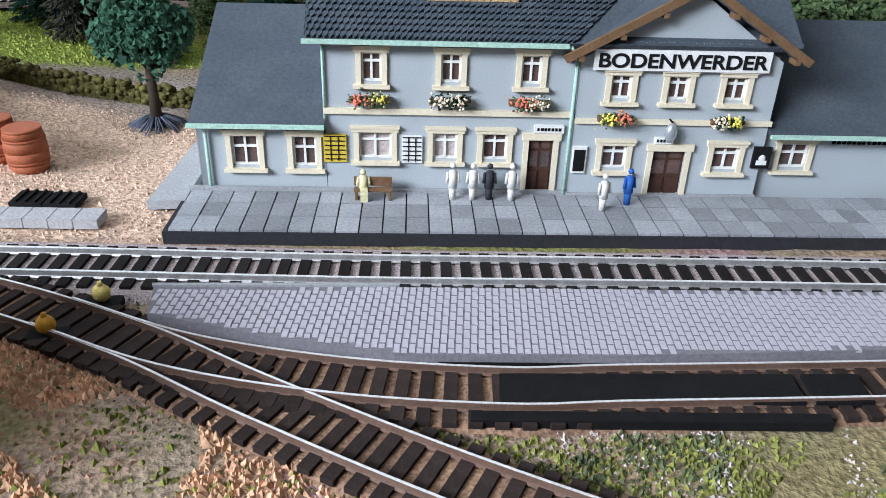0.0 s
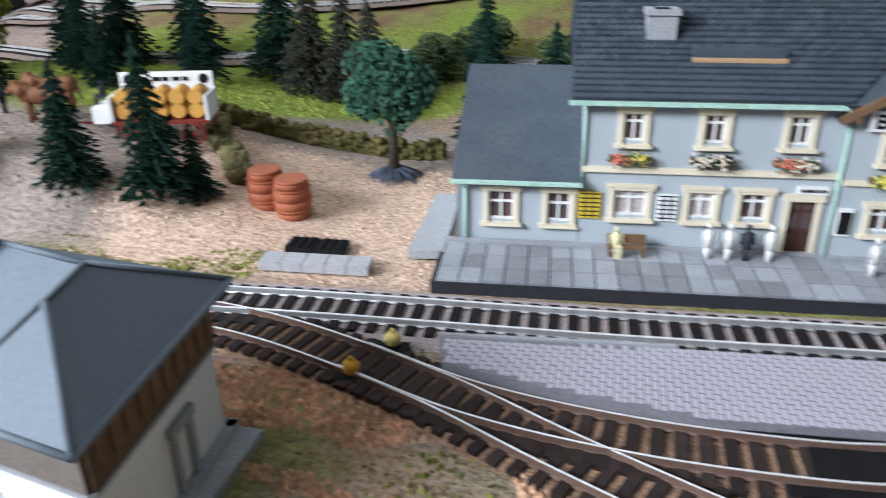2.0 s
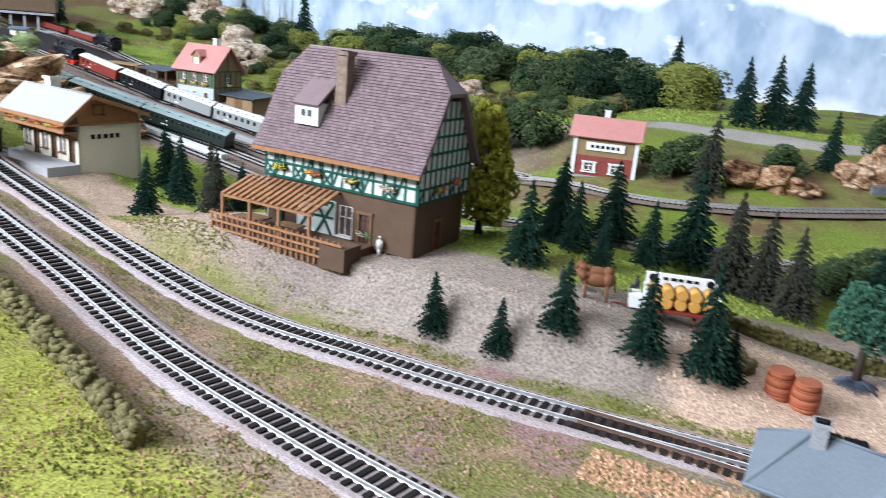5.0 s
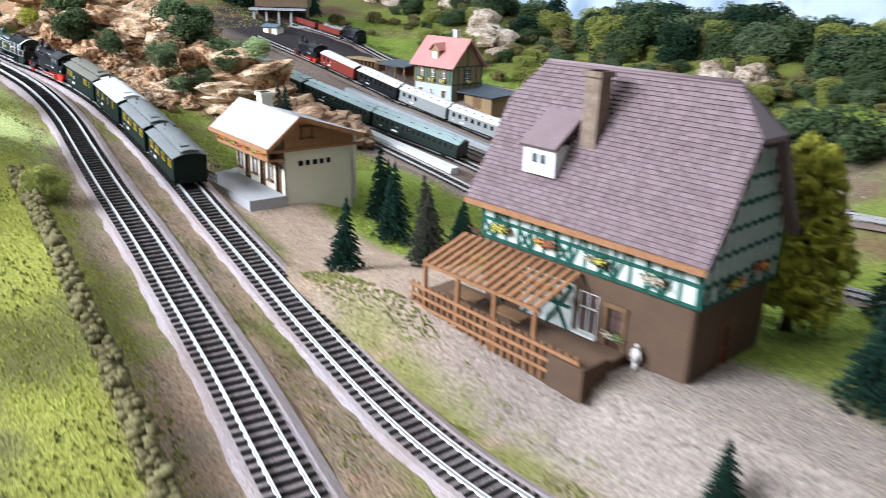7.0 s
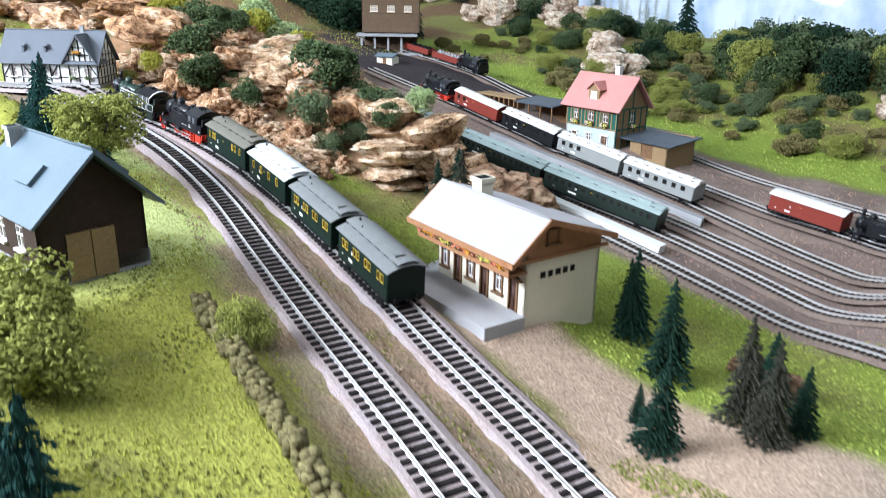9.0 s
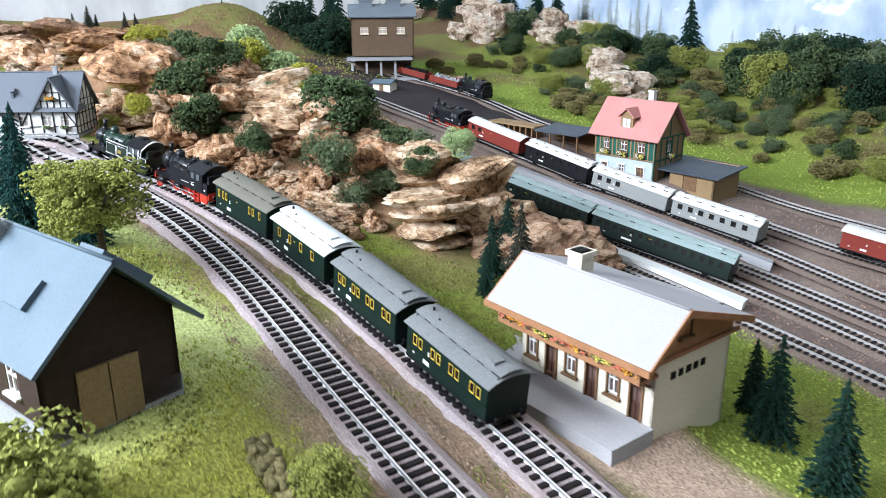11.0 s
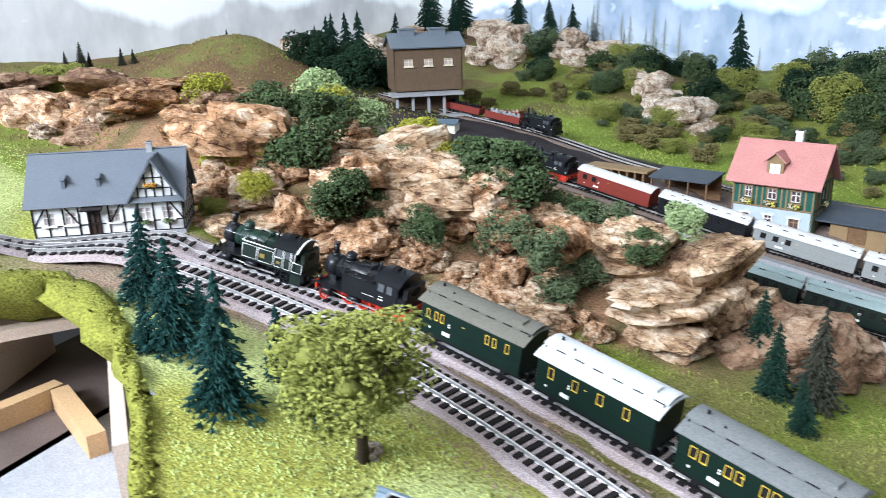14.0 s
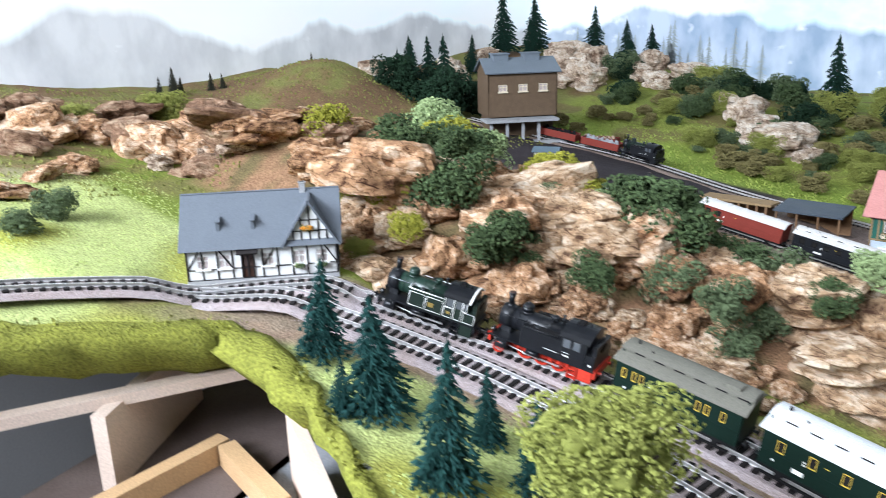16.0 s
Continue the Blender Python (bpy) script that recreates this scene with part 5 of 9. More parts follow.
        cs = panel(Shape(), xs, [z0, 0.0268, 0.0330, z1], lambda x, z: not (0.0268 < z < 0.0330 and any(a < x < b for a, b in open_at)), min(s * 0.0155, s * (0.0155 - t)), max(s * 0.0155, s * (0.0155 - t)))
        cb = part("cab_side", cs, tank_mat, L)
        part("pane", Shape().span((0.0598, s * 0.0151 - 0.0001, 0.0266), (0.0770, s * 0.0151 + 0.0001, 0.0332)), GLASS, cb)
        if lined:
            for a, b, c, d in ((0.0295, 0.0425, 0.0178, 0.0288), (0.0440, 0.0575, 0.0178, 0.0288), (0.0588, 0.0660, 0.0262, 0.0336), (0.0588, 0.0660, 0.0178, 0.0256), (0.0672, 0.0730, 0.0178, 0.0336), (0.0740, 0.0768, 0.0262, 0.0336), (0.0748, 0.0838, 0.0178, 0.0256)):
                yy = s * 0.0157
                ln = Shape()
                for p, q in (((a, c), (b, c)), ((b, c), (b, d)), ((b, d), (a, d)), ((a, d), (a, c))):
                    ln.cyl((p[0], yy, p[1]), (q[0], yy, q[1]), 0.00026, n=4)
                part("lining", ln, WHITE, cb)
            part("plate", Shape().span((0.0455, s * 0.0157 - 0.0002, 0.0210), (0.0500, s * 0.0157 + 0.0002, 0.0245)).span((0.061, s * 0.0157 - 0.0002, 0.0205), (0.0640, s * 0.0157 + 0.0002, 0.0225)), BRASS, cb)
        else:
            part("writing", Shape().span((0.0610, s * 0.0157 - 0.0001, 0.0228), (0.0655, s * 0.0157 + 0.0001, 0.0231)).span((0.0612, s * 0.0157 - 0.0001, 0.0202), (0.0628, s * 0.0157 + 0.0001, 0.0212)).span((0.0633, s * 0.0157 - 0.0001, 0.0202), (0.0655, s * 0.0157 + 0.0001, 0.0212)).span((0.047, s * 0.0157 - 0.0001, 0.0206), (0.0575, s * 0.0157 + 0.0001, 0.0209)).span((0.0800, s * 0.0157 - 0.0001, 0.0192), (0.0822, s * 0.0157 + 0.0001, 0.0204)), WHITE, cb)
        st = part("steps", Shape(), frame if not lined else BLACK, L)
        sm2 = Shape()
        xa, xb = (0.0665, 0.0725)
        for z in (0.0060, 0.0092, 0.0124):
            sm2.span((xa, s * 0.0128, z), (xb, s * 0.0160, z + 0.0007))
        for x in (xa, xb):
            sm2.span((x - 0.0004, s * 0.0128, 0.0055), (x + 0.0004, s * 0.0160, rb - 0.001))
        bpy.data.objects.remove(st)
        part("steps", sm2, frame if not lined else BLACK, L)
        part("valance", Shape().span((0.0735, s * 0.0135, 0.0065), (0.0835, s * 0.0150, rb - 0.001)), frame if not lined else LOCO_GREEN_DARK, L)
        part("cylinder", Shape().cyl((0.0095, s * 0.0125, 0.0105), (0.0190, s * 0.0125, 0.0105), 0.0036, n=14).span((0.010, s * 0.0095, 0.0125), (0.0185, s * 0.0150, 0.0158)), BLACK, L)
        for x, r in ((0.0125, 0.0042),) if not lined else ():
            wheel(L, x + 0.0, s * 0.0148, zr + r, r, frame, 9)
        for x in (0.0315, 0.0445, 0.0575):
            wheel(L, x, s * 0.0092, zr + 0.0064, 0.0064, frame if frame is RED_FRAME else BLACK_MATT, 12)
        part("coupling_rod", Shape().span((0.0305, s * 0.0108 - 0.0003, 0.0078), (0.0585, s * 0.0108 + 0.0003, 0.0090)).tube([(0.019, s * 0.0118, 0.0105), (0.0445, s * 0.0118, 0.0082)], 0.0005), RAIL, L)
        part("air_tank", Shape().cyl((0.0335, s * 0.0135, 0.0122), (0.0435, s * 0.0135, 0.0122), 0.0019, n=10), BLACK, L)
        ln = part("lantern", Shape().cyl((0.0055, s * 0.0105, rb + 0.0005), (0.0055, s * 0.0105, rb + 0.0035), 0.0014, n=10).cyl((0.0055, s * 0.0105, rb + 0.0035), (0.0055, s * 0.0105, rb + 0.0048), 0.0011, 0.0005, n=8), BLACK, L)
        part("lens", Shape().cyl((0.0042, s * 0.0105, rb + 0.002), (0.0039, s * 0.0105, rb + 0.002), 0.0010, n=10), WHITE, ln)
        part("handrail", Shape().tube([(0.008, s * 0.0088, 0.0315), (0.028, s * 0.0088, 0.0315)], 0.00028), SILVER if lined else BLACK, L)
    for x in (0.0582, 0.0772):
        part("cab_end", Shape().span((x - 0.0004, -0.0150, rb), (x + 0.0004, 0.0150, 0.0348)).prism([(-0.0150, 0.0348), (0.0150, 0.0348), (0.0075, 0.0392), (-0.0075, 0.0392)], x - 0.0004, x + 0.0004, "x"), tank_mat, L)
    rf = part("cab_roof", roof_arch(Shape(), 0.0568, 0.0792, 0.0165, 0.0346, 0.0405, 10), BLACK, L)
    part("vent", Shape().span((0.0635, -0.0035, 0.0398), (0.0685, 0.0035, 0.0418)), BLACK_MATT, rf)
    part("whistle", Shape().cyl((0.0735, -0.002, 0.04), (0.0735, -0.002, 0.0432), 0.0007, n=8).ball((0.0735, -0.002, 0.0425), 0.0011, 8, 5), BLACK, rf)
    if lined:
        part("roof_trim", roof_arch(Shape(), 0.0780, 0.0795, 0.0168, 0.0347, 0.0410, 10), WHITE, rf)
    part("bunker", Shape().span((0.0776, -0.0150, rb), (0.0838, 0.0150, 0.0262)).span((0.0805, -0.0125, 0.0262), (0.0838, 0.0125, 0.0330)), tank_mat, L)
    part("coal", Shape().ball((0.0815, 0, 0.0285), (0.003, 0.011, 0.0055), 10, 6), BLACK_MATT, L)
    return L


def carriage(m, label, roof, body=None, length=0.1, height=1.0, wins=(), clerestory=True, frames=None, group="passenger carriages", step=True):
    """Passenger carriage, one end at local x 0."""
    C = thing("carriage", label, "carriage", m, group)
    body = body or CAR_GREEN
    z0, z1, w = 0.0115, 0.0345 * height, 0.0158
    # sides with window openings
    for s in (-1, 1):
        sh = Shape()
        xs = sorted({0.001, length - 0.001, *(a for a, b, c, d in wins), *(b for a, b, c, d in wins)})
        zs = sorted({z0, z1, *(q[2] for q in wins), *(q[3] for q in wins)})
        panel(sh, xs, zs, lambda x, z: not any(q[0] < x < q[1] and q[2] < z < q[3] for q in wins), s * w, s * (w - 0.0008))
        sd = part("side", sh, body, C)
        st = Shape().span((0.001, s * w - 0.0003, z0), (length - 0.001, s * w + 0.0003, z0 + 0.0008)).span((0.001, s * w - 0.0003, 0.0205), (length - 0.001, s * w + 0.0003, 0.0209)).span((0.001, s * w - 0.0003, z1 - 0.0016), (length - 0.001, s * w + 0.0003, z1 - 0.0011))
        part("moulding", st, body, sd)
        for q in wins:
            y = s * w
            fr = Shape()
            e = 0.00036
            fr.span((q[0], y - 0.0004, q[2]), (q[0] + e, y + 0.0004, q[3])).span((q[1] - e, y - 0.0004, q[2]), (q[1], y + 0.0004, q[3]))
            fr.span((q[0], y - 0.0004, q[2]), (q[1], y + 0.0004, q[2] + e)).span((q[0], y - 0.0004, q[3] - e), (q[1], y + 0.0004, q[3]))
            wn = part("window", fr, frames or YELLOW, C)
            part("pane", Shape().span((q[0], y - s * 0.0008 - 0.0001, q[2]), (q[1], y - s * 0.0008 + 0.0001, q[3])), CAR_GLASS, wn)
        part("lettering", Shape().span((length * 0.295, s * w - 0.0004, 0.0240), (length * 0.312, s * w + 0.0004, 0.0248)).span((length * 0.295, s * w - 0.0004, 0.0222), (length * 0.312, s * w + 0.0004, 0.0232)).span((length * 0.24, s * w - 0.0004, 0.0150), (length * 0.315, s * w + 0.0004, 0.0176)).span((length * 0.10, s * w - 0.0004, 0.0160), (length * 0.118, s * w + 0.0004, 0.0172)), WHITE, sd)
        part("number", Shape().span((length * 0.43, s * w - 0.0004, 0.0270), (length * 0.455, s * w + 0.0004, 0.0274)), YELLOW, sd)
        part("sole_bar", Shape().span((0.0, s * 0.0148 - 0.0006, 0.0092), (length, s * 0.0148 + 0.0006, 0.0116)), BLACK_MATT, C)
        if step:
            part("footboard", Shape().span((0.004, s * 0.0150, 0.0060), (length - 0.004, s * 0.0172, 0.0067)), BLACK_MATT, C)
        for x in (length * 0.16, length * 0.84):
            wheel(C, x, s * 0.0088, 0.0042 + 0.0055, 0.0055, BLACK_MATT, 8)
            part("axle_box", Shape().box((x, s * 0.0135, 0.0088), (0.0042, 0.0026, 0.0046)).box((x, s * 0.0138, 0.0112), (0.012, 0.0012, 0.0009)), BLACK_MATT, C)
        buffer(C, 0.0, s * 0.0095, 0.0118, -1, BLACK)
        buffer(C, length, s * 0.0095, 0.0118, 1, BLACK)
    for x in (0.001, length - 0.001):
        part("end_wall", Shape().span((x - 0.0005, -w + 0.0008, z0), (x + 0.0005, w - 0.0008, z1)).prism([(-w + 0.0008, z1), (w - 0.0008, z1), (0.008, z1 + 0.004), (-0.008, z1 + 0.004)], x - 0.0005, x + 0.0005, "x"), body, C)
    part("underframe", Shape().span((0.0, -0.0142, 0.0090), (length, 0.0142, z0)), BLACK_MATT, C)
    if clerestory:
        sh = roof_arch(Shape(), -0.0015, length + 0.0015, 0.0175, z1, z1 + 0.0045, 8, 0.0008)
        rf = part("roof", sh, roof, C)
        up = roof_arch(Shape().span((0.0, -0.0078, z1 + 0.003), (length, 0.0078, z1 + 0.0058)), -0.001, length + 0.001, 0.0088, z1 + 0.0058, z1 + 0.0075, 6, 0.0007)
        part("clerestory", up, roof, rf)
        for i in range(6):
            x = length * (0.1 + 0.16 * i)
            for s in (-1, 1):
                part("vent_window", Shape().span((x, s * 0.0078 - 0.0004, z1 + 0.0038), (x + 0.007, s * 0.0078 + 0.0004, z1 + 0.0055)), BLACK_MATT, rf)
        part("roof_box", Shape().span((length * 0.80, -0.006, z1 + 0.0068), (length * 0.90, 0.0015, z1 + 0.0088)), roof, rf)
        part("vent", Shape().cyl((length * 0.08, 0, z1 + 0.007), (length * 0.08, 0, z1 + 0.0095), 0.0009, n=8).cyl((length * 0.22, -0.004, z1 + 0.0065), (length * 0.22, -0.004, z1 + 0.008), 0.0007, n=8), BLACK_MATT, rf)
    else:
        rf = part("roof", roof_arch(Shape(), -0.0015, length + 0.0015, 0.0172, z1, z1 + 0.0055, 10, 0.0008), roof, C)
        for i in range(5):
            x = length * (0.12 + 0.19 * i)
            part("vent", Shape().cyl((x, 0, z1 + 0.005), (x, 0, z1 + 0.0068), 0.0011, n=8).cyl((x, 0, z1 + 0.0066), (x, 0, z1 + 0.0073), 0.0016, n=8), roof, rf)
    for x, e in ((0.001, -0.0035), (length - 0.001, length + 0.0035)):
        part("coupling", Shape().tube([(x, 0, 0.0105), (e, 0, 0.0105)], 0.0008), BLACK_MATT, C)
    return C


HEAD = min(range(len(MAIN_LINE)), key=lambda i: (MAIN_LINE[i][0].xy - Vector((-1.512, 0.550))).length)


def on_line(back):
    """The point of the main line so many metres behind the head of the train."""
    k = HEAD - back / 0.0074
    i = int(k)
    return MAIN_LINE[i][0].lerp(MAIN_LINE[i + 1][0], k - i)


def behind_head(back, length):
    """Pose of a vehicle whose front end stands that far behind the head of the train."""
    a, b = on_line(back + 0.15 * length), on_line(back + 0.85 * length)
    d = (b - a).normalized()
    return pose(*(a - d * 0.15 * length), 0, -math.degrees(math.asin(d.z)), math.degrees(math.atan2(d.y, d.x)))


tank_loco(behind_head(0.0, 0.085) @ Matrix.Scale(0.95, 4), LOCO_GREEN, LOCO_GREEN_DARK, BLACK, "dark green tank locomotive with white lining and black cab roof", True)
tank_loco(behind_head(0.091, 0.088) @ Matrix.Scale(0.99, 4), BLACK, BLACK, RED_FRAME, "black tank locomotive with red frame and wheels", False)
W1 = [(a * 0.88, a * 0.88 + 0.0031, 0.0232, 0.0300) for a in (0.0065, 0.0145, 0.0205, 0.0635, 0.0700, 0.0815)]
W2 = [(0.0098 + 0.0180 * i, 0.0142 + 0.0180 * i, 0.0225, 0.0300) for i in range(4)]
W3 = [(x * 1.12, x * 1.12 + 0.0044, 0.0225, 0.0298) for x in (0.0075, 0.0130, 0.0255, 0.0310, 0.0430, 0.0485, 0.0620, 0.0675)]
carriage(behind_head(0.190, 0.085), "dark green carriage with brown-grey clerestory roof and yellow window frames", ROOF_BROWN, wins=W1, length=0.085)
carriage(behind_head(0.288, 0.085), "dark green carriage with silver clerestory roof", ROOF_WHITE, wins=W2, length=0.085)
carriage(behind_head(0.386, 0.087), "dark green carriage with grey clerestory roof and paired windows", ROOF_GREY, wins=W3, length=0.087)
carriage(behind_head(0.486, 0.087), "last dark green carriage with grey clerestory roof", ROOF_GREY, wins=W3, length=0.087)

# ---- rocks ----
def rock_mesh(seed, layers=0.0, nu=56, nv=34):
    """A crag of unit half-size: one skin over a heap of split blocks, or over stacked slabs where it is layered."""
    rnd = random.Random(seed)
    blocks = []
    if layers:
        z = -0.85
        while z < 0.75:
            h = rnd.uniform(0.10, 0.20)
            blocks.append((Vector((rnd.uniform(-0.16, 0.16), rnd.uniform(-0.16, 0.16), z)), (rnd.uniform(0.62, 0.92), rnd.uniform(0.62, 0.92), h * 0.8)))
            z += h * 1.5
        blocks.append((Vector((0, 0, -0.05)), (0.60, 0.60, 0.85)))
    else:
        blocks.append((Vector((0, 0, -0.1)), (0.60, 0.60, 0.60)))
        for k in range(13):
            a, e = 2.4 * k + rnd.uniform(-0.5, 0.5), rnd.uniform(-0.5, 0.95)
            c = math.sqrt(max(0.0, 1 - e * e))
            q = rnd.uniform(0.26, 0.48)
            blocks.append((Vector((0.58 * c * math.cos(a), 0.58 * c * math.sin(a), 0.55 * e)), (q * rnd.uniform(0.8, 1.4), q * rnd.uniform(0.8, 1.4), q * rnd.uniform(0.5, 0.9))))
    faces = []
    for centre, size in blocks:
        tilt = Euler((rnd.uniform(-0.2, 0.2), rnd.uniform(-0.2, 0.2), rnd.uniform(0, 6.28))).to_matrix() if not layers else Euler((rnd.uniform(-0.05, 0.05), rnd.uniform(-0.05, 0.05), rnd.uniform(0, 6.28))).to_matrix()
        cuts = []
        for k in range(12):
            d = Vector((rnd.gauss(0, 1), rnd.gauss(0, 1), rnd.gauss(0, 0.7))).normalized()
            cuts.append((d, rnd.uniform(0.72, 1.0)))
        cuts += [(Vector(d), 0.92) for d in ((0, 0, 1), (0, 0, -1), (1, 0, 0), (-1, 0, 0), (0, 1, 0), (0, -1, 0))]
        own = []
        for d, h in cuts:
            w = tilt @ Vector((d.x / size[0], d.y / size[1], d.z / size[2]))
            own.append((w, h + w.dot(centre)))
        faces.append(own)
    off = Vector((seed * 3.7, -seed * 1.9, seed * 2.3))
    v = []
    for j in range(nv + 1):
        p = math.pi * min(0.995, max(0.005, j / nv))
        for i in range(nu):
            t = 2 * math.pi * i / nu
            d = Vector((math.sin(p) * math.cos(t), math.sin(p) * math.sin(t), math.cos(p)))
            r = 0.3
            for own in faces:
                near, far = 0.0, 9.0
                for w, h in own:
                    k = w.dot(d)
                    if k > 1e-6:
                        far = min(far, h / k)
                    elif k < -1e-6:
                        near = max(near, h / k)
                    elif h < 0:
                        far = -1.0
                if far > near:
                    r = max(r, far)
            r += 0.035 * noise.noise(d * 5.0 + off) + 0.03 * noise.noise(d * 13.0 - off)
            v.append(d * r)
    sh = Shape()
    sh.add(v, [(j * nu + i, (j + 1) * nu + i, (j + 1) * nu + (i + 1) % nu, j * nu + (i + 1) % nu) for j in range(nv) for i in range(nu)])
    return sh


def rocks(rows, mats, label, group, seed, nu=56, nv=34, layers=0.0):
    rnd = random.Random(seed)
    kinds = [[rock_mesh(seed * 10 + k, layers, nu, nv).mesh("rock") for k in range(5)] for mt in mats]
    for ms, mt in zip(kinds, mats):
        for me in ms:
            me.materials.append(mt)
    for x, y, w, h in rows:
        me = rnd.choice(rnd.choice(kinds))
        ob = new("rock", me)
        tagged(ob, label, "rock", group)
        ob.matrix_basis = pose(x, y, ground_z(x, y) + 0.12 * h, rnd.uniform(-10, 10), rnd.uniform(-10, 10), rnd.uniform(0, 360)) @ Matrix.Diagonal((w * 0.66, w * 0.6, h * 0.66, 1))


CUTTING = [(-1.605, 0.675, 0.115, 0.085), (-1.665, 0.70, 0.10, 0.070), (-1.555, 0.60, 0.07, 0.040), (-1.525, 0.645, 0.05, 0.050), (-1.50, 0.70, 0.07, 0.050), (-1.462, 0.668, 0.050, 0.050), (-1.43, 0.722, 0.085, 0.050), (-1.475, 0.765, 0.10, 0.055),
           (-1.395, 0.755, 0.07, 0.045), (-1.362, 0.735, 0.045, 0.042), (-1.42, 0.80, 0.08, 0.045), (-1.53, 0.78, 0.09, 0.050), (-1.62, 0.78, 0.08, 0.045), (-1.70, 0.79, 0.10, 0.045), (-1.318, 0.762, 0.058, 0.062), (-1.345, 0.80, 0.06, 0.035),
           (-1.302, 0.708, 0.046, 0.024), (-1.345, 0.694, 0.04, 0.022), (-1.487, 0.640, 0.042, 0.026), (-1.61, 0.625, 0.06, 0.035), (-1.74, 0.70, 0.08, 0.045), (-1.575, 0.645, 0.05, 0.040), (-1.635, 0.655, 0.06, 0.045)]
rnd = random.Random(17)
CUTTING += [(x, y, rnd.uniform(0.026, 0.05), rnd.uniform(0.022, 0.038)) for x, y in ((rnd.uniform(-1.72, -1.30), rnd.uniform(0.62, 0.84)) for k in range(90)) if behind_foot(x, y) > 0.025]
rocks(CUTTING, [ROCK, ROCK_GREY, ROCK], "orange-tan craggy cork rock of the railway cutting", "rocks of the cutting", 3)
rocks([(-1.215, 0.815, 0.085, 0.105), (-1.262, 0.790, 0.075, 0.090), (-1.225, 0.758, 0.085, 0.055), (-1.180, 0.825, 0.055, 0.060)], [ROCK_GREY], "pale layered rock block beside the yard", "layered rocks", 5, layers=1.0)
ROCK_BROWN = rock_material("brown_rock", (0.52, 0.38, 0.26), (0.32, 0.19, 0.12), (0.12, 0.065, 0.04), 0.5)
rocks([(-1.150, 0.822, 0.10, 0.060), (-1.105, 0.862, 0.06, 0.045), (-1.18, 0.79, 0.045, 0.03), (-0.74, 0.72, 0.03, 0.03), (-0.775, 0.745, 0.028, 0.025), (-1.12, 0.80, 0.04, 0.03)], [ROCK_BROWN], "low brown rock on the grass", "brown rocks", 6)
rnd = random.Random(31)
rocks([(a + (c - a) * k / 7, b + (d - b) * k / 7 + 0.004 + rnd.uniform(-0.006, 0.01), 0.013 + rnd.uniform(0, 0.013), 0.011 + rnd.uniform(0, 0.008))
       for (a, b), (c, d) in zip(ROCK_FOOT[2:8], ROCK_FOOT[3:8]) for k in range(7)],
      [ROCK, ROCK_GREY], "small tan boulder at the foot of the cutting", "boulders", 7, 24, 14)
rocks([(-1.50 + 0.26 * rnd.random(), 0.66 + 0.07 * rnd.random(), 0.012 + 0.016 * rnd.random(), 0.012 + 0.010 * rnd.random()) for k in range(60)],
      [ROCK, ROCK_GREY], "small tan boulder on the slope", "boulders", 8, 24, 14)
rocks([(-1.90, 0.70, 0.12, 0.075), (-1.98, 0.72, 0.08, 0.06), (-2.02, 0.66, 0.08, 0.06), (-1.80, 0.755, 0.06, 0.04), (-2.13, 0.568, 0.085, 0.06), (-2.106, 0.621, 0.05, 0.05), (-2.058, 0.657, 0.08, 0.065), (-2.03, 0.697, 0.06, 0.05), (-2.065, 0.8, 0.13, 0.075), (-1.86, 0.715, 0.09, 0.05), (-1.873, 0.781, 0.06, 0.04), (-1.824, 0.807, 0.06, 0.03), (-2.06, 0.512, 0.06, 0.04),
       (-1.935, 0.488, 0.035, 0.026), (-1.963, 0.537, 0.04, 0.028), (-1.91, 0.66, 0.06, 0.04), (-2.02, 0.88, 0.1, 0.06), (-1.95, 0.85, 0.08, 0.05), (-2.2, 0.70, 0.1, 0.06), (-2.2, 0.5, 0.08, 0.05), (-1.883, 0.429, 0.045, 0.024), (-2.1, 0.95, 0.08, 0.05), (-1.9, 0.9, 0.06, 0.045), (-2.25, 0.60, 0.08, 0.06)],
      [ROCK, ROCK_BROWN], "brown-tan rock on the hillside behind the house", "hill rocks", 9)
CHALK = rock_material("chalk_rock", (0.84, 0.76, 0.66), (0.60, 0.46, 0.34), (0.15, 0.085, 0.055), 0.5)
rocks([(-2.10, 1.84, 0.10, 0.09), (-2.15, 1.80, 0.07, 0.06), (-1.96, 1.95, 0.08, 0.06), (-2.02, 1.98, 0.07, 0.06), (-1.58, 1.69, 0.12, 0.08), (-1.65, 1.72, 0.05, 0.05), (-1.52, 1.66, 0.05, 0.04), (-2.50, 1.53, 0.11, 0.08), (-2.40, 1.69, 0.08, 0.08), (-2.20, 1.95, 0.10, 0.12), (-2.15, 1.97, 0.08, 0.09), (-2.02, 2.03, 0.09, 0.09), (-1.93, 2.06, 0.09, 0.07), (-1.68, 1.79, 0.09, 0.08), (-1.63, 1.76, 0.07, 0.06), (-1.72, 1.83, 0.07, 0.07), (-1.60, 1.72, 0.04, 0.03), (-2.4, 1.85, 0.08, 0.06), (-2.35, 1.65, 0.07, 0.06), (-1.96, 0.63, 0.03, 0.025), (-1.965, 0.70, 0.035, 0.04), (-1.92, 0.74, 0.05, 0.03), (-1.88, 0.69, 0.05, 0.03),
       (-1.253, 0.45, 0.012, 0.009), (-1.0, 1.75, 0.08, 0.06), (-0.93, 1.74, 0.06, 0.06), (-0.92, 1.70, 0.05, 0.04)], [CHALK], "pale chalky rock on the hillside", "chalk rocks", 10)
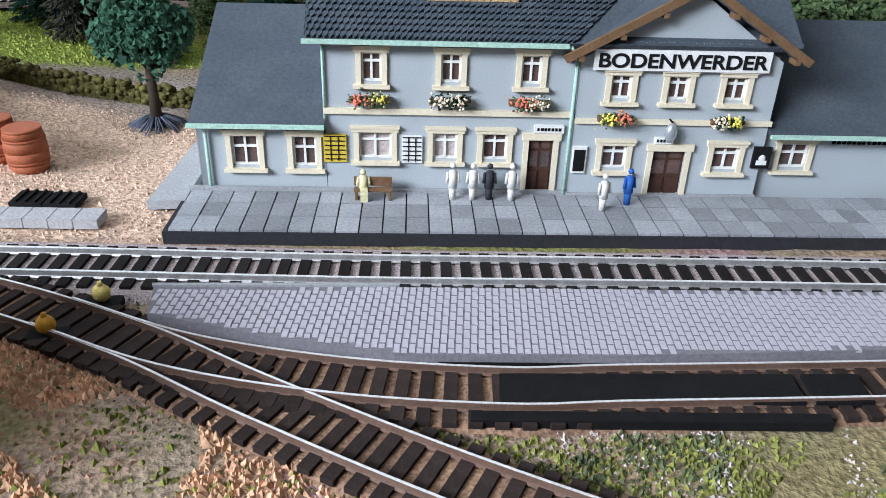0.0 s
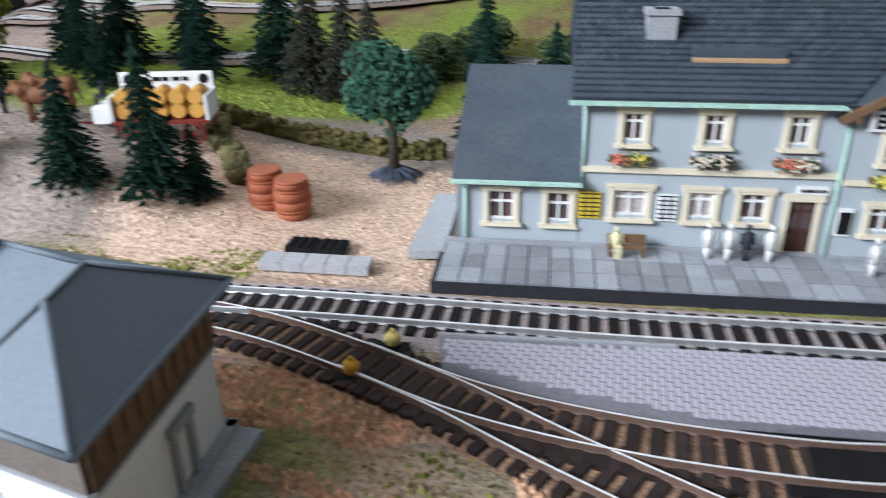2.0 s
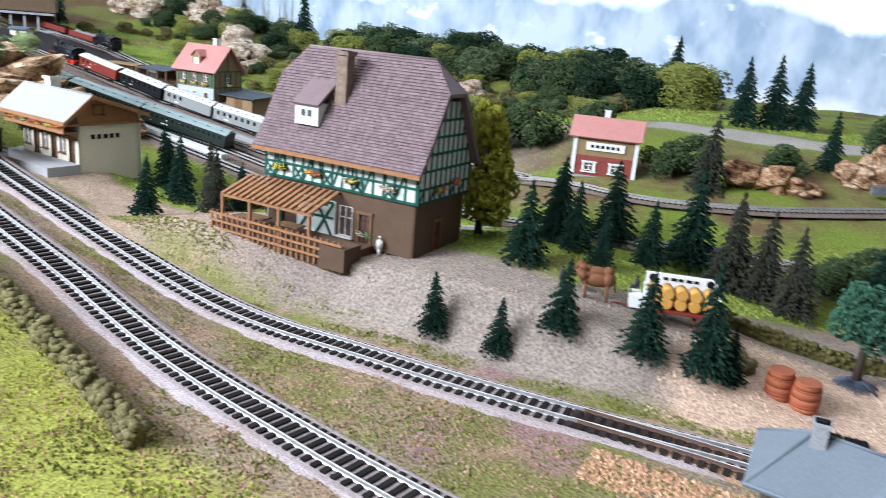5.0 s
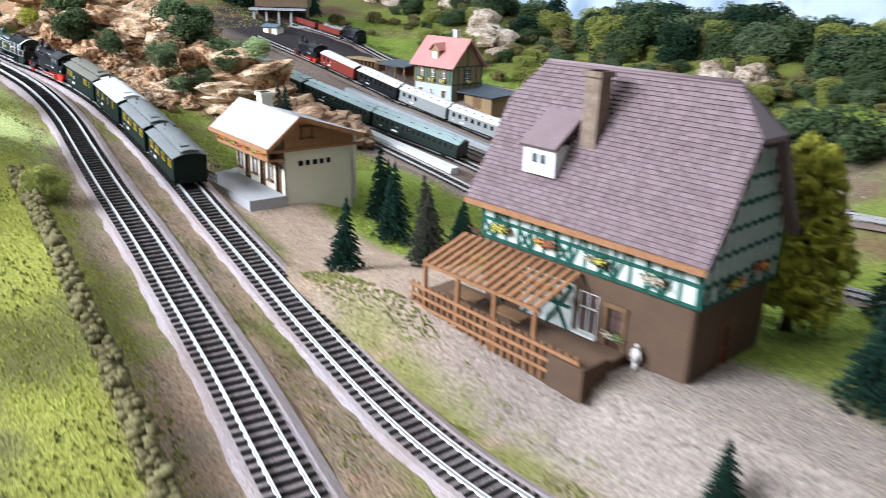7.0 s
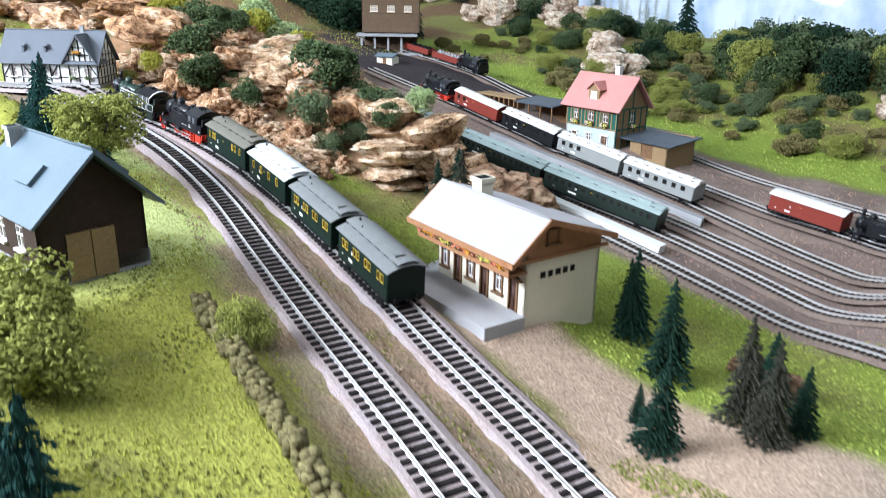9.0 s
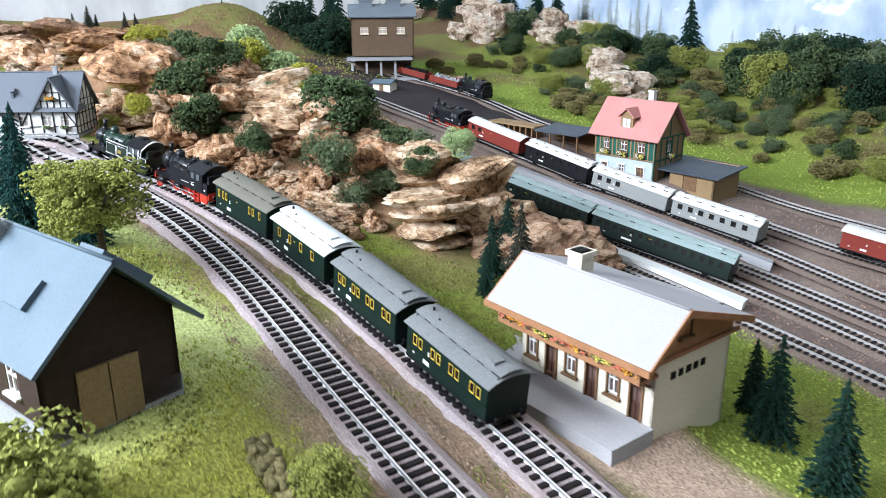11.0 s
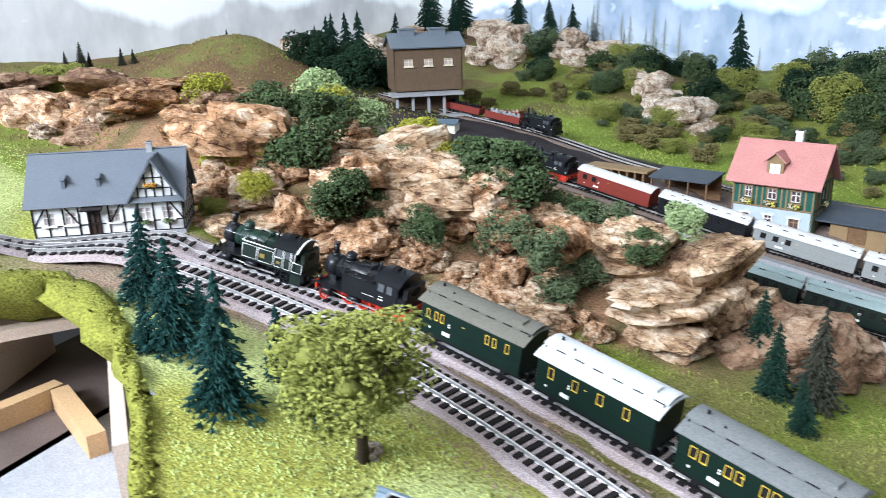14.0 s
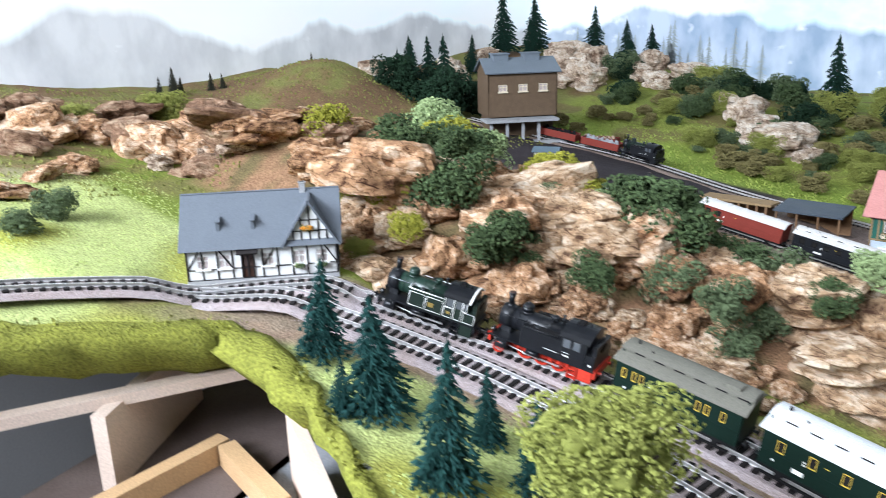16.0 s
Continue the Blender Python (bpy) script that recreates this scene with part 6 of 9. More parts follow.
rocks([(-0.238, 1.06, 0.06, 0.04), (-0.205, 1.055, 0.05, 0.045), (-0.175, 1.05, 0.045, 0.03), (-0.111, 1.12, 0.05, 0.045), (-0.09, 1.16, 0.05, 0.05), (-0.066, 1.217, 0.06, 0.05), (-0.03, 1.21, 0.06, 0.05), (-0.015, 1.015, 0.05, 0.036), (0.03, 1.03, 0.05, 0.04)], [ROCK], "orange rock beside the far track", "orange rocks", 12)


# ---- trees and bushes ----
def conifer_shapes(seed, n=15):
    """A spruce of height 1: trunk, and whorls of drooping twigs with side needles."""
    rnd = random.Random(seed)
    trunk = Shape().cyl((0, 0, 0), (0, 0, 0.95), 0.028, 0.006, 7)
    crown = Shape()
    for j in range(n):
        f = j / (n - 1)
        z = 0.10 + 0.84 * f
        reach = (0.30 * (1 - f) ** 0.85 + 0.025) * rnd.uniform(0.88, 1.1)
        k = int(15 - 8 * f)
        for i in range(k):
            a = 2 * math.pi * (i + rnd.uniform(-0.3, 0.3)) / k + j
            r = reach * rnd.uniform(0.7, 1.12)
            d = Vector((math.cos(a), math.sin(a), 0))
            s = Vector((-d.y, d.x, 0))
            p0 = Vector((0, 0, z + rnd.uniform(-0.02, 0.02)))
            for m in range(4):
                u = 0.25 + 0.25 * m
                c = p0 + d * (r * u) + Vector((0, 0, -0.28 * r * u * u + 0.02))
                w = r * 0.30 * (1.15 - 0.6 * u) + 0.008
                ln = r * 0.34
                for g in (-1, 0, 1):
                    tip = c + d * (ln * (1.0 if g == 0 else 0.55)) + s * (g * w) + Vector((0, 0, rnd.uniform(-0.025, 0.012)))
                    b = 0.016 + 0.10 * w
                    crown.add([c + s * b, c - s * b, c + Vector((0, 0, b * 1.3)), tip], [(0, 1, 3), (1, 2, 3), (2, 0, 3)])
    for i in range(5):
        a = i * 1.3
        crown.add([(0.012 * math.cos(a), 0.012 * math.sin(a), 0.92), (0.012 * math.cos(a + 2), 0.012 * math.sin(a + 2), 0.92), (0.02 * math.cos(a + 1), 0.02 * math.sin(a + 1), 0.95), (0, 0, 1.0 + 0.01 * i)], [(0, 1, 3), (1, 2, 3), (2, 0, 3)])
    return trunk, crown


def conifers(rows, mat, label, group, seeds):
    protos = []
    for s in seeds:
        tr, cr = conifer_shapes(s)
        protos.append((tr.mesh("trunk"), cr.mesh("crown")))
        protos[-1][0].materials.append(BARK)
        protos[-1][1].materials.append(mat)
    rnd = random.Random(seeds[0])
    for x, y, h in rows:
        t, c = rnd.choice(protos)
        w = rnd.uniform(0.64, 0.82)
        ob = thing("conifer", label, "conifer", pose(x, y, ground_z(x, y) - 0.002, rnd.uniform(-3, 3), rnd.uniform(-3, 3), rnd.uniform(0, 360)) @ Matrix.Diagonal((h * w, h * w, h, 1)), group)
        part("trunk", t, None, ob)
        part("crown", c, None, ob)


NEEDLE_BLUE = material("blue_green_needles", (0.012, 0.050, 0.048), 0.85, 0, (0.018, 0.062, 0.05), 50, 0.6, 900, 0.3, 0.3, island="island")
conifers([(-0.395, 0.504, 0.050), (-0.344, 0.503, 0.044), (-0.306, 0.518, 0.056), (-0.248, 0.522, 0.062), (-0.206, 0.528, 0.080), (-0.192, 0.540, 0.04),
          (-0.366, 0.604, 0.072), (-0.400, 0.80, 0.09), (-0.314, 0.65, 0.052), (-0.345, 0.826, 0.09), (-0.288, 0.728, 0.065), (-0.261, 0.806, 0.10), (-0.345, 0.68, 0.065), (-0.09, 0.80, 0.075), (-0.075, 0.70, 0.07), (-0.03, 0.72, 0.075), (-0.37, 0.70, 0.075),
          (-0.747, 0.565, 0.062), (-0.775, 0.59, 0.03), (-0.853, 0.70, 0.08), (-0.805, 0.672, 0.078), (-0.698, 0.647, 0.05), (-0.741, 0.70, 0.055), (-1.157, 0.795, 0.065), (-1.13, 0.742, 0.062), (-1.10, 0.70, 0.045), (-0.147, 1.153, 0.08), (-0.88, 0.735, 0.06)],
         NEEDLE, "dark green bushy model spruce", "spruces", [1, 2, 3])
conifers([(-0.218, 0.762, 0.098), (-0.159, 0.736, 0.085), (-0.190, 0.758, 0.088), (-0.731, 0.645, 0.078), (-1.104, 0.749, 0.08), (-0.705, 0.62, 0.07), (-0.281, 1.012, 0.10)], NEEDLE_BROWN, "brownish withered model spruce", "brown spruces", [4, 5])
conifers([(-1.475, 0.462, 0.070), (-1.40, 0.440, 0.076), (-1.435, 0.478, 0.032), (-1.330, 0.418, 0.082), (-1.415, 0.425, 0.036), (-0.872, 0.257, 0.058), (-0.780, 0.250, 0.112), (-0.90, 0.235, 0.06), (-1.30, 0.455, 0.055), (-1.345, 0.470, 0.05)], NEEDLE_BLUE, "blue-green model spruce on the meadow", "blue spruces", [6, 7])
conifers([(-0.286, 1.444, 0.12), (-0.242, 1.489, 0.13), (-0.2, 1.502, 0.12), (-1.55, 1.93, 0.17), (-2.42, 1.95, 0.17), (-2.36, 2.02, 0.15), (-2.30, 1.9, 0.12), (-2.20, 2.06, 0.14), (-2.12, 2.1, 0.12), (-2.38, 1.75, 0.10), (-2.46, 1.6, 0.11), (-0.5, 1.95, 0.15), (-2.05, 2.1, 0.12), (-2.18, 1.42, 0.15), (-2.24, 1.38, 0.12), (-2.13, 1.50, 0.13), (-2.27, 1.47, 0.14), (-2.09, 1.53, 0.11), (-2.32, 1.42, 0.10)], NEEDLE, "tall dark conifer on the back slope", "far conifers", [8, 9])


def leaf_crown(seed, count=900, lumps=9, size=0.10, tall=1.0):
    """A foliage ball of radius 1 made of many small leaves over uneven lumps."""
    rnd = random.Random(seed)
    cs = [(Vector((rnd.uniform(-0.55, 0.55), rnd.uniform(-0.55, 0.55), rnd.uniform(-0.5, 0.5) * tall)), rnd.uniform(0.35, 0.58) if lumps < 14 else rnd.uniform(0.28, 0.46)) for i in range(lumps)]
    sh = Shape()
    for i in range(count):
        c, r = rnd.choice(cs)
        d = Vector((rnd.gauss(0, 1), rnd.gauss(0, 1), rnd.gauss(0.25, 1))).normalized()
        p = c + d * r * (1 - 0.35 * rnd.random() ** 2)
        s = size * rnd.uniform(0.6, 1.3)
        e = d.orthogonal().normalized()
        g = d.cross(e)
        a = rnd.uniform(0, 6.28)
        e, g = e * math.cos(a) + g * math.sin(a), g * math.cos(a) - e * math.sin(a)
        sh.add([p + e * s, p - e * s * 0.7 + g * s * 0.7, p - e * s * 0.7 - g * s * 0.7, p + d * s * 0.8 + e * s * rnd.uniform(-0.4, 0.4)], [(0, 1, 3), (1, 2, 3), (2, 0, 3)])
    core = Shape()
    for c, r in cs:
        core.ball(c, r * 0.32, 7, 5)
    sh.v, sh.f, sh.s = sh.v + core.v, sh.f + [tuple(len(sh.v) + i for i in q) for q in core.f], sh.s + core.s
    return sh


def crowns(seed, mat, n=3, **kw):
    out = []
    for k in range(n):
        me = leaf_crown(seed + k, **kw).mesh("foliage")
        me.materials.append(mat)
        out.append(me)
    return out


def bushes(rows, meshes, label, group, seed, squash=0.85):
    rnd = random.Random(seed)
    for x, y, r in rows:
        ob = tagged(new("bush", rnd.choice(meshes)), label, "bush", group)
        ob.matrix_basis = pose(x, y, ground_z(x, y) + 0.55 * r, 0, 0, rnd.uniform(0, 360)) @ Matrix.Diagonal((r * 1.05, r * 1.05, r * squash, 1))


MIDS = crowns(55, LEAF_MID, count=2400, size=0.06, lumps=16)
DARKS, GREYS, YELLOWS, OLIVES, PALES = crowns(50, LEAF_DARK, count=2800, size=0.055, lumps=18), crowns(60, LEAF_GREY, count=2800, size=0.055, lumps=18), crowns(70, LEAF_YELLOW, count=1700, size=0.07, lumps=13), crowns(80, LEAF_OLIVE, count=7500, size=0.042, lumps=30), crowns(90, LEAF_PALE, count=3000, size=0.06, lumps=12)
bushes([(-1.667, 0.742, 0.045), (-1.552, 0.685, 0.044), (-1.381, 0.775, 0.048), (-1.461, 0.689, 0.027), (-1.598, 0.778, 0.016), (-1.42, 0.80, 0.045), (-1.70, 0.70, 0.025), (-1.33, 0.80, 0.03)], MIDS, "dark green foam bush among the rocks", "dark bushes", 1)
bushes([(-1.358, 0.729, 0.029), (-1.295, 0.755, 0.026), (-1.302, 0.79, 0.034), (-1.62, 0.76, 0.035), (-1.30, 0.72, 0.022), (-1.80, 0.44, 0.022), (-1.77, 0.40, 0.018)], GREYS, "grey-green foam bush among the rocks", "grey bushes", 2)
bushes([(-1.665, 0.668, 0.022), (-1.69, 0.845, 0.035), (-1.538, 0.83, 0.034), (-1.60, 0.66, 0.026), (-1.80, 0.76, 0.03), (-1.56, 0.86, 0.03)], YELLOWS, "yellow-green foam bush on the rocks", "yellow bushes", 3)
for bx, by, bz, br, bm in ((-1.543, 0.617, 0.052, 0.016, YELLOWS[0]), (-1.474, 0.650, 0.062, 0.033, MIDS[1]), (-1.394, 0.669, 0.054, 0.022, MIDS[2]), (-1.303, 0.702, 0.058, 0.024, GREYS[0]), (-1.496, 0.756, 0.086, 0.016, GREYS[1]), (-1.394, 0.787, 0.082, 0.030, MIDS[0]), (-1.445, 0.790, 0.086, 0.020, PALES[0])):
    tagged(new("bush", bm), "rounded foam bush growing between the cutting rocks", "bush", "bushes on the rocks").matrix_basis = pose(bx, by, bz + grade(bx, by), 0, 0, 900 * bx) @ Matrix.Diagonal((br, br, br * 0.9, 1))
for bx, by, bz, br, bm in ((-1.585, 0.75, 0.108, 0.034, MIDS[0]), (-1.64, 0.785, 0.10, 0.030, MIDS[2]), (-1.405, 0.80, 0.094, 0.036, MIDS[1]), (-1.245, 0.765, 0.072, 0.022, MIDS[1]), (-1.225, 0.80, 0.094, 0.020, PALES[1]), (-1.47, 0.80, 0.090, 0.022, YELLOWS[1])):
    tagged(new("bush", bm), "full foam bush on top of the cutting rocks", "bush", "bushes on the rocks").matrix_basis = pose(bx, by, bz + grade(bx, by), 0, 0, 700 * bx) @ Matrix.Diagonal((br, br, br * 0.85, 1))
bushes([(-2.10, 1.30, 0.06), (-2.16, 1.36, 0.06), (-2.05, 1.42, 0.055), (-2.2, 1.28, 0.05), (-2.14, 1.44, 0.05)], DARKS, "dark green foam bush beside the coaling tower", "tower bushes", 15, 1.0)
bushes([(-1.585, 0.600, 0.015), (-2.15, 0.62, 0.03), (-2.2, 0.78, 0.04)], OLIVES, "olive foam bush by the cutting", "olive bushes", 4)
bushes([(-1.74, 0.88, 0.05), (-1.69, 0.895, 0.045), (-1.78, 0.91, 0.045)], PALES, "pale mint-green fluffy bush behind the cutting", "pale bushes", 5)
bushes([(-0.949, 0.295, 0.034), (-1.0, 0.301, 0.036), (-0.985, 0.265, 0.03), (-1.03, 0.28, 0.028)], crowns(95, LEAF_OLIVE, 2, count=2600, size=0.06, lumps=12), "yellow-olive bush beside the barn", "meadow bushes", 6)
bushes([(-0.955, 0.415, 0.022)], OLIVES, "olive bush at the end of the stone hedge", "olive bushes", 7)
bushes([(-0.192, 0.352, 0.011), (-0.202, 0.362, 0.009)], crowns(97, material("heather", (0.17, 0.075, 0.125), 0.9, 0, (0.10, 0.05, 0.07), 60, 0.6, 700, 0.4, 0.3, island="island"), 1), "purple heather bush beside the signal box", "heather", 8)
rnd = random.Random(77)
wood = []
for i in range(120):
    x = rnd.uniform(-2.1, -0.42)
    y = rnd.uniform(1.80, 2.05) - 0.10 * smooth(-0.9, -0.4, x)
    wood.append((x, y, rnd.uniform(0.030, 0.048) + 0.022 * smooth(-1.6, -1.3, x)))
clear = [(-2.20, 1.95), (-2.1, 1.83), (-1.95, 1.93), (-1.57, 1.69), (-1.68, 1.79), (-0.95, 1.74), (-1.97, 2.05)]
wood = [w for w in wood if all(math.hypot(w[0] - c[0], w[1] - c[1]) > 0.10 for c in clear)]
bushes(wood[1::3], MIDS, "green foam bush of the wooded back slope", "wood on the slope", 19, 1.0)
bushes(wood[0::3], DARKS, "dark green foam bush of the wooded back slope", "wood on the slope", 9, 1.0)
bushes(wood[2::6], GREYS, "mid green foam bush of the wooded back slope", "wood on the slope", 10, 1.0)
bushes(wood[5::6], OLIVES[:1] + GREYS[:1], "olive-green foam bush of the wooded back slope", "wood on the slope", 11, 0.9)
bushes([(-0.62, 1.14, 0.06), (-0.55, 1.15, 0.05), (-0.34, 1.05, 0.035), (-0.31, 1.08, 0.04), (-0.20, 1.11, 0.035), (-0.13, 0.80, 0.03), (-0.02, 0.78, 0.035), (0.03, 0.80, 0.04), (-0.10, 0.84, 0.03), (-0.05, 0.74, 0.03), (0.27, 0.76, 0.05), (0.34, 0.78, 0.05), (-0.07, 1.26, 0.05), (-0.7, 1.2, 0.05), (-0.48, 1.22, 0.04)], MIDS, "dark green foam bush on the bank", "bank bushes", 12)
rnd = random.Random(5)
bushes([(rnd.uniform(-1.7, -0.5), rnd.uniform(1.56, 1.74), rnd.uniform(0.012, 0.028)) for i in range(50)], GREYS, "low green shrub on the back slope", "low shrubs", 13, 0.6)
bushes([(rnd.uniform(-2.0, -0.45), rnd.uniform(1.60, 1.86), rnd.uniform(0.014, 0.036)) for i in range(70)], MIDS + GREYS[:2] + OLIVES[:1], "rounded green foam shrub on the back slope", "low shrubs", 14, 0.85)


SCRUBS = crowns(84, material("dry_scrub", (0.22, 0.19, 0.075), 0.95, 0, (0.13, 0.11, 0.05), 50, 0.6, 700, 0.4, 0.35, island="island"), 3, count=1500, size=0.09, lumps=14)
rnd = random.Random(23)
bushes([(rnd.uniform(-2.0, -0.5), 1.50 + 0.42 * rnd.random() ** 1.3, rnd.uniform(0.014, 0.034)) for i in range(110)], SCRUBS + OLIVES[:1], "dry olive-brown scrub clump on the back slope", "dry scrub", 24, 0.62)


def round_tree(x, y, h, r, mesh, label, trunk=0.0035):
    z = ground_z(x, y)
    t = thing("tree", label, "tree", pose(x, y, z))
    sh = Shape().cyl((0, 0, -0.002), (0, 0, h * 0.55), trunk, trunk * 0.6, 8)
    for i in range(5):
        a = i * 1.26
        sh.cyl((0, 0, h * 0.4), (r * 0.5 * math.cos(a), r * 0.5 * math.sin(a), h * 0.66), trunk * 0.5, trunk * 0.2, 5)
    part("trunk", sh, BARK, t)
    part("crown", mesh, None, t, "", pose(0, 0, h - r * 0.9) @ Matrix.Diagonal((r, r, r * 1.08, 1)))
    return t


LIME = crowns(120, material("lime_leaves", (0.045, 0.12, 0.075), 0.8, 0, (0.025, 0.07, 0.045), 60, 0.5, 700, 0.3, 0.25, island="island"), 1, count=3000, size=0.08, lumps=26)[0]
lt = round_tree(-0.112, 0.615, 0.078, 0.0275, LIME, "round deciduous tree with dense dark green leaves")
tuft = Shape()
for i in range(160):
    a, r = random.Random(i).uniform(0, 6.28), random.Random(i + 500).uniform(0.004, 0.017)
    tuft.cyl((r * 0.3 * math.cos(a), r * 0.3 * math.sin(a), 0.006), (r * math.cos(a), r * math.sin(a), 0.0005), 0.0006, 0.0003, 3)
part("root_tuft", tuft, material("blue_grey_fibre", (0.13, 0.15, 0.2), 0.9), lt, "grey-blue fibre tuft at the foot")
ot = round_tree(-1.252, 0.444, 0.088, 0.040, OLIVES[0], "round olive-green tree on the meadow")
next(c for c in ot.children if c.name.startswith("crown")).matrix_basis = pose(-0.004, -0.004, 0.053) @ Matrix.Diagonal((0.042, 0.042, 0.031, 1))
yg = round_tree(-0.435, 0.668, 0.125, 0.036, crowns(140, LEAF_YELLOW, 1, count=1600, size=0.09, lumps=14)[0], "tall yellow-green conical tree beside the tavern", 0.004)
next(c for c in yg.children if c.name.startswith("crown")).matrix_basis = pose(0, 0, 0.046) @ Matrix.Diagonal((0.036, 0.036, 0.046, 1))
part("crown_top", crowns(143, LEAF_YELLOW, 1, count=900, size=0.12)[0], None, yg, "", pose(0, 0, 0.090) @ Matrix.Diagonal((0.020, 0.020, 0.040, 1)))


def hedge(label, pts, w, h, mat, seed, stone=False):
    """A row of clumps along a line, as one hedge."""
    rnd = random.Random(seed)
    line = curve([(x, y, 0) for x, y in pts], 0.0035)
    sh = Shape()
    for q, t in line:
        s = Vector((-t.y, t.x, 0))
        for k in range(9):
            p = q + s * rnd.uniform(-w, w) + Vector((0, 0, ground_z(q.x, q.y) + rnd.uniform(0.1, 1.0) * h))
            r = rnd.uniform(0.0016, 0.0034) * (1.4 if stone else 1.0)
            sh.ball(p, (r, r * rnd.uniform(0.7, 1.2), r * rnd.uniform(0.6, 1)), 5, 3)
        sh.box((q.x, q.y, ground_z(q.x, q.y) + h * 0.35), (0.004, w * 1.6, h * 0.8), math.degrees(math.atan2(t.y, t.x)))
    solid("hedge", sh, mat, label, "hedge", group="hedges")


HEDGE_BROWN = material("brown_hedge", (0.13, 0.11, 0.04), 0.95, 0, (0.06, 0.06, 0.02), 90, 0.7, 600, 0.5, 0.3, island="island")
HEDGE_STONE = material("olive_brown_hedge", (0.17, 0.15, 0.07), 0.95, 0, (0.09, 0.075, 0.035), 90, 0.7, 600, 0.5, 0.3, island="island")
hedge("low brown-green hedge along the sandy yard", [(-0.235, 0.640), (-0.17, 0.645), (-0.09, 0.652)], 0.004, 0.011, HEDGE_BROWN, 1)
hedge("olive-brown rubble hedge across the meadow", [(-1.0, 0.408), (-0.917, 0.395), (-0.861, 0.385), (-0.77, 0.366), (-0.68, 0.348), (-0.58, 0.326), (-0.511, 0.305), (-0.454, 0.282)], 0.0045, 0.012, HEDGE_STONE, 2, True)
hedge("olive rubble bank at the edge of the sandy yard", [(-0.228, 0.632), (-0.216, 0.61), (-0.197, 0.59), (-0.182, 0.566)], 0.005, 0.006, HEDGE_STONE, 3, True)

# ---- further buildings ----
def gable_roof(house, x0, x1, y0, yr, y1, z0, zr, mat, thick=0.002, hip0=0.0, hip1=0.0, rows=0, across=0, tile=None, z1=None):
    """Two slopes from eaves y0 and y1 up to a ridge at yr; hip0 and hip1 draw the ridge's ends in."""
    z1 = z0 if z1 is None else z1
    f = [(x0, y0, z0), (x1, y0, z0), (x1 - hip1, yr, zr), (x0 + hip0, yr, zr)]
    b = [(x1, y1, z1), (x0, y1, z1), (x0 + hip0, yr, zr), (x1 - hip1, yr, zr)]
    r = part("roof", Shape().slab(f, thick).slab(b, thick), mat, house)
    if hip0:
        part("roof_end", Shape().slab([(x0, y1, z1), (x0, y0, z0), (x0 + hip0, yr, zr), (x0 + hip0, yr, zr)], thick), mat, house)
    if hip1:
        part("roof_end", Shape().slab([(x1, y0, z0), (x1, y1, z1), (x1 - hip1, yr, zr), (x1 - hip1, yr, zr)], thick), mat, house)
    if rows:
        slates(house, [(p[0], p[1], p[2] + 0.0003) for p in f], across, rows, tile or mat, name="tile", point=False)
    return r


def chimney(house, x, y, w, z0, z1, mat, d=None):
    d = d or w
    c = part("chimney", Shape().span((x - w / 2, y - d / 2, z0), (x + w / 2, y + d / 2, z1)).span((x - w * 0.62, y - d * 0.62, z1 - w * 0.3), (x + w * 0.62, y + d * 0.62, z1)), mat, house)
    part("flue", Shape().span((x - w * 0.3, y - d * 0.3, z1), (x + w * 0.3, y + d * 0.3, z1 + 0.0004)), BLACK_MATT, c)


GREY_ROOF = material("blue_grey_roof", (0.16, 0.19, 0.22), 0.55, 0, (0.13, 0.155, 0.18), 40, 0.5, 900, 0.15, 0.06)
BAND_GREY = material("grey_brown_boarding", (0.17, 0.145, 0.125), 0.75, 0, (0.14, 0.115, 0.1), 60, 0.5)
BAND_BROWN = material("brown_boarding", (0.14, 0.095, 0.06), 0.75, 0, (0.09, 0.06, 0.04), 120, 0.6)
TILE_PURPLE = material("purple_brown_tiles", (0.205, 0.150, 0.158), 0.5, 0, (0.165, 0.115, 0.12), 45, 0.5, 800, 0.15, 0.08, island="island")
TIMBER_GREEN = material("green_timber", (0.02, 0.10, 0.075), 0.6, 0)
PANEL = material("pale_panel", (0.62, 0.66, 0.62), 0.8, 0, (0.5, 0.54, 0.5), 60, 0.4)
TIMBER_BLACK = material("black_timber", (0.025, 0.022, 0.022), 0.7, 0)
BROWN_WALL = material("brown_ground_floor", (0.10, 0.062, 0.042), 0.8, 0, (0.14, 0.088, 0.056), 60, 0.5)
CEDAR = material("cedar_slats", (0.34, 0.17, 0.085), 0.7, 0, (0.24, 0.11, 0.055), 150, 0.6)
ROOF_PALE = material("white_grey_roof", (0.33, 0.325, 0.335), 0.6, 0, (0.29, 0.285, 0.295), 50, 0.4, 900, 0.1, 0.05)
PAVING = material("pale_paving", (0.38, 0.38, 0.39), 0.8, 0, (0.31, 0.31, 0.32), 60, 0.5)
CREAM_WALL = material("cream_plaster", (0.68, 0.64, 0.52), 0.8, 0, (0.6, 0.55, 0.44), 50, 0.4)
RED_TILE = material("red_tiles", (0.50, 0.23, 0.21), 0.65, 0, (0.42, 0.18, 0.16), 50, 0.5, island="island")
BLUE_PAINT = material("pale_blue_base", (0.45, 0.52, 0.58), 0.75, 0)
RED_BRICK = material("dark_red_brick", (0.2, 0.045, 0.04), 0.8, 0, (0.28, 0.08, 0.06), 150, 0.6)
ROOF_BLUE = material("light_slate", (0.105, 0.15, 0.185), 0.4, 0, (0.085, 0.12, 0.15), 35, 0.5, 900, 0.12, 0.06)


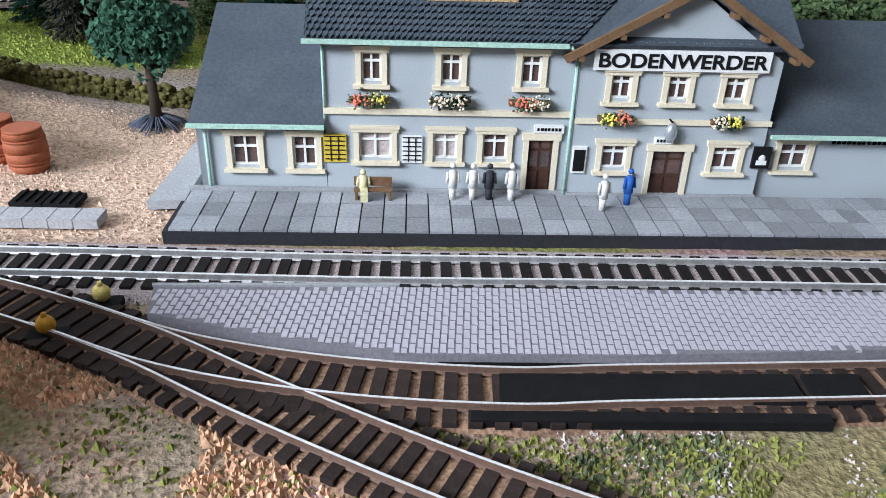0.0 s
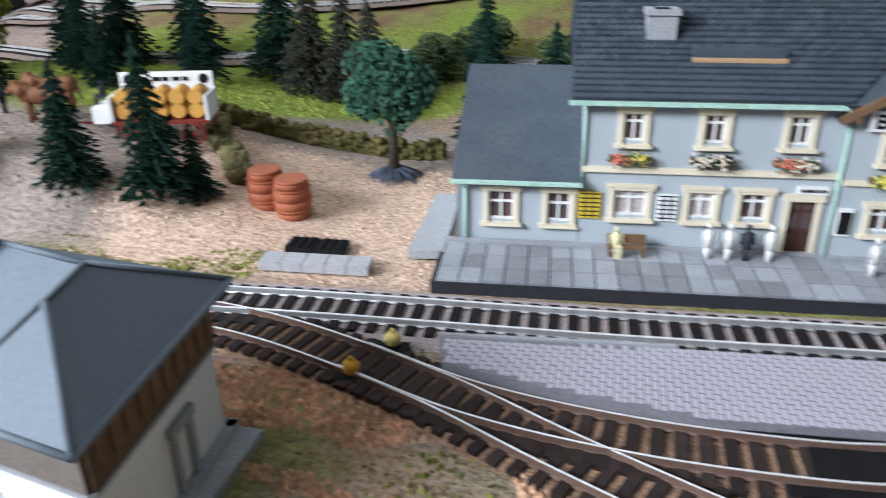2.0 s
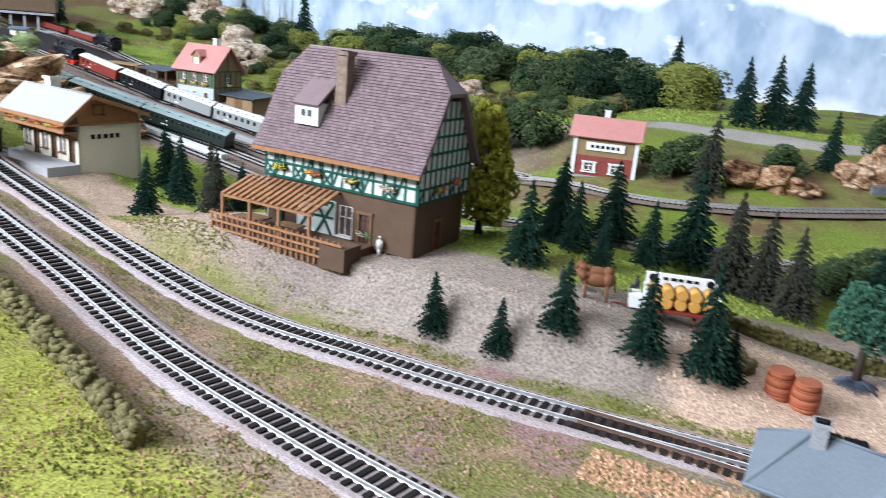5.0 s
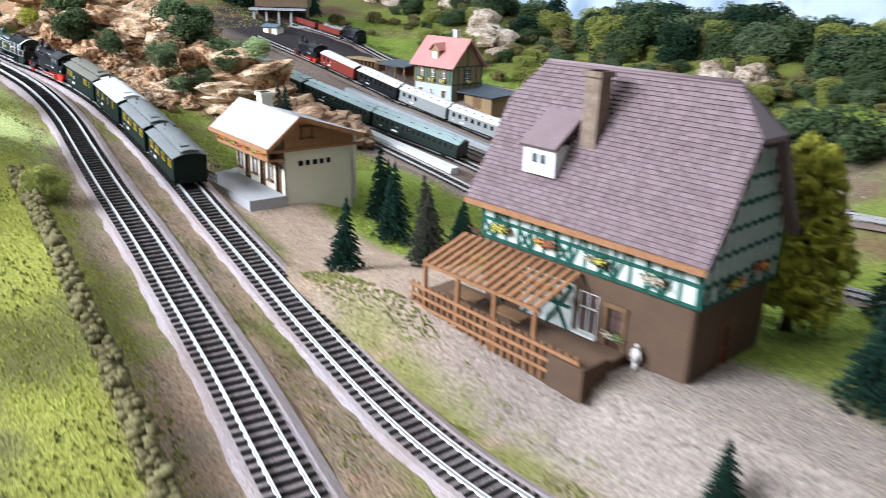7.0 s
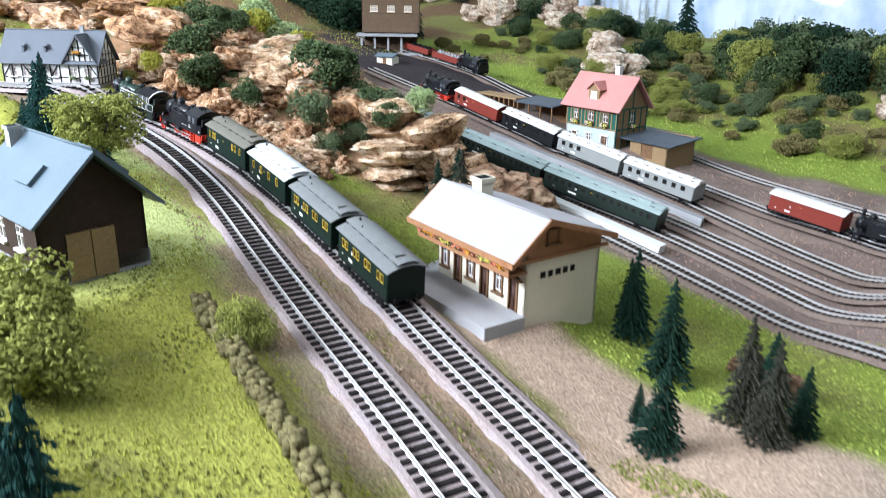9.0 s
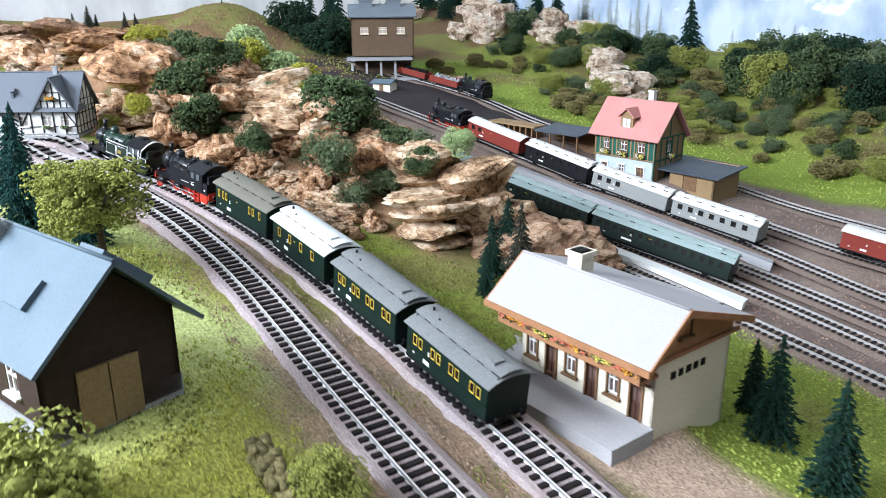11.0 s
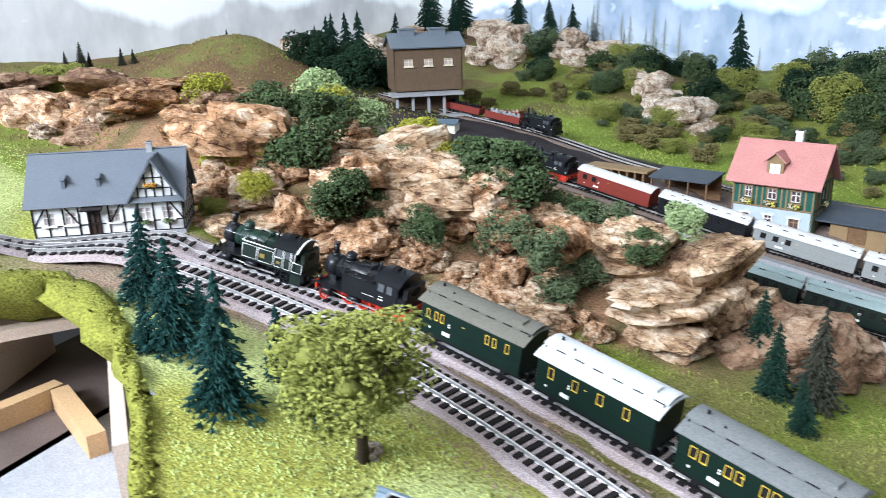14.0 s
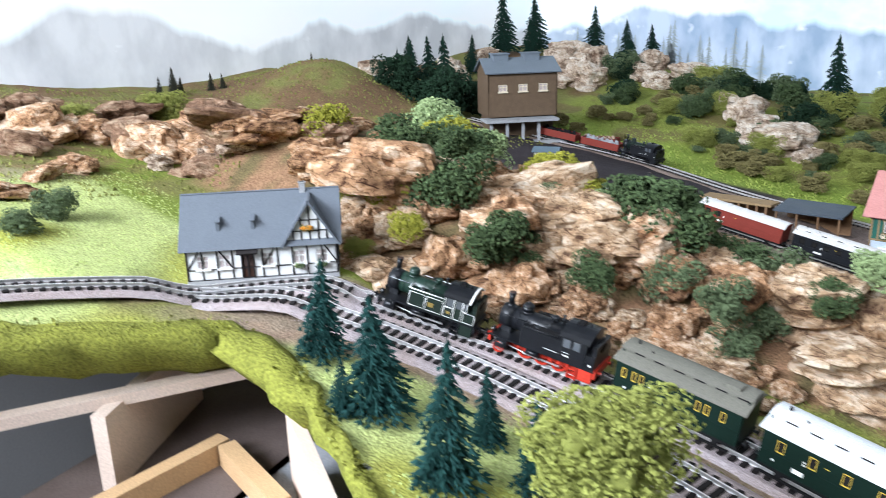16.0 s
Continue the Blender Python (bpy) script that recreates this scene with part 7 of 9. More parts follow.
def signal_box():
    sb = thing("signal_box", "white signal box with brown upper band and grey hipped roof", "signal box")
    ze, zr = 0.050, 0.0705
    A, E, B, C, D, F = (-0.1713, 0.34), (-0.1321, 0.335), (-0.1325, 0.3227), (-0.0915, 0.3145), (-0.0956, 0.3907), (-0.1695, 0.3948)
    R1, R2, W = (-0.1476, 0.3638), (-0.1129, 0.3555), (-0.1097, 0.3373)
    P = [(*p, ze) for p in (A, E, B, C, D, F)] + [(*p, zr) for p in (R1, R2, W)]
    top = [(0, 1, 8, 7, 6), (1, 2, 8), (2, 3, 8), (3, 4, 7, 8), (4, 5, 6, 7), (5, 0, 6)]
    low = [(x, y, z - 0.0016) for x, y, z in P[:6]]
    sh = Shape().add(P + low, top + [tuple(9 + i for i in (5, 4, 3, 2, 1, 0))] + [(i, 9 + i, 9 + (i + 1) % 6, (i + 1) % 6) for i in range(6)])
    part("roof", sh, GREY_ROOF, sb, "grey hipped roof")
    for a, b in ((6, 7), (7, 8), (8, 2), (8, 3), (7, 4), (6, 0), (6, 5)):
        part("ridge_cap", Shape().cyl(P[a], P[b], 0.0008, n=6), GREY_ROOF, sb)
    for a, b in ((0, 1), (1, 2), (2, 3), (3, 4)):
        part("eave_trim", Shape().cyl(P[a], P[b], 0.0009, n=6), GREY_ROOF, sb)
    body = [(-0.1631, 0.3469), (-0.1262, 0.3419), (-0.1271, 0.3286), (-0.097, 0.3227), (-0.1006, 0.3829), (-0.1613, 0.3866)]
    part("lower_wall", Shape().prism(body, 0.0, 0.0315, "z"), PLASTER_WHITE, sb, "white plastered ground floor")
    part("upper_wall", Shape().prism([(x * 1.0, y) for x, y in body], 0.0315, 0.0488, "z"), BAND_BROWN, sb)
    # boarding and window strips on the upper storey
    for (a, b) in zip(body, body[1:] + body[:1]):
        a, b = Vector((*a, 0)), Vector((*b, 0))
        d = (b - a)
        n = Vector((d.y, -d.x, 0)).normalized()
        L = d.length
        ang = math.degrees(math.atan2(d.y, d.x))
        m = pose(a.x, a.y, 0, 0, 0, ang)
        long = abs(ang) > 60 and L > 0.05
        part("boarding", Shape().span((0.0005, -0.0008, 0.0325), (L - 0.0005, 0.0, 0.0485)), BAND_BROWN if long else BAND_GREY, sb, "", m)
        part("string_course", Shape().span((-0.001, -0.0012, 0.0312), (L + 0.001, 0.0, 0.0324)), CONCRETE, sb, "", m)
        for i in range(int(L / 0.006) if long else 0):
            x = 0.003 + 0.006 * i
            part("louvre", Shape().span((x, -0.0013, 0.0362), (x + 0.004, -0.0006, 0.0462)), TIMBER, sb, "", m)
        part("plinth", Shape().span((-0.003, -0.0035, 0.0), (L + 0.003, 0.0, 0.004)), CONCRETE, sb, "", m)
    east = pose(-0.097, 0.3227, 0, 0, 0, math.degrees(math.atan2(0.066, -0.004)))
    door(sb, east @ pose(0, -0.0004, 0), 0.031, 0.042, 0.004, 0.0245, CONCRETE, CONCRETE)
    front = pose(-0.1631, 0.3469, 0, 0, 0, -7.7)
    door(sb, front @ pose(0, -0.0004, 0), 0.022, 0.033, 0.002, 0.021, CREAM, WOOD_BOARD)
    chimney(sb, -0.1462, 0.3601, 0.006, 0.062, 0.0775, CONCRETE)
    part("base_slab", Shape().box((-0.1225, 0.3565, 0.001), (0.064, 0.060, 0.003), -3), CONCRETE, sb)


signal_box()


def tavern():
    tv = thing("tavern", "half-timbered tavern with tall purple-brown tiled roof", "house", pose(-0.606, 0.560, 0.010, 0, 0, -3.5) @ Matrix.Scale(0.94, 4))
    w, d0, d1, zb, zf, ze = 0.166, 0.008, 0.092, 0.030, 0.078, 0.106
    O = pose(0.006, d0, 0)
    wall(tv, O, w, zb, zf, [(0.085, 0.10, 0.036, 0.064), (0.106, 0.122, zb, 0.062)], BROWN_WALL, label="brown ground floor wall")
    wall(tv, pose(0.006, d0 - 0.002, 0), w, zf, ze + 0.004, [], PANEL, label="pale panels between green timber")
    R = pose(0.006 + w, d0, 0, 0, 0, 90)
    dp = d1 - d0
    wall(tv, R, dp, zb, zf, [(0.03, 0.044, zb, 0.06)], BROWN_WALL)
    wall(tv, pose(0.008 + w, d0 - 0.002, 0, 0, 0, 90), dp + 0.004, zf, ze, [], PANEL, [(dp - 0.001, 0.120), (dp - 0.025, 0.163), (0.029, 0.163), (0.005, 0.120)])
    wall(tv, pose(0.006, d1, 0, 0, 0, -90), dp, zb, ze, [], PANEL, [(dp - 0.003, 0.120), (dp - 0.027, 0.163), (0.027, 0.163), (0.003, 0.120)])
    wall(tv, pose(0.006 + w, d1, 0, 0, 0, 180), w, zb, ze, [], PANEL)
    window(tv, O, 0.085, 0.10, 0.036, 0.064, None, WHITE)
    door(tv, O, 0.106, 0.122, zb, 0.062, TIMBER, DOOR_BROWN)
    door(tv, R, 0.03, 0.044, zb, 0.06, TIMBER, RED_BRICK)
    # timber framing of the upper storey
    U = pose(0.006, d0 - 0.002, 0)
    zm, rows = 0.092, []
    rows += [(0, z, w, z) for z in (zf + 0.001, zm, ze - 0.001)]
    n = 15
    for i in range(n + 1):
        x = w * i / n
        rows.append((x, zf, x, ze))
    for i in range(n):
        x0, x1 = w * i / n, w * (i + 1) / n
        if i % 3 == 0:
            rows += [(x0, zf, x1, zm), (x1, zf, x0, zm)]
        elif i % 3 == 1:
            rows += [(x0, zf, x1, ze)]
    beams(tv, U, rows, TIMBER_GREEN, w=0.0022)
    beams(tv, O, [(0.0, 0.05, 0.08, 0.05), (0.0, 0.064, 0.08, 0.064), (0.04, 0.032, 0.06, 0.064), (0.06, 0.032, 0.08, 0.064), (0.08, 0.032, 0.06, 0.064), (0.02, 0.032, 0.02, 0.064)], TIMBER_GREEN, proud=0.0025, w=0.002)
    part("lower_panel", Shape().span((0.038, -0.0012, 0.034), (0.082, 0.0, 0.066)), PANEL, tv, "", O)
    G = pose(0.008 + w, d0 - 0.002, 0, 0, 0, 90)
    gw = dp + 0.004
    rows = [(0, z, gw, z) for z in (zf + 0.001, 0.091, ze)]
    for z in (0.12, 0.134, 0.148):
        k = 0.006 + (z - 0.12) / 0.043 * 0.024
        rows.append((k, z, gw - k, z))
    for i in range(11):
        x = gw * i / 10
        top = min(0.163, 0.12 + (min(x, gw - x) - 0.006) / 0.024 * 0.043)
        rows.append((x, zf, x, max(ze, top)))
    for i in range(0, 10, 2):
        rows.append((gw * i / 10, zf, gw * (i + 1) / 10, 0.091))
    beams(tv, G, rows, TIMBER_GREEN, w=0.0022)
    for i in range(4):
        window(tv, U, 0.014 + 0.04 * i, 0.024 + 0.04 * i, 0.0925, 0.103, TIMBER_GREEN, WHITE, edge=0.001)
    for i, cols in enumerate(((BLOSSOM_YELLOW, BLOSSOM_YELLOW), (BLOSSOM_ORANGE, BLOSSOM_RED), (BLOSSOM_WHITE, BLOSSOM_YELLOW), (BLOSSOM_WHITE, BLOSSOM_WHITE))):
        flowers(tv, U, 0.019 + 0.04 * i, 0.089, 0.016, 40 + i, cols)
    flowers(tv, G, 0.03, 0.089, 0.014, 47, (BLOSSOM_YELLOW, BLOSSOM_RED))
    flowers(tv, G, 0.058, 0.093, 0.012, 48, (BLOSSOM_RED, BLOSSOM_ORANGE))
    # roof: a flared skirt below a steep main slope, clipped at both gables
    zk, yk, zr, yr, x0, x1 = 0.128, 0.011, 0.197, 0.050, -0.002, 0.1805
    for s, e in ((1, lambda y: y), (-1, lambda y: 0.1 - y)):
        low = [(x0, e(-0.004), 0.106), (x1, e(-0.004), 0.106), (x1, e(yk), zk), (x0, e(yk), zk)]
        yc, zc = yk + (yr - yk) * 0.62, zk + (zr - zk) * 0.62
        mid = [(x0, e(yk), zk), (x1, e(yk), zk), (x1, e(yc), zc), (x0, e(yc), zc)]
        top = [(x0, e(yc), zc), (x1, e(yc), zc), (x1 - 0.024, e(yr), zr), (x0 + 0.02, e(yr), zr)]
        for q, rws in ((low, 9), (mid, 17), (top, 10)):
            q2 = q if s > 0 else [q[1], q[0], q[3], q[2]]
            part("roof", Shape().slab(q2, 0.003), TILE_PURPLE, tv)
            slates(tv, [(a, b, c + 0.0003) for a, b, c in q2], 95, rws, TILE_PURPLE, name="tile", point=False, thick=0.0006)
    for xa, xb in ((x1, x1 - 0.024), (x0, x0 + 0.02)):
        part("roof_clip", Shape().add([(xa, yc, zc), (xa, 0.1 - yc, zc), (xb, yr, zr), (xa, yc, zc - 0.003), (xa, 0.1 - yc, zc - 0.003)], [(0, 1, 2) if xa > 0.1 else (1, 0, 2), (0, 3, 4, 1)]), TILE_PURPLE, tv)
    part("eave_board", Shape().span((x0, -0.0062, 0.1025), (x1, -0.0042, 0.1060)), CEDAR, tv)
    part("ridge_cap", Shape().cyl((x0 + 0.02, yr, zr), (x1 - 0.024, yr, zr), 0.0014, n=8), TILE_PURPLE, tv)
    dm = part("dormer", Shape().span((0.037, 0.008, 0.130), (0.063, 0.035, 0.1495)), PLASTER_WHITE, tv, "white dormer with small window")
    part("dormer_roof", Shape().slab([(0.035, 0.005, 0.149), (0.065, 0.005, 0.149), (0.065, 0.045, 0.178), (0.035, 0.045, 0.178)], 0.0022), TILE_PURPLE, dm)
    part("dormer_window", Shape().span((0.0445, 0.0072, 0.138), (0.0485, 0.0082, 0.1435)).span((0.0515, 0.0072, 0.138), (0.0555, 0.0082, 0.1435)), GLASS, dm)
    chimney(tv, 0.076, 0.028, 0.0115, 0.14, 0.197, CHIMNEY_STONE)
    part("terrace_floor", Shape().slab([(-0.026, -0.030, 0.033), (0.13, -0.036, 0.033), (0.13, 0.008, 0.034), (-0.026, 0.008, 0.034)], 0.02), BROWN_WALL, tv)
    for i in range(15):
        x = -0.012 + 0.0072 * i
        part("pergola_slat", Shape().slab([(x, -0.034, 0.063), (x + 0.0036, -0.034, 0.063), (x + 0.0036, 0.006, 0.076), (x, 0.006, 0.076)], 0.0015), CEDAR, tv)
    for y, z in ((-0.032, 0.0618), (-0.012, 0.0683)):
        part("pergola_beam", Shape().span((-0.013, y - 0.001, z - 0.0025), (0.093, y + 0.001, z)), CEDAR, tv)
    for x in (-0.011, 0.022, 0.056, 0.090):
        part("pergola_post", Shape().span((x - 0.0012, -0.0335, 0.02), (x + 0.0012, -0.031, 0.062)), CEDAR, tv)
    for i in range(24):
        x = -0.026 + 0.0066 * i
        y = -0.031 - 0.006 * (x + 0.026) / 0.156
        part("fence_post", Shape().span((x, y - 0.0008, 0.02), (x + 0.0014, y + 0.0008, 0.0445)), CEDAR, tv)
    for z in (0.027, 0.034, 0.041):
        part("fence_rail", Shape().slab([(-0.027, -0.0323, z + 0.002), (0.130, -0.0383, z + 0.002), (0.130, -0.0383, z), (-0.027, -0.0323, z)], 0.001), CEDAR, tv)
    part("planter", Shape().span((0.108, -0.040, 0.02), (0.134, -0.016, 0.040)), BROWN_WALL, tv, "brown planter box with greenery")
    flowers(tv, pose(0, 0.012, 0), 0.120, 0.042, 0.018, 51, (BLOSSOM_WHITE, LEAF_PALE), "plant_tray")
    part("table", Shape().span((0.005, -0.024, 0.042), (0.03, -0.012, 0.0435)).span((0.016, -0.019, 0.033), (0.018, -0.017, 0.042)), TIMBER, tv)
    part("table", Shape().span((0.045, -0.024, 0.042), (0.07, -0.012, 0.0435)).span((0.056, -0.019, 0.033), (0.058, -0.017, 0.042)), TIMBER, tv)


CHIMNEY_STONE = material("brown_chimney_stone", (0.27, 0.20, 0.155), 0.9, 0, (0.15, 0.105, 0.08), 180, 0.8, 600, 0.4, 0.15)
tavern()


def small_station():
    """Chalet on a raised platform: local x along the ridge, y 0 under the ridge, deep eave to the front."""
    hs = thing("chalet_station", "small cream chalet station with wide pale roof and timber gable", "station", pose(-1.016, 0.640, grade(-0.94, 0.620), 0, 0, -8))
    W, zp, ye, yb, ze, zr, zb = 0.137, 0.007, -0.034, 0.070, 0.058, 0.086, 0.064
    x0, x1, y0, y1 = 0.014, 0.126, -0.012, 0.064
    O = pose(x0, y0, 0)
    holes = [(0.005 + 0.0178 * i, 0.016 + 0.0178 * i, zp if i % 2 else zp + 0.011, zp + 0.030) for i in range(6)]
    wall(hs, O, x1 - x0, zp - 0.01, 0.074, holes, CREAM_WALL, label="cream front wall")
    for i, h in enumerate(holes):
        if i % 2:
            door(hs, O, *h, TIMBER, DOOR_BROWN, edge=0.0014)
        else:
            window(hs, O, *h, TIMBER, WHITE, edge=0.0012)
    dp = y1 - y0
    R = pose(x1, y0, 0, 0, 0, 90)
    wall(hs, R, dp, -0.014, 0.058, [], CREAM_WALL, label="cream gable wall")
    gx = pose(x1 + 0.001, y0, 0, 0, 0, 90)
    wall(hs, gx, dp, 0.053, 0.060, [], CEDAR, [(dp - 0.001, 0.063), (0.012, zr - 0.003), (0.001, 0.072)], label="brown boarded gable")
    window(hs, gx, 0.018, 0.030, 0.063, 0.074, TIMBER, WHITE, edge=0.001, bars=1)
    part("gable_beam", Shape().span((-0.022, -0.002, 0.0515), (dp + 0.006, 0.0, 0.0540)), CEDAR, hs, "", gx)
    bars(hs, R, 0.014, 0.052, 0.036, 0.005, 5, BLACK_MATT, 4)
    wall(hs, pose(x0, y1, 0, 0, 0, -90), dp, -0.014, 0.060, [], CREAM_WALL, [(dp - 0.012, zr - 0.004)])
    wall(hs, pose(x1, y1, 0, 0, 0, 180), x1 - x0, -0.014, 0.062, [], CREAM_WALL)
    front = [(0.0, ye, ze), (W, ye, ze), (W, 0.0, zr), (0.0, 0.0, zr)]
    back = [(W, yb, zb), (0.0, yb, zb), (0.0, 0.0, zr), (W, 0.0, zr)]
    part("roof", Shape().slab(front, 0.0025), ROOF_PALE, hs, "smooth pale grey front roof slope")
    part("roof", Shape().slab(back, 0.0025), ROOF_PALE, hs, "smooth pale grey rear roof slope")
    part("ridge_cap", Shape().cyl((0.0, 0.0, zr), (W, 0.0, zr), 0.0010, n=6), ROOF_PALE, hs)
    part("rear_roof", Shape().slab([(0.045, yb - 0.004, zb - 0.002), (0.105, yb - 0.004, zb - 0.002), (0.105, yb + 0.018, zb - 0.006), (0.045, yb + 0.018, zb - 0.006)], 0.002), ROOF_PALE, hs, "low rear extension roof")
    part("rear_wall", Shape().span((0.050, yb - 0.008, -0.014), (0.100, yb + 0.014, zb - 0.008)), CREAM_WALL, hs)
    part("fascia", Shape().span((-0.001, ye - 0.0014, ze - 0.0042), (W + 0.001, ye, ze)), CEDAR, hs)
    for xa in (-0.0012, W):
        for ya, yc, za, zc in ((ye, 0.0, ze, zr), (yb, 0.0, zb, zr)):
            part("barge_board", Shape().add([(xa, ya, za - 0.0045), (xa, yc, zc - 0.0045), (xa, yc, zc), (xa, ya, za), (xa + 0.0012, ya, za - 0.0045), (xa + 0.0012, yc, zc - 0.0045), (xa + 0.0012, yc, zc), (xa + 0.0012, ya, za)], [(0, 1, 2, 3), (7, 6, 5, 4), (0, 4, 5, 1), (1, 5, 6, 2), (2, 6, 7, 3), (3, 7, 4, 0)]), CEDAR, hs)
    chimney(hs, 0.046, 0.008, 0.012, 0.078, 0.097, CREAM_WALL)
    part("balcony", Shape().span((x0 - 0.006, ye + 0.004, 0.0435), (x1 + 0.002, y0, 0.0455)).span((x0 - 0.006, ye + 0.004, 0.0455), (x1 + 0.002, ye + 0.0055, 0.0520)), CEDAR, hs, "timber balcony under the eave")
    for i in range(7):
        part("brace", Shape().tube([(x0 + 0.002 + 0.0178 * i, y0, 0.035), (x0 + 0.002 + 0.0178 * i, ye + 0.008, 0.0435)], 0.0010), TIMBER, hs)
    cols = ((BLOSSOM_RED, BLOSSOM_ORANGE), (BLOSSOM_ORANGE, BLOSSOM_RED), (BLOSSOM_YELLOW, BLOSSOM_YELLOW), (BLOSSOM_RED, BLOSSOM_RED), (BLOSSOM_ORANGE, BLOSSOM_RED), (BLOSSOM_YELLOW, BLOSSOM_YELLOW), (BLOSSOM_RED, BLOSSOM_ORANGE))
    for i in range(7):
        flowers(hs, pose(0, ye + 0.0075, 0), 0.018 + 0.0165 * i, 0.0515, 0.016, 60 + i, cols[i])
    part("platform", Shape().span((-0.026, -0.050, -0.012), (x1 + 0.002, y0, zp + 0.002)).span((-0.026, y0, -0.002), (x0, 0.016, zp + 0.002)), PAVING, hs, "raised pale concrete platform")
    part("bench", Shape().span((0.030, -0.012, zp + 0.0045), (0.046, -0.006, zp + 0.0058)).span((0.031, -0.0115, zp), (0.0322, -0.0065, zp + 0.0045)).span((0.0438, -0.0115, zp), (0.045, -0.0065, zp + 0.0045)).span((0.030, -0.0062, zp + 0.006), (0.046, -0.0055, zp + 0.011)), TIMBER, hs)
    for i in range(14):
        x = -0.025 + 0.0055 * i
        part("fence_post", Shape().span((x, -0.0495, zp), (x + 0.0009, -0.0486, zp + 0.011)), BLACK_MATT, hs)
    part("fence_rail", Shape().span((-0.025, -0.0493, zp + 0.0098), (0.047, -0.0488, zp + 0.0106)).span((-0.025, -0.0493, zp + 0.005), (0.047, -0.0488, zp + 0.0056)), BLACK_MATT, hs)


small_station()


def barn():
    bn = thing("barn", "dark brown barn with pale blue slate roof and tan doors", "barn", pose(-1.038, 0.366, grade(-1.09, 0.36), 0, 0, 6))
    L, h, ze, zr, gx = 0.092, 0.036, 0.052, 0.088, -0.016
    wall(bn, pose(gx, -h, 0, 0, 0, 90), 2 * h, 0.012, ze, [(0.017, 0.050, 0.002, 0.034)], BAND_DARK, [(h, zr - 0.006)], label="dark boarded gable wall")
    wall(bn, pose(gx - L, h, 0, 0, 0, -90), 2 * h, 0.012, ze, [], BAND_DARK, [(h, zr - 0.006)])
    wall(bn, pose(gx - L, -h, 0), L, 0.012, ze, [(0.03, 0.042, 0.022, 0.038), (0.06, 0.072, 0.022, 0.038)], BAND_DARK)
    wall(bn, pose(gx, h, 0, 0, 0, 180), L, 0.012, ze, [], BAND_DARK)
    for a in (0.03, 0.06):
        window(bn, pose(gx - L, -h, 0), a, a + 0.012, 0.022, 0.038, None, WHITE)
    part("plinth", Shape().span((gx - L - 0.001, -h - 0.001, -0.018), (gx - 0.0, h + 0.001, 0.012)), CONCRETE, bn, "pale plinth")
    for a in (0.0175, 0.0337):
        part("barn_door", Shape().span((a, -0.0016, 0.001), (a + 0.0155, 0.0002, 0.0335)), WOOD_TAN, bn, "tan barn door leaf", pose(gx, -h, 0, 0, 0, 90))
    for s in (-1, 1):
        q = [(gx - L - 0.008, s * (h + 0.008), ze - 0.006), (0.0, s * (h + 0.008), ze - 0.006), (0.0, 0, zr), (gx - L - 0.008, 0, zr)]
        q = q if s < 0 else [q[1], q[0], q[3], q[2]]
        part("roof", Shape().slab(q, 0.002), ROOF_BLUE, bn, "pale blue-grey slate roof")
    part("ridge_cap", Shape().cyl((gx - L - 0.008, 0, zr), (0, 0, zr), 0.001, n=6), ROOF_BLUE, bn)
    part("roof_window", Shape().slab([(-0.058, -0.029, 0.0645), (-0.036, -0.029, 0.0645), (-0.036, -0.017, 0.0755), (-0.058, -0.017, 0.0755)], 0.006), ROOF_BLUE, bn)
    part("roof_dormer", Shape().slab([(-0.03, 0.036, 0.0635), (-0.052, 0.036, 0.0635), (-0.052, 0.012, 0.084), (-0.03, 0.012, 0.084)], 0.004), ROOF_BLUE, bn)
    chimney(bn, -0.104, -0.008, 0.008, 0.074, 0.091, CONCRETE)


BAND_DARK = material("dark_brown_boards", (0.035, 0.022, 0.017), 0.8, 0, (0.06, 0.04, 0.03), 150, 0.5)
WOOD_TAN = material("tan_boards", (0.28, 0.19, 0.10), 0.75, 0, (0.21, 0.14, 0.075), 120, 0.5)
barn()


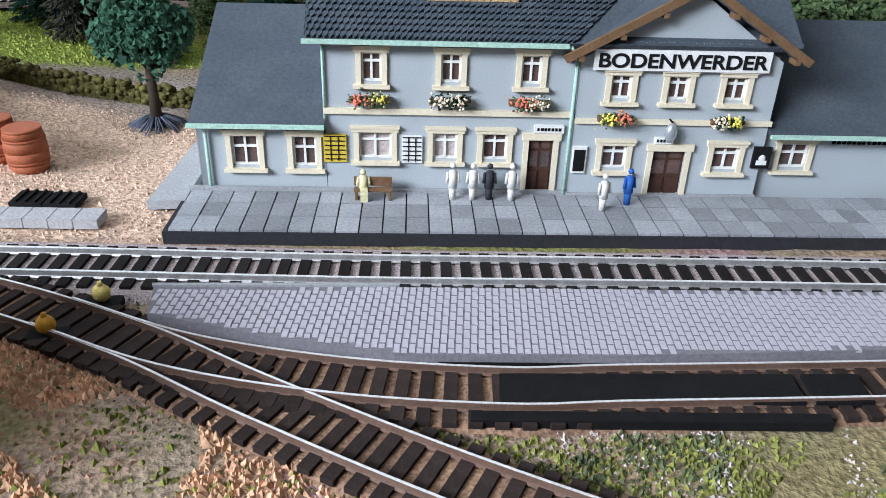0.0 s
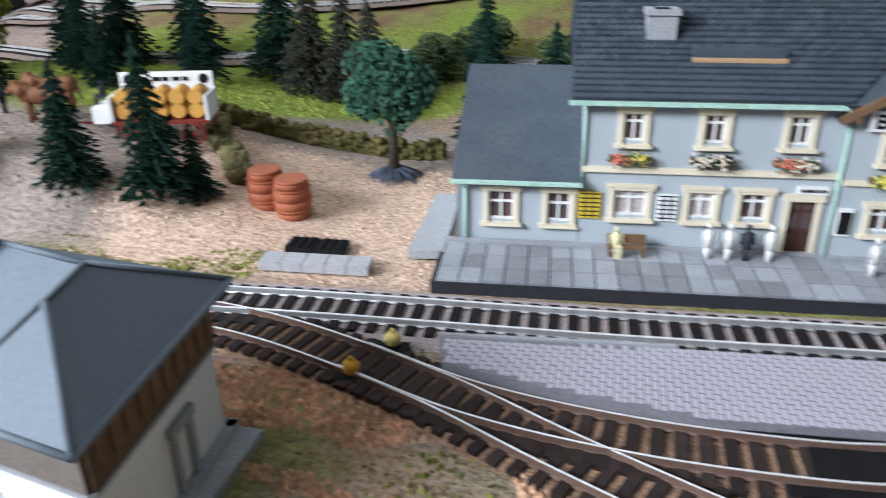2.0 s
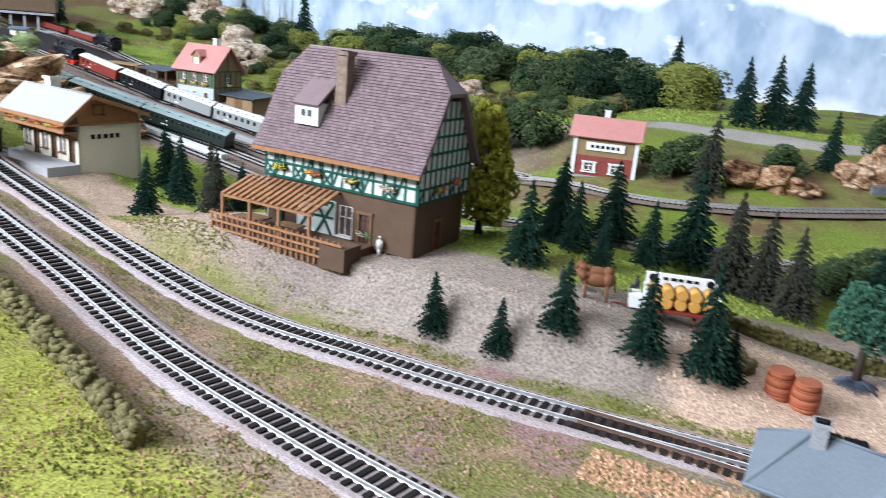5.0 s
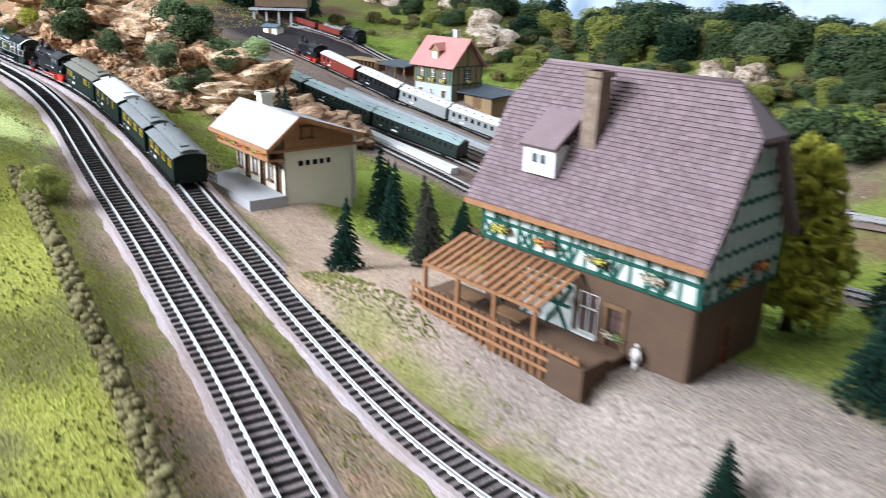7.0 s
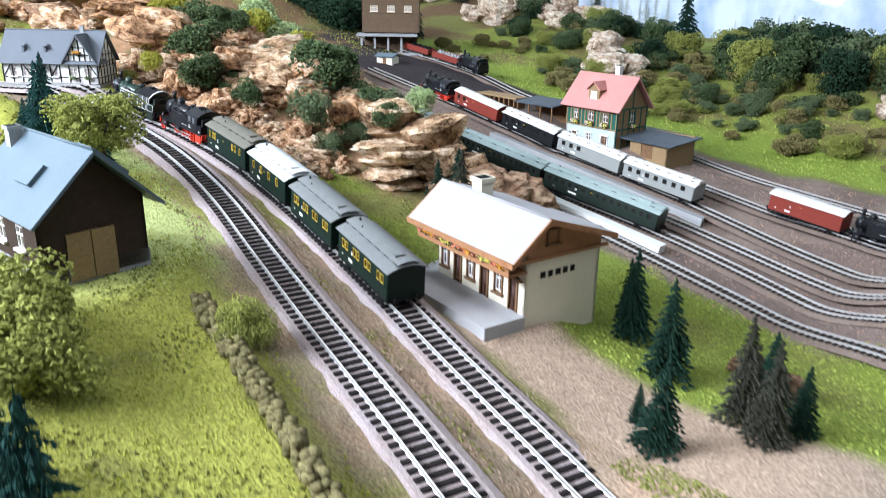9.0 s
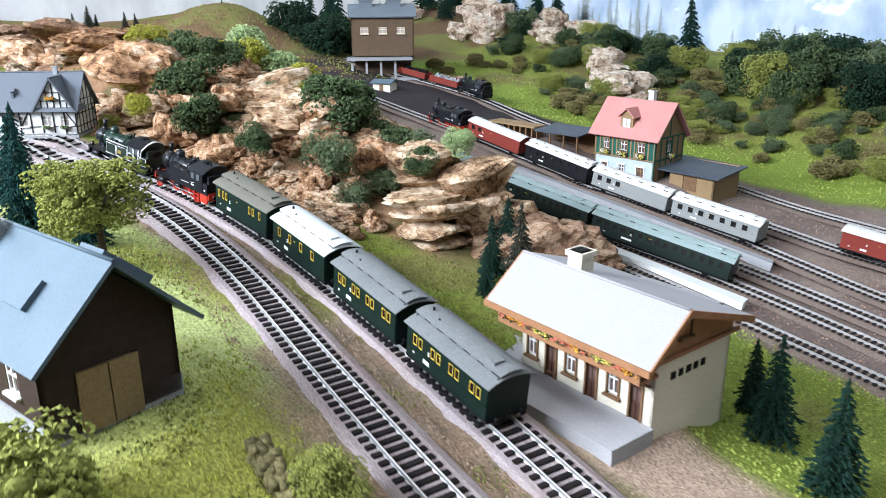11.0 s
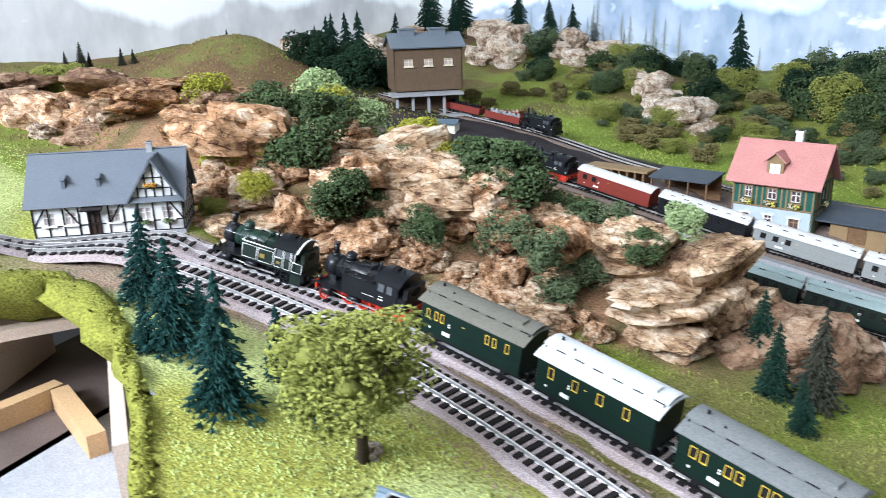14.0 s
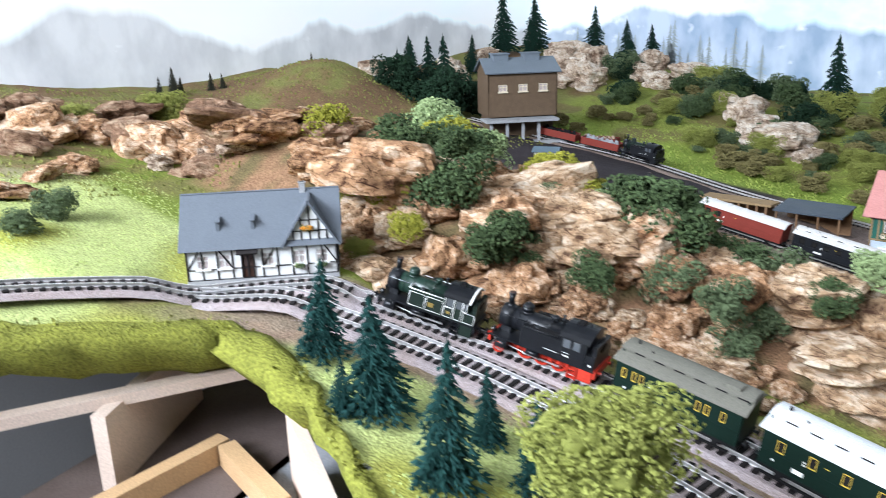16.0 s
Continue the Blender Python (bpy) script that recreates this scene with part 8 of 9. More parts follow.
def timber_house():
    fw = thing("timber_house", "black and white half-timbered house with grey slate roof", "house", pose(-1.640, 0.468, 0.010 + grade(-1.615, 0.525), 0, 0, 48) @ Matrix.Diagonal((0.93, 0.93, 0.66, 1)))
    L, d, zb, ze, zr = 0.126, 0.062, -0.014, 0.031, 0.088
    O = pose(0, 0, 0)
    wins = [(x, x + 0.0105, 0.004, 0.020) for x in (0.008, 0.026, 0.062, 0.0885, 0.108)]
    wall(fw, O, L, zb, ze, wins + [(0.045, 0.056, -0.010, 0.020)], PLASTER_WHITE, label="white panelled front wall")
    for q in wins:
        window(fw, O, *q, None, WHITE, CURTAIN)
    door(fw, O, 0.045, 0.056, -0.010, 0.020, TIMBER_BLACK, DOOR_BROWN, edge=0.001)
    rows = [(0, z, L, z) for z in (-0.010, 0.003, 0.0305)] + [(L * i / 10, -0.010, L * i / 10, ze) for i in range(11)] + [(L * i / 10, 0.003, L * (i + 1) / 10, 0.0305) for i in (0, 5)] + [(L * (i + 1) / 10, 0.003, L * i / 10, 0.0305) for i in (2, 9)]
    beams(fw, O, rows, TIMBER_BLACK, w=0.0013)
    part("porch", Shape().slab([(0.042, -0.010, 0.024), (0.060, -0.010, 0.024), (0.060, 0.0, 0.028), (0.042, 0.0, 0.028)], 0.0015), TIMBER_BLACK, fw)
    # front gable
    g0, g1, ga = 0.083, 0.126, 0.080
    wall(fw, pose(g0, -0.002, 0), g1 - g0, ze, ze + 0.001, [], PLASTER_WHITE, [((g1 - g0) / 2, ga)])
    gw = g1 - g0
    rows = [(gw * f / 2, ze + (ga - ze) * f, gw - gw * f / 2, ze + (ga - ze) * f) for f in (0.02, 0.28, 0.55)] + [(gw * u, ze, gw * u, ze + (ga - ze) * (1 - abs(2 * u - 1))) for u in (0.17, 0.33, 0.5, 0.67, 0.83)]
    beams(fw, pose(g0, -0.002, 0), rows, TIMBER_BLACK, w=0.0013)
    flowers(fw, pose(g0, -0.002, 0), gw * 0.45, 0.050, 0.011, 71, (BLOSSOM_ORANGE, BLOSSOM_ORANGE))
    for x in (0.094, 0.113):
        flowers(fw, O, x, 0.003, 0.009, 72 + int(x * 100), (LEAF_PALE, LEAF_GREY))
    for s in (0, 1):
        e = g0 - 0.004 if s == 0 else g1 + 0.004
        q = [(e, -0.007, ze - 0.004), (e, 0.03, ze - 0.004), ((g0 + g1) / 2, 0.03, ga + 0.003), ((g0 + g1) / 2, -0.007, ga + 0.003)]
        q = q if s else [q[1], q[0], q[3], q[2]]
        part("gable_roof", Shape().slab(q, 0.0018), SLATE_GREY, fw)
    for xa, y0, yy in ((L, 0, 1),):
        wall(fw, pose(L, 0, 0, 0, 0, 90), d, zb, ze, [], PLASTER_WHITE, [(d / 2, zr - 0.003)])
        beams(fw, pose(L, 0, 0, 0, 0, 90), [(0, z, d, z) for z in (-0.010, 0.002, 0.022, 0.0305)] + [(d * i / 6, -0.010, d * i / 6, ze + (zr - 0.003 - ze) * (1 - abs(2 * i / 6 - 1))) for i in range(7)] + [(d * 0.16, 0.043, d * 0.84, 0.043), (0, 0.008, d / 6, 0.03), (d, 0.008, d * 5 / 6, 0.03)], TIMBER_BLACK, w=0.0013)
    wall(fw, pose(0, d, 0, 0, 0, -90), d, zb, ze, [], PLASTER_WHITE, [(d / 2, zr - 0.003)])
    wall(fw, pose(L, d, 0, 0, 0, 180), L, zb, ze, [], PLASTER_WHITE)
    gable_roof(fw, -0.005, L + 0.005, -0.006, d / 2, d + 0.006, ze - 0.003, zr, SLATE_GREY, 0.002)
    for x in (0.026, 0.055):
        v = part("roof_vent", Shape().span((x, 0.006, 0.046), (x + 0.003, 0.012, 0.059)), SLATE_GREY, fw)
        part("cap", Shape().slab([(x - 0.0006, 0.004, 0.059), (x + 0.0036, 0.004, 0.059), (x + 0.0036, 0.0135, 0.064), (x - 0.0006, 0.0135, 0.064)], 0.0007), SLATE_GREY, v)
    chimney(fw, 0.099, 0.030, 0.005, 0.07, 0.096, CONCRETE)
    part("plinth", Shape().span((-0.001, -0.0012, -0.016), (L + 0.001, d + 0.001, -0.0105)), CONCRETE, fw)


SLATE_GREY = material("grey_slate", (0.125, 0.142, 0.165), 0.6, 0, (0.105, 0.12, 0.14), 50, 0.5, 900, 0.15, 0.08, island="island")
timber_house()


def yard_house():
    rh = thing("yard_house", "half-timbered yard house with red tiled roof and dormer", "house", pose(-1.312, 1.172, grade(-1.26, 1.21), 0, 0, -2.5))
    L, d, zb, zf, ze, zr = 0.106, 0.084, 0.030, 0.064, 0.097, 0.143
    O = pose(0.004, 0.006, 0)
    w = L - 0.008
    wall(rh, O, w, zb, zf, [(0.012, 0.024, zb, 0.056), (0.04, 0.052, 0.042, 0.056), (0.07, 0.084, zb, 0.056)], BLUE_PAINT, label="pale blue ground floor wall")
    door(rh, O, 0.012, 0.024, zb, 0.056, WHITE, WOOD_TAN, edge=0.0012)
    door(rh, O, 0.07, 0.084, zb, 0.056, WHITE, WOOD_TAN, edge=0.0012)
    window(rh, O, 0.04, 0.052, 0.042, 0.056, WHITE, WHITE, edge=0.001)
    up = [(0.014, 0.025, 0.074, 0.090), (0.042, 0.055, 0.074, 0.090), (0.070, 0.083, 0.074, 0.090)]
    wall(rh, O, w, zf, ze + 0.004, up, TIMBER_GREEN, label="dark green timber upper wall")
    for i, q in enumerate(up):
        window(rh, O, *q, WOOD_TAN, WHITE, edge=0.001)
        flowers(rh, O, (q[0] + q[1]) / 2, 0.071, 0.014, 81 + i, (BLOSSOM_WHITE, BLOSSOM_YELLOW))
    beams(rh, O, [(0, 0.0655, w, 0.0655), (0, 0.093, w, 0.093)] + [(x, zf, x, ze) for x in (0.001, 0.009, 0.03, 0.037, 0.06, 0.066, 0.088, w - 0.001)], WOOD_TAN, w=0.002)
    R = pose(L - 0.004, 0.006, 0, 0, 0, 90)
    dp = d - 0.012
    wall(rh, R, dp, zb, ze, [(0.028, 0.042, 0.074, 0.090)], WOOD_TAN, [(dp / 2, zr - 0.004)], label="brown boarded gable")
    window(rh, R, 0.028, 0.042, 0.074, 0.090, TIMBER_GREEN, WHITE, edge=0.001)
    beams(rh, R, [(0, 0.066, dp, 0.066), (0, 0.096, dp, 0.096), (dp / 2, 0.096, dp / 2, zr - 0.006)] + [(dp * i / 5, zb, dp * i / 5, 0.096) for i in range(6)], TIMBER_GREEN, w=0.002)
    flowers(rh, R, 0.035, 0.071, 0.014, 85, (BLOSSOM_WHITE, BLOSSOM_YELLOW))
    wall(rh, pose(0.004, d - 0.006, 0, 0, 0, -90), dp, zb, ze, [], WOOD_TAN, [(dp / 2, zr - 0.004)])
    wall(rh, pose(L - 0.004, d - 0.006, 0, 0, 0, 180), w, zb, ze, [], WOOD_TAN)
    gable_roof(rh, -0.004, L + 0.004, -0.002, d / 2, d + 0.002, ze - 0.003, zr, RED_TILE, 0.0022)
    dm = part("dormer", Shape().span((0.042, 0.010, 0.1), (0.062, 0.034, 0.122)).prism([(0.042, 0.122), (0.062, 0.122), (0.052, 0.131)], 0.010, 0.034), WOOD_TAN, rh)
    part("dormer_roof", Shape().slab([(0.039, 0.006, 0.1205), (0.052, 0.006, 0.1325), (0.052, 0.036, 0.1325), (0.039, 0.036, 0.1205)][::-1], 0.0015).slab([(0.052, 0.006, 0.1325), (0.065, 0.006, 0.1205), (0.065, 0.036, 0.1205), (0.052, 0.036, 0.1325)][::-1], 0.0015), RED_TILE, dm)
    part("dormer_window", Shape().span((0.046, 0.0092, 0.107), (0.0515, 0.0102, 0.119)).span((0.0525, 0.0092, 0.107), (0.058, 0.0102, 0.119)), WHITE, dm)
    chimney(rh, 0.066, 0.048, 0.008, 0.135, 0.156, PLASTER_WHITE)
    sh = thing("goods_shed", "low wooden goods shed with flat black roof", "shed", pose(-1.222, 1.188, grade(-1.18, 1.21), 0, 0, -2))
    wall(sh, pose(0.03, 0.0, 0), 0.065, 0.014, 0.056, [(0.02, 0.04, 0.032, 0.052)], WOOD_TAN)
    part("shed_door", Shape().span((0.0505, 0.0005, 0.032), (0.0695, 0.0018, 0.052)), TIMBER, sh)
    wall(sh, pose(0.095, 0.0, 0, 0, 0, 90), 0.07, 0.014, 0.056, [], WOOD_TAN)
    wall(sh, pose(0.095, 0.07, 0, 0, 0, 180), 0.1, 0.014, 0.062, [], WOOD_TAN)
    part("roof", Shape().slab([(-0.006, -0.006, 0.0575), (0.103, -0.006, 0.0555), (0.103, 0.077, 0.0605), (-0.006, 0.077, 0.0635)], 0.002), SLATE_FLAT, sh, "flat dark felt roof")
    st = thing("open_shelter", "open wooden shelter with flat dark roof", "shelter", pose(-1.425, 1.185, grade(-1.39, 1.20), 0, 0, -2))
    part("roof", Shape().slab([(0, 0, 0.064), (0.085, 0, 0.064), (0.085, 0.055, 0.069), (0, 0.055, 0.069)], 0.002), SLATE_FLAT, st)
    for x in (0.004, 0.03, 0.056, 0.081):
        part("post", Shape().span((x - 0.001, 0.002, 0.03), (x + 0.001, 0.004, 0.063)), TIMBER, st)
    part("back_wall", Shape().span((0.002, 0.05, 0.03), (0.083, 0.052, 0.066)), TIMBER, st)
    ramp = thing("loading_ramp", "timber loading ramp beside the yard", "ramp", pose(-1.53, 1.20, 0.036 + grade(-1.49, 1.21), 0, 0, -4))
    part("deck", Shape().span((0, 0, 0.014), (0.10, 0.03, 0.017)), WOOD_TAN, ramp)
    for i in range(8):
        part("trestle", Shape().span((0.004 + 0.0125 * i, 0.002, -0.004), (0.007 + 0.0125 * i, 0.028, 0.014)), TIMBER, ramp)


yard_house()


def coal_tower():
    tw = thing("coaling_tower", "brown coaling tower with grey roof on a pale base", "tower", pose(-1.940, 1.335, 0.034 + grade(-1.94, 1.33), 0, 0, 50) @ Matrix.Scale(1.15, 4))
    part("base", Shape().span((-0.062, -0.062, -0.005), (0.075, 0.04, 0.004)), CONCRETE, tw)
    for x in (-0.055, -0.03, -0.005, 0.02):
        part("pillar", Shape().span((x - 0.002, -0.057, 0.004), (x + 0.002, -0.053, 0.034)), CONCRETE, tw)
    part("canopy", Shape().span((-0.064, -0.064, 0.034), (0.05, -0.02, 0.038)), CONCRETE, tw, "pale concrete canopy")
    part("lower_wall", Shape().span((-0.05, -0.03, 0.004), (0.05, 0.04, 0.04)), BAND_BROWN, tw)
    w0 = pose(-0.055, -0.036, 0)
    ws = [(0.016 + 0.032 * i, 0.03 + 0.032 * i, 0.078, 0.089) for i in range(3)]
    wall(tw, w0, 0.11, 0.04, 0.108, ws, BAND_BROWN, label="brown boarded tower wall")
    for q in ws:
        window(tw, w0, *q, None, CREAM, CURTAIN)
    wall(tw, pose(0.055, -0.036, 0, 0, 0, 90), 0.08, 0.04, 0.108, [(0.03, 0.05, 0.078, 0.089)], BAND_BROWN, [(0.04, 0.124)])
    wall(tw, pose(-0.055, 0.044, 0, 0, 0, -90), 0.08, 0.04, 0.108, [], BAND_BROWN, [(0.04, 0.124)])
    wall(tw, pose(0.055, 0.044, 0, 0, 0, 180), 0.11, 0.04, 0.108, [], BAND_BROWN)
    gable_roof(tw, -0.060, 0.060, -0.042, 0.004, 0.05, 0.107, 0.128, GREY_ROOF, 0.002)
    for x in (-0.028, 0.022):
        v = part("roof_vent", Shape().span((x - 0.012, -0.008, 0.122), (x + 0.012, 0.016, 0.133)), GREY_ROOF, tw)
        part("cap", Shape().span((x - 0.014, -0.010, 0.133), (x + 0.014, 0.018, 0.135)), GREY_ROOF, v)
    ht = thing("yard_hut", "small cream hut with pale blue roof", "hut", pose(-1.785, 1.20, 0.034 + grade(-1.785, 1.20), 0, 0, 20))
    part("wall", Shape().span((-0.018, -0.013, 0.0), (0.018, 0.013, 0.018)), CREAM_WALL, ht)
    gable_roof(ht, -0.022, 0.022, -0.017, 0.0, 0.017, 0.017, 0.023, ROOF_BLUE, 0.0015)
    part("door", Shape().span((-0.004, -0.0135, 0.001), (0.004, -0.0128, 0.014)), TIMBER, ht)


coal_tower()


def keepers_hut():
    rh = thing("keepers_house", "small red brick house with red roof and white windows", "house", pose(-0.450, 1.0, 0.048, 0, 0, 10) @ Matrix.Diagonal((1.22, 1.0, 0.93, 1)))
    holes = [(0.012, 0.026, 0.010, 0.024), (0.040, 0.054, 0.010, 0.024)]
    wall(rh, pose(0, 0, 0), 0.066, 0.0, 0.032, holes, RED_BRICK)
    wall(rh, pose(0, 0, 0), 0.066, 0.032, 0.060, [], WOOD_TAN)
    for h in holes:
        window(rh, pose(0, 0, 0), *h, WHITE, WHITE, edge=0.002)
    wall(rh, pose(0.066, 0.0, 0, 0, 0, 90), 0.05, 0.0, 0.06, [], RED_BRICK, [(0.025, 0.08)])
    wall(rh, pose(0.0, 0.05, 0, 0, 0, -90), 0.05, 0.0, 0.06, [], RED_BRICK, [(0.025, 0.08)])
    sg = part("name_board", Shape().span((0.014, -0.002, 0.040), (0.054, -0.0005, 0.051)), WHITE, rh)
    bars(sg, None, 0.018, 0.050, 0.0435, 0.004, 6, BLACK_MATT, 3, y=-0.002)
    for x in (0.0, 0.064):
        part("quoin", Shape().span((x, -0.0015, 0.0), (x + 0.004, 0.0, 0.058)), PLASTER_WHITE, rh)
    part("plinth", Shape().span((-0.002, -0.002, -0.006), (0.068, 0.052, 0.004)), CONCRETE, rh)
    gable_roof(rh, -0.005, 0.071, -0.007, 0.025, 0.057, 0.058, 0.084, RED_TILE, 0.002)
    chimney(rh, 0.03, 0.028, 0.006, 0.078, 0.094, PLASTER_WHITE)


keepers_hut()


# ---- yard trains ----
def stand(line, x, length, scale=0.85, flip=False):
    """Pose on a yard line with one end at x."""
    pts = curve([(a, b, ground_level(a, b) + 0.0025 * smooth(-0.4, -0.66, a)) for a, b in line], 0.005)
    q0 = min(pts, key=lambda r: abs(r[0].x - x))[0]
    q1 = min(pts, key=lambda r: abs(r[0].x - (x + length)))[0]
    a = math.degrees(math.atan2(q1.y - q0.y, q1.x - q0.x))
    tilt = -math.degrees(math.atan2(q1.z - q0.z, math.hypot(q1.x - q0.x, q1.y - q0.y)))
    if flip:
        return pose(*q1, 0, -tilt, a + 180) @ Matrix.Scale(scale, 4)
    return pose(*q0, 0, tilt, a) @ Matrix.Scale(scale, 4)


GREEN_LINE, WHITE_LINE, GOODS_LINE, DEPOT_LINE = YARD[0][1], YARD[2][1], YARD[3][1], YARD[4][1]
WL = [(0.008 + 0.0118 * i, 0.0145 + 0.0118 * i, 0.0225, 0.030) for i in range(15)]
WS = [(0.010 + 0.0165 * i, 0.0175 + 0.0165 * i, 0.0225, 0.030) for i in range(7)]
green = carriage(stand(GREEN_LINE, -1.166, 0.162), "long dark green carriage with green-grey roof", ROOF_GREENISH, LOCO_GREEN_DARK, 0.19, wins=WL, frames=LOCO_GREEN_DARK, group="green yard carriages")
for x in (-1.332, -1.498, -1.664):
    copy_thing(green, stand(GREEN_LINE, x, 0.162, 1.0))
BODY_GREY = material("pale_grey_body", (0.26, 0.27, 0.26), 0.6, 0, (0.22, 0.23, 0.22), 60, 0.4)
RED_BODY = material("brown_red_body", (0.2, 0.035, 0.025), 0.6, 0, (0.15, 0.03, 0.02), 80, 0.4)
ROOF_CHALK = material("chalk_white_roof", (0.60, 0.59, 0.57), 0.6, 0, (0.62, 0.61, 0.58), 60, 0.4)
carriage(stand(WHITE_LINE, -1.136, 0.114), "pale grey carriage with white clerestory roof", ROOF_CHALK, BODY_GREY, 0.132, wins=WS, frames=BLACK, group="white roofed carriages")
carriage(stand(WHITE_LINE, -1.256, 0.114), "grey and black carriage with white clerestory roof", ROOF_CHALK, BODY_GREY, 0.132, wins=WS[:3], frames=BLACK, group="white roofed carriages")
carriage(stand(WHITE_LINE, -1.376, 0.114), "black carriage with white clerestory roof", ROOF_CHALK, BLACK, 0.132, wins=WS, frames=BLACK_MATT, group="white roofed carriages")
carriage(stand(WHITE_LINE, -1.491, 0.11), "dark red van with white roof", ROOF_CHALK, RED_BODY, 0.127, wins=WS[:2], frames=BLACK_MATT, clerestory=False, group="white roofed carriages")
tank_loco(stand(WHITE_LINE, -1.588, 0.09, 0.95), BLACK, BLACK, RED_FRAME, "black tank locomotive at the head of white-roofed cars", False)
carriage(stand(GOODS_LINE, -0.955, 0.095), "red goods van with white roof", ROOF_CHALK, RED_BODY, 0.11, wins=(), clerestory=False, group="goods vans")
tank_loco(stand(GOODS_LINE, -0.852, 0.09, 0.9), BLACK, BLACK, BLACK, "black tank locomotive behind a red van", False)
tank_loco(stand(DEPOT_LINE, -1.74, 0.08, 0.9), LOCO_GREEN_DARK, BLACK, BLACK, "dark green tank locomotive at the coaling yard", False)


def open_wagon(m, mat, load, label):
    w = thing("open_wagon", label, "wagon", m, "open wagons")
    for y in (-0.014, 0.014):
        part("side", Shape().span((0.0, y - 0.0006, 0.011), (0.075, y + 0.0006, 0.024)), mat, w)
        for x in (0.012, 0.063):
            wheel(w, x, y * 0.62, 0.0097, 0.0055, BLACK_MATT, 8)
    for x in (0.0, 0.075):
        part("end", Shape().span((x - 0.0006, -0.014, 0.011), (x + 0.0006, 0.014, 0.024)), mat, w)
    part("floor", Shape().span((0, -0.014, 0.0095), (0.075, 0.014, 0.0115)), BLACK_MATT, w)
    sh = Shape()
    rnd = random.Random(3)
    for i in range(60):
        sh.ball((rnd.uniform(0.004, 0.071), rnd.uniform(-0.011, 0.011), rnd.uniform(0.019, 0.025)), rnd.uniform(0.002, 0.004), 5, 3)
    part("load", sh, load, w)


open_wagon(stand(DEPOT_LINE, -1.81, 0.066, 0.9), RED_BODY, CONCRETE, "red open wagon with pale load")
open_wagon(stand(DEPOT_LINE, -1.885, 0.066, 0.9), RED_BODY, BLACK_MATT, "red open wagon with coal")
open_wagon(pose(-1.84, 1.40, 0.044 + grade(-1.81, 1.40), 0, 0, 6) @ Matrix.Scale(0.9, 4), RED_BODY, CHALK, "brown open wagon with pale stone load")
solid("yard_platform", Shape().slab([(x, y, 0.009 + grade(x, y)) for x, y in ((-1.36, 0.905), (-0.968, 0.922), (-0.972, 0.942), (-1.36, 0.925))], 0.010), PLASTER_WHITE, "long pale platform beside the green carriages", "platform")
solid("yard_platform", Shape().slab([(x, y, 0.021 + grade(x, y)) for x, y in ((-1.36, 1.059), (-0.995, 1.06), (-1.0, 1.076), (-1.36, 1.075))], 0.010), CONCRETE, "grey platform between the yard trains", "platform")

# ---- small things ----
RUST_BARREL = material("terracotta_barrel", (0.36, 0.11, 0.055), 0.6, 0, (0.28, 0.085, 0.045), 80, 0.5)


def barrel(x, y, rz):
    z = ground_z(x, y)
    b = thing("barrel", "rust-red barrel standing on sandy ground", "barrel", pose(x, y, z - 0.001, 0, 0, rz), "barrels")
    prof = [(0.0078, 0.0), (0.0088, 0.004), (0.0094, 0.010), (0.0088, 0.016), (0.0078, 0.0205)]
    sh = Shape()
    for (r0, z0), (r1, z1) in zip(prof, prof[1:]):
        sh.cyl((0, 0, z0), (0, 0, z1), r0, r1, 18)
    part("body", sh, RUST_BARREL, b)
    for r, h in ((0.0091, 0.0045), (0.0091, 0.0150), (0.0082, 0.0192)):
        part("hoop", Shape().cyl((0, 0, h), (0, 0, h + 0.0011), r, r, 18), RUST_BARREL, b)


barrel(-0.1445, 0.545, 0)
barrel(-0.161, 0.551, 40)
for i in range(5):
    x = -0.134 + 0.0098 * i
    solid("kerb_slab", Shape().box((x, 0.4945 + 0.0006 * i, 0.002), (0.0094, 0.011, 0.004), 4), PAVING, "pale concrete kerb slab beside the track", "kerb slab", group="kerb slabs")
for x in (-0.128, -0.1135):
    sh = Shape().box((x, 0.514, 0.0012), (0.0135, 0.0125, 0.0024), 3)
    for k in (-1, 0, 1):
        sh.box((x + 0.004 * k, 0.514, 0.0028), (0.001, 0.0122, 0.001), 3)
    solid("boarded_cover", sh, BLACK_MATT, "black boarded pit cover on the sand", "cover", group="pit covers")


def lantern(x, y, mat, label):
    ln = thing("switch_lantern", label, "lantern", pose(x, y, 0.0), "switch lanterns")
    part("base", Shape().box((0, 0, 0.001), (0.012, 0.006, 0.003), 10), BLACK_MATT, ln)
    part("body", Shape().ball((0, 0, 0.0055), (0.0032, 0.0028, 0.0032), 10, 6).cyl((0, 0, 0.008), (0, 0, 0.0098), 0.0012, 0.0006, 8), mat, ln)


lantern(-0.0632, 0.437, material("cream_yellow", (0.75, 0.6, 0.2), 0.5), "yellow switch lantern beside the turnout")
lantern(-0.072, 0.4175, material("amber", (0.6, 0.3, 0.04), 0.5), "amber switch lantern beside the turnout")

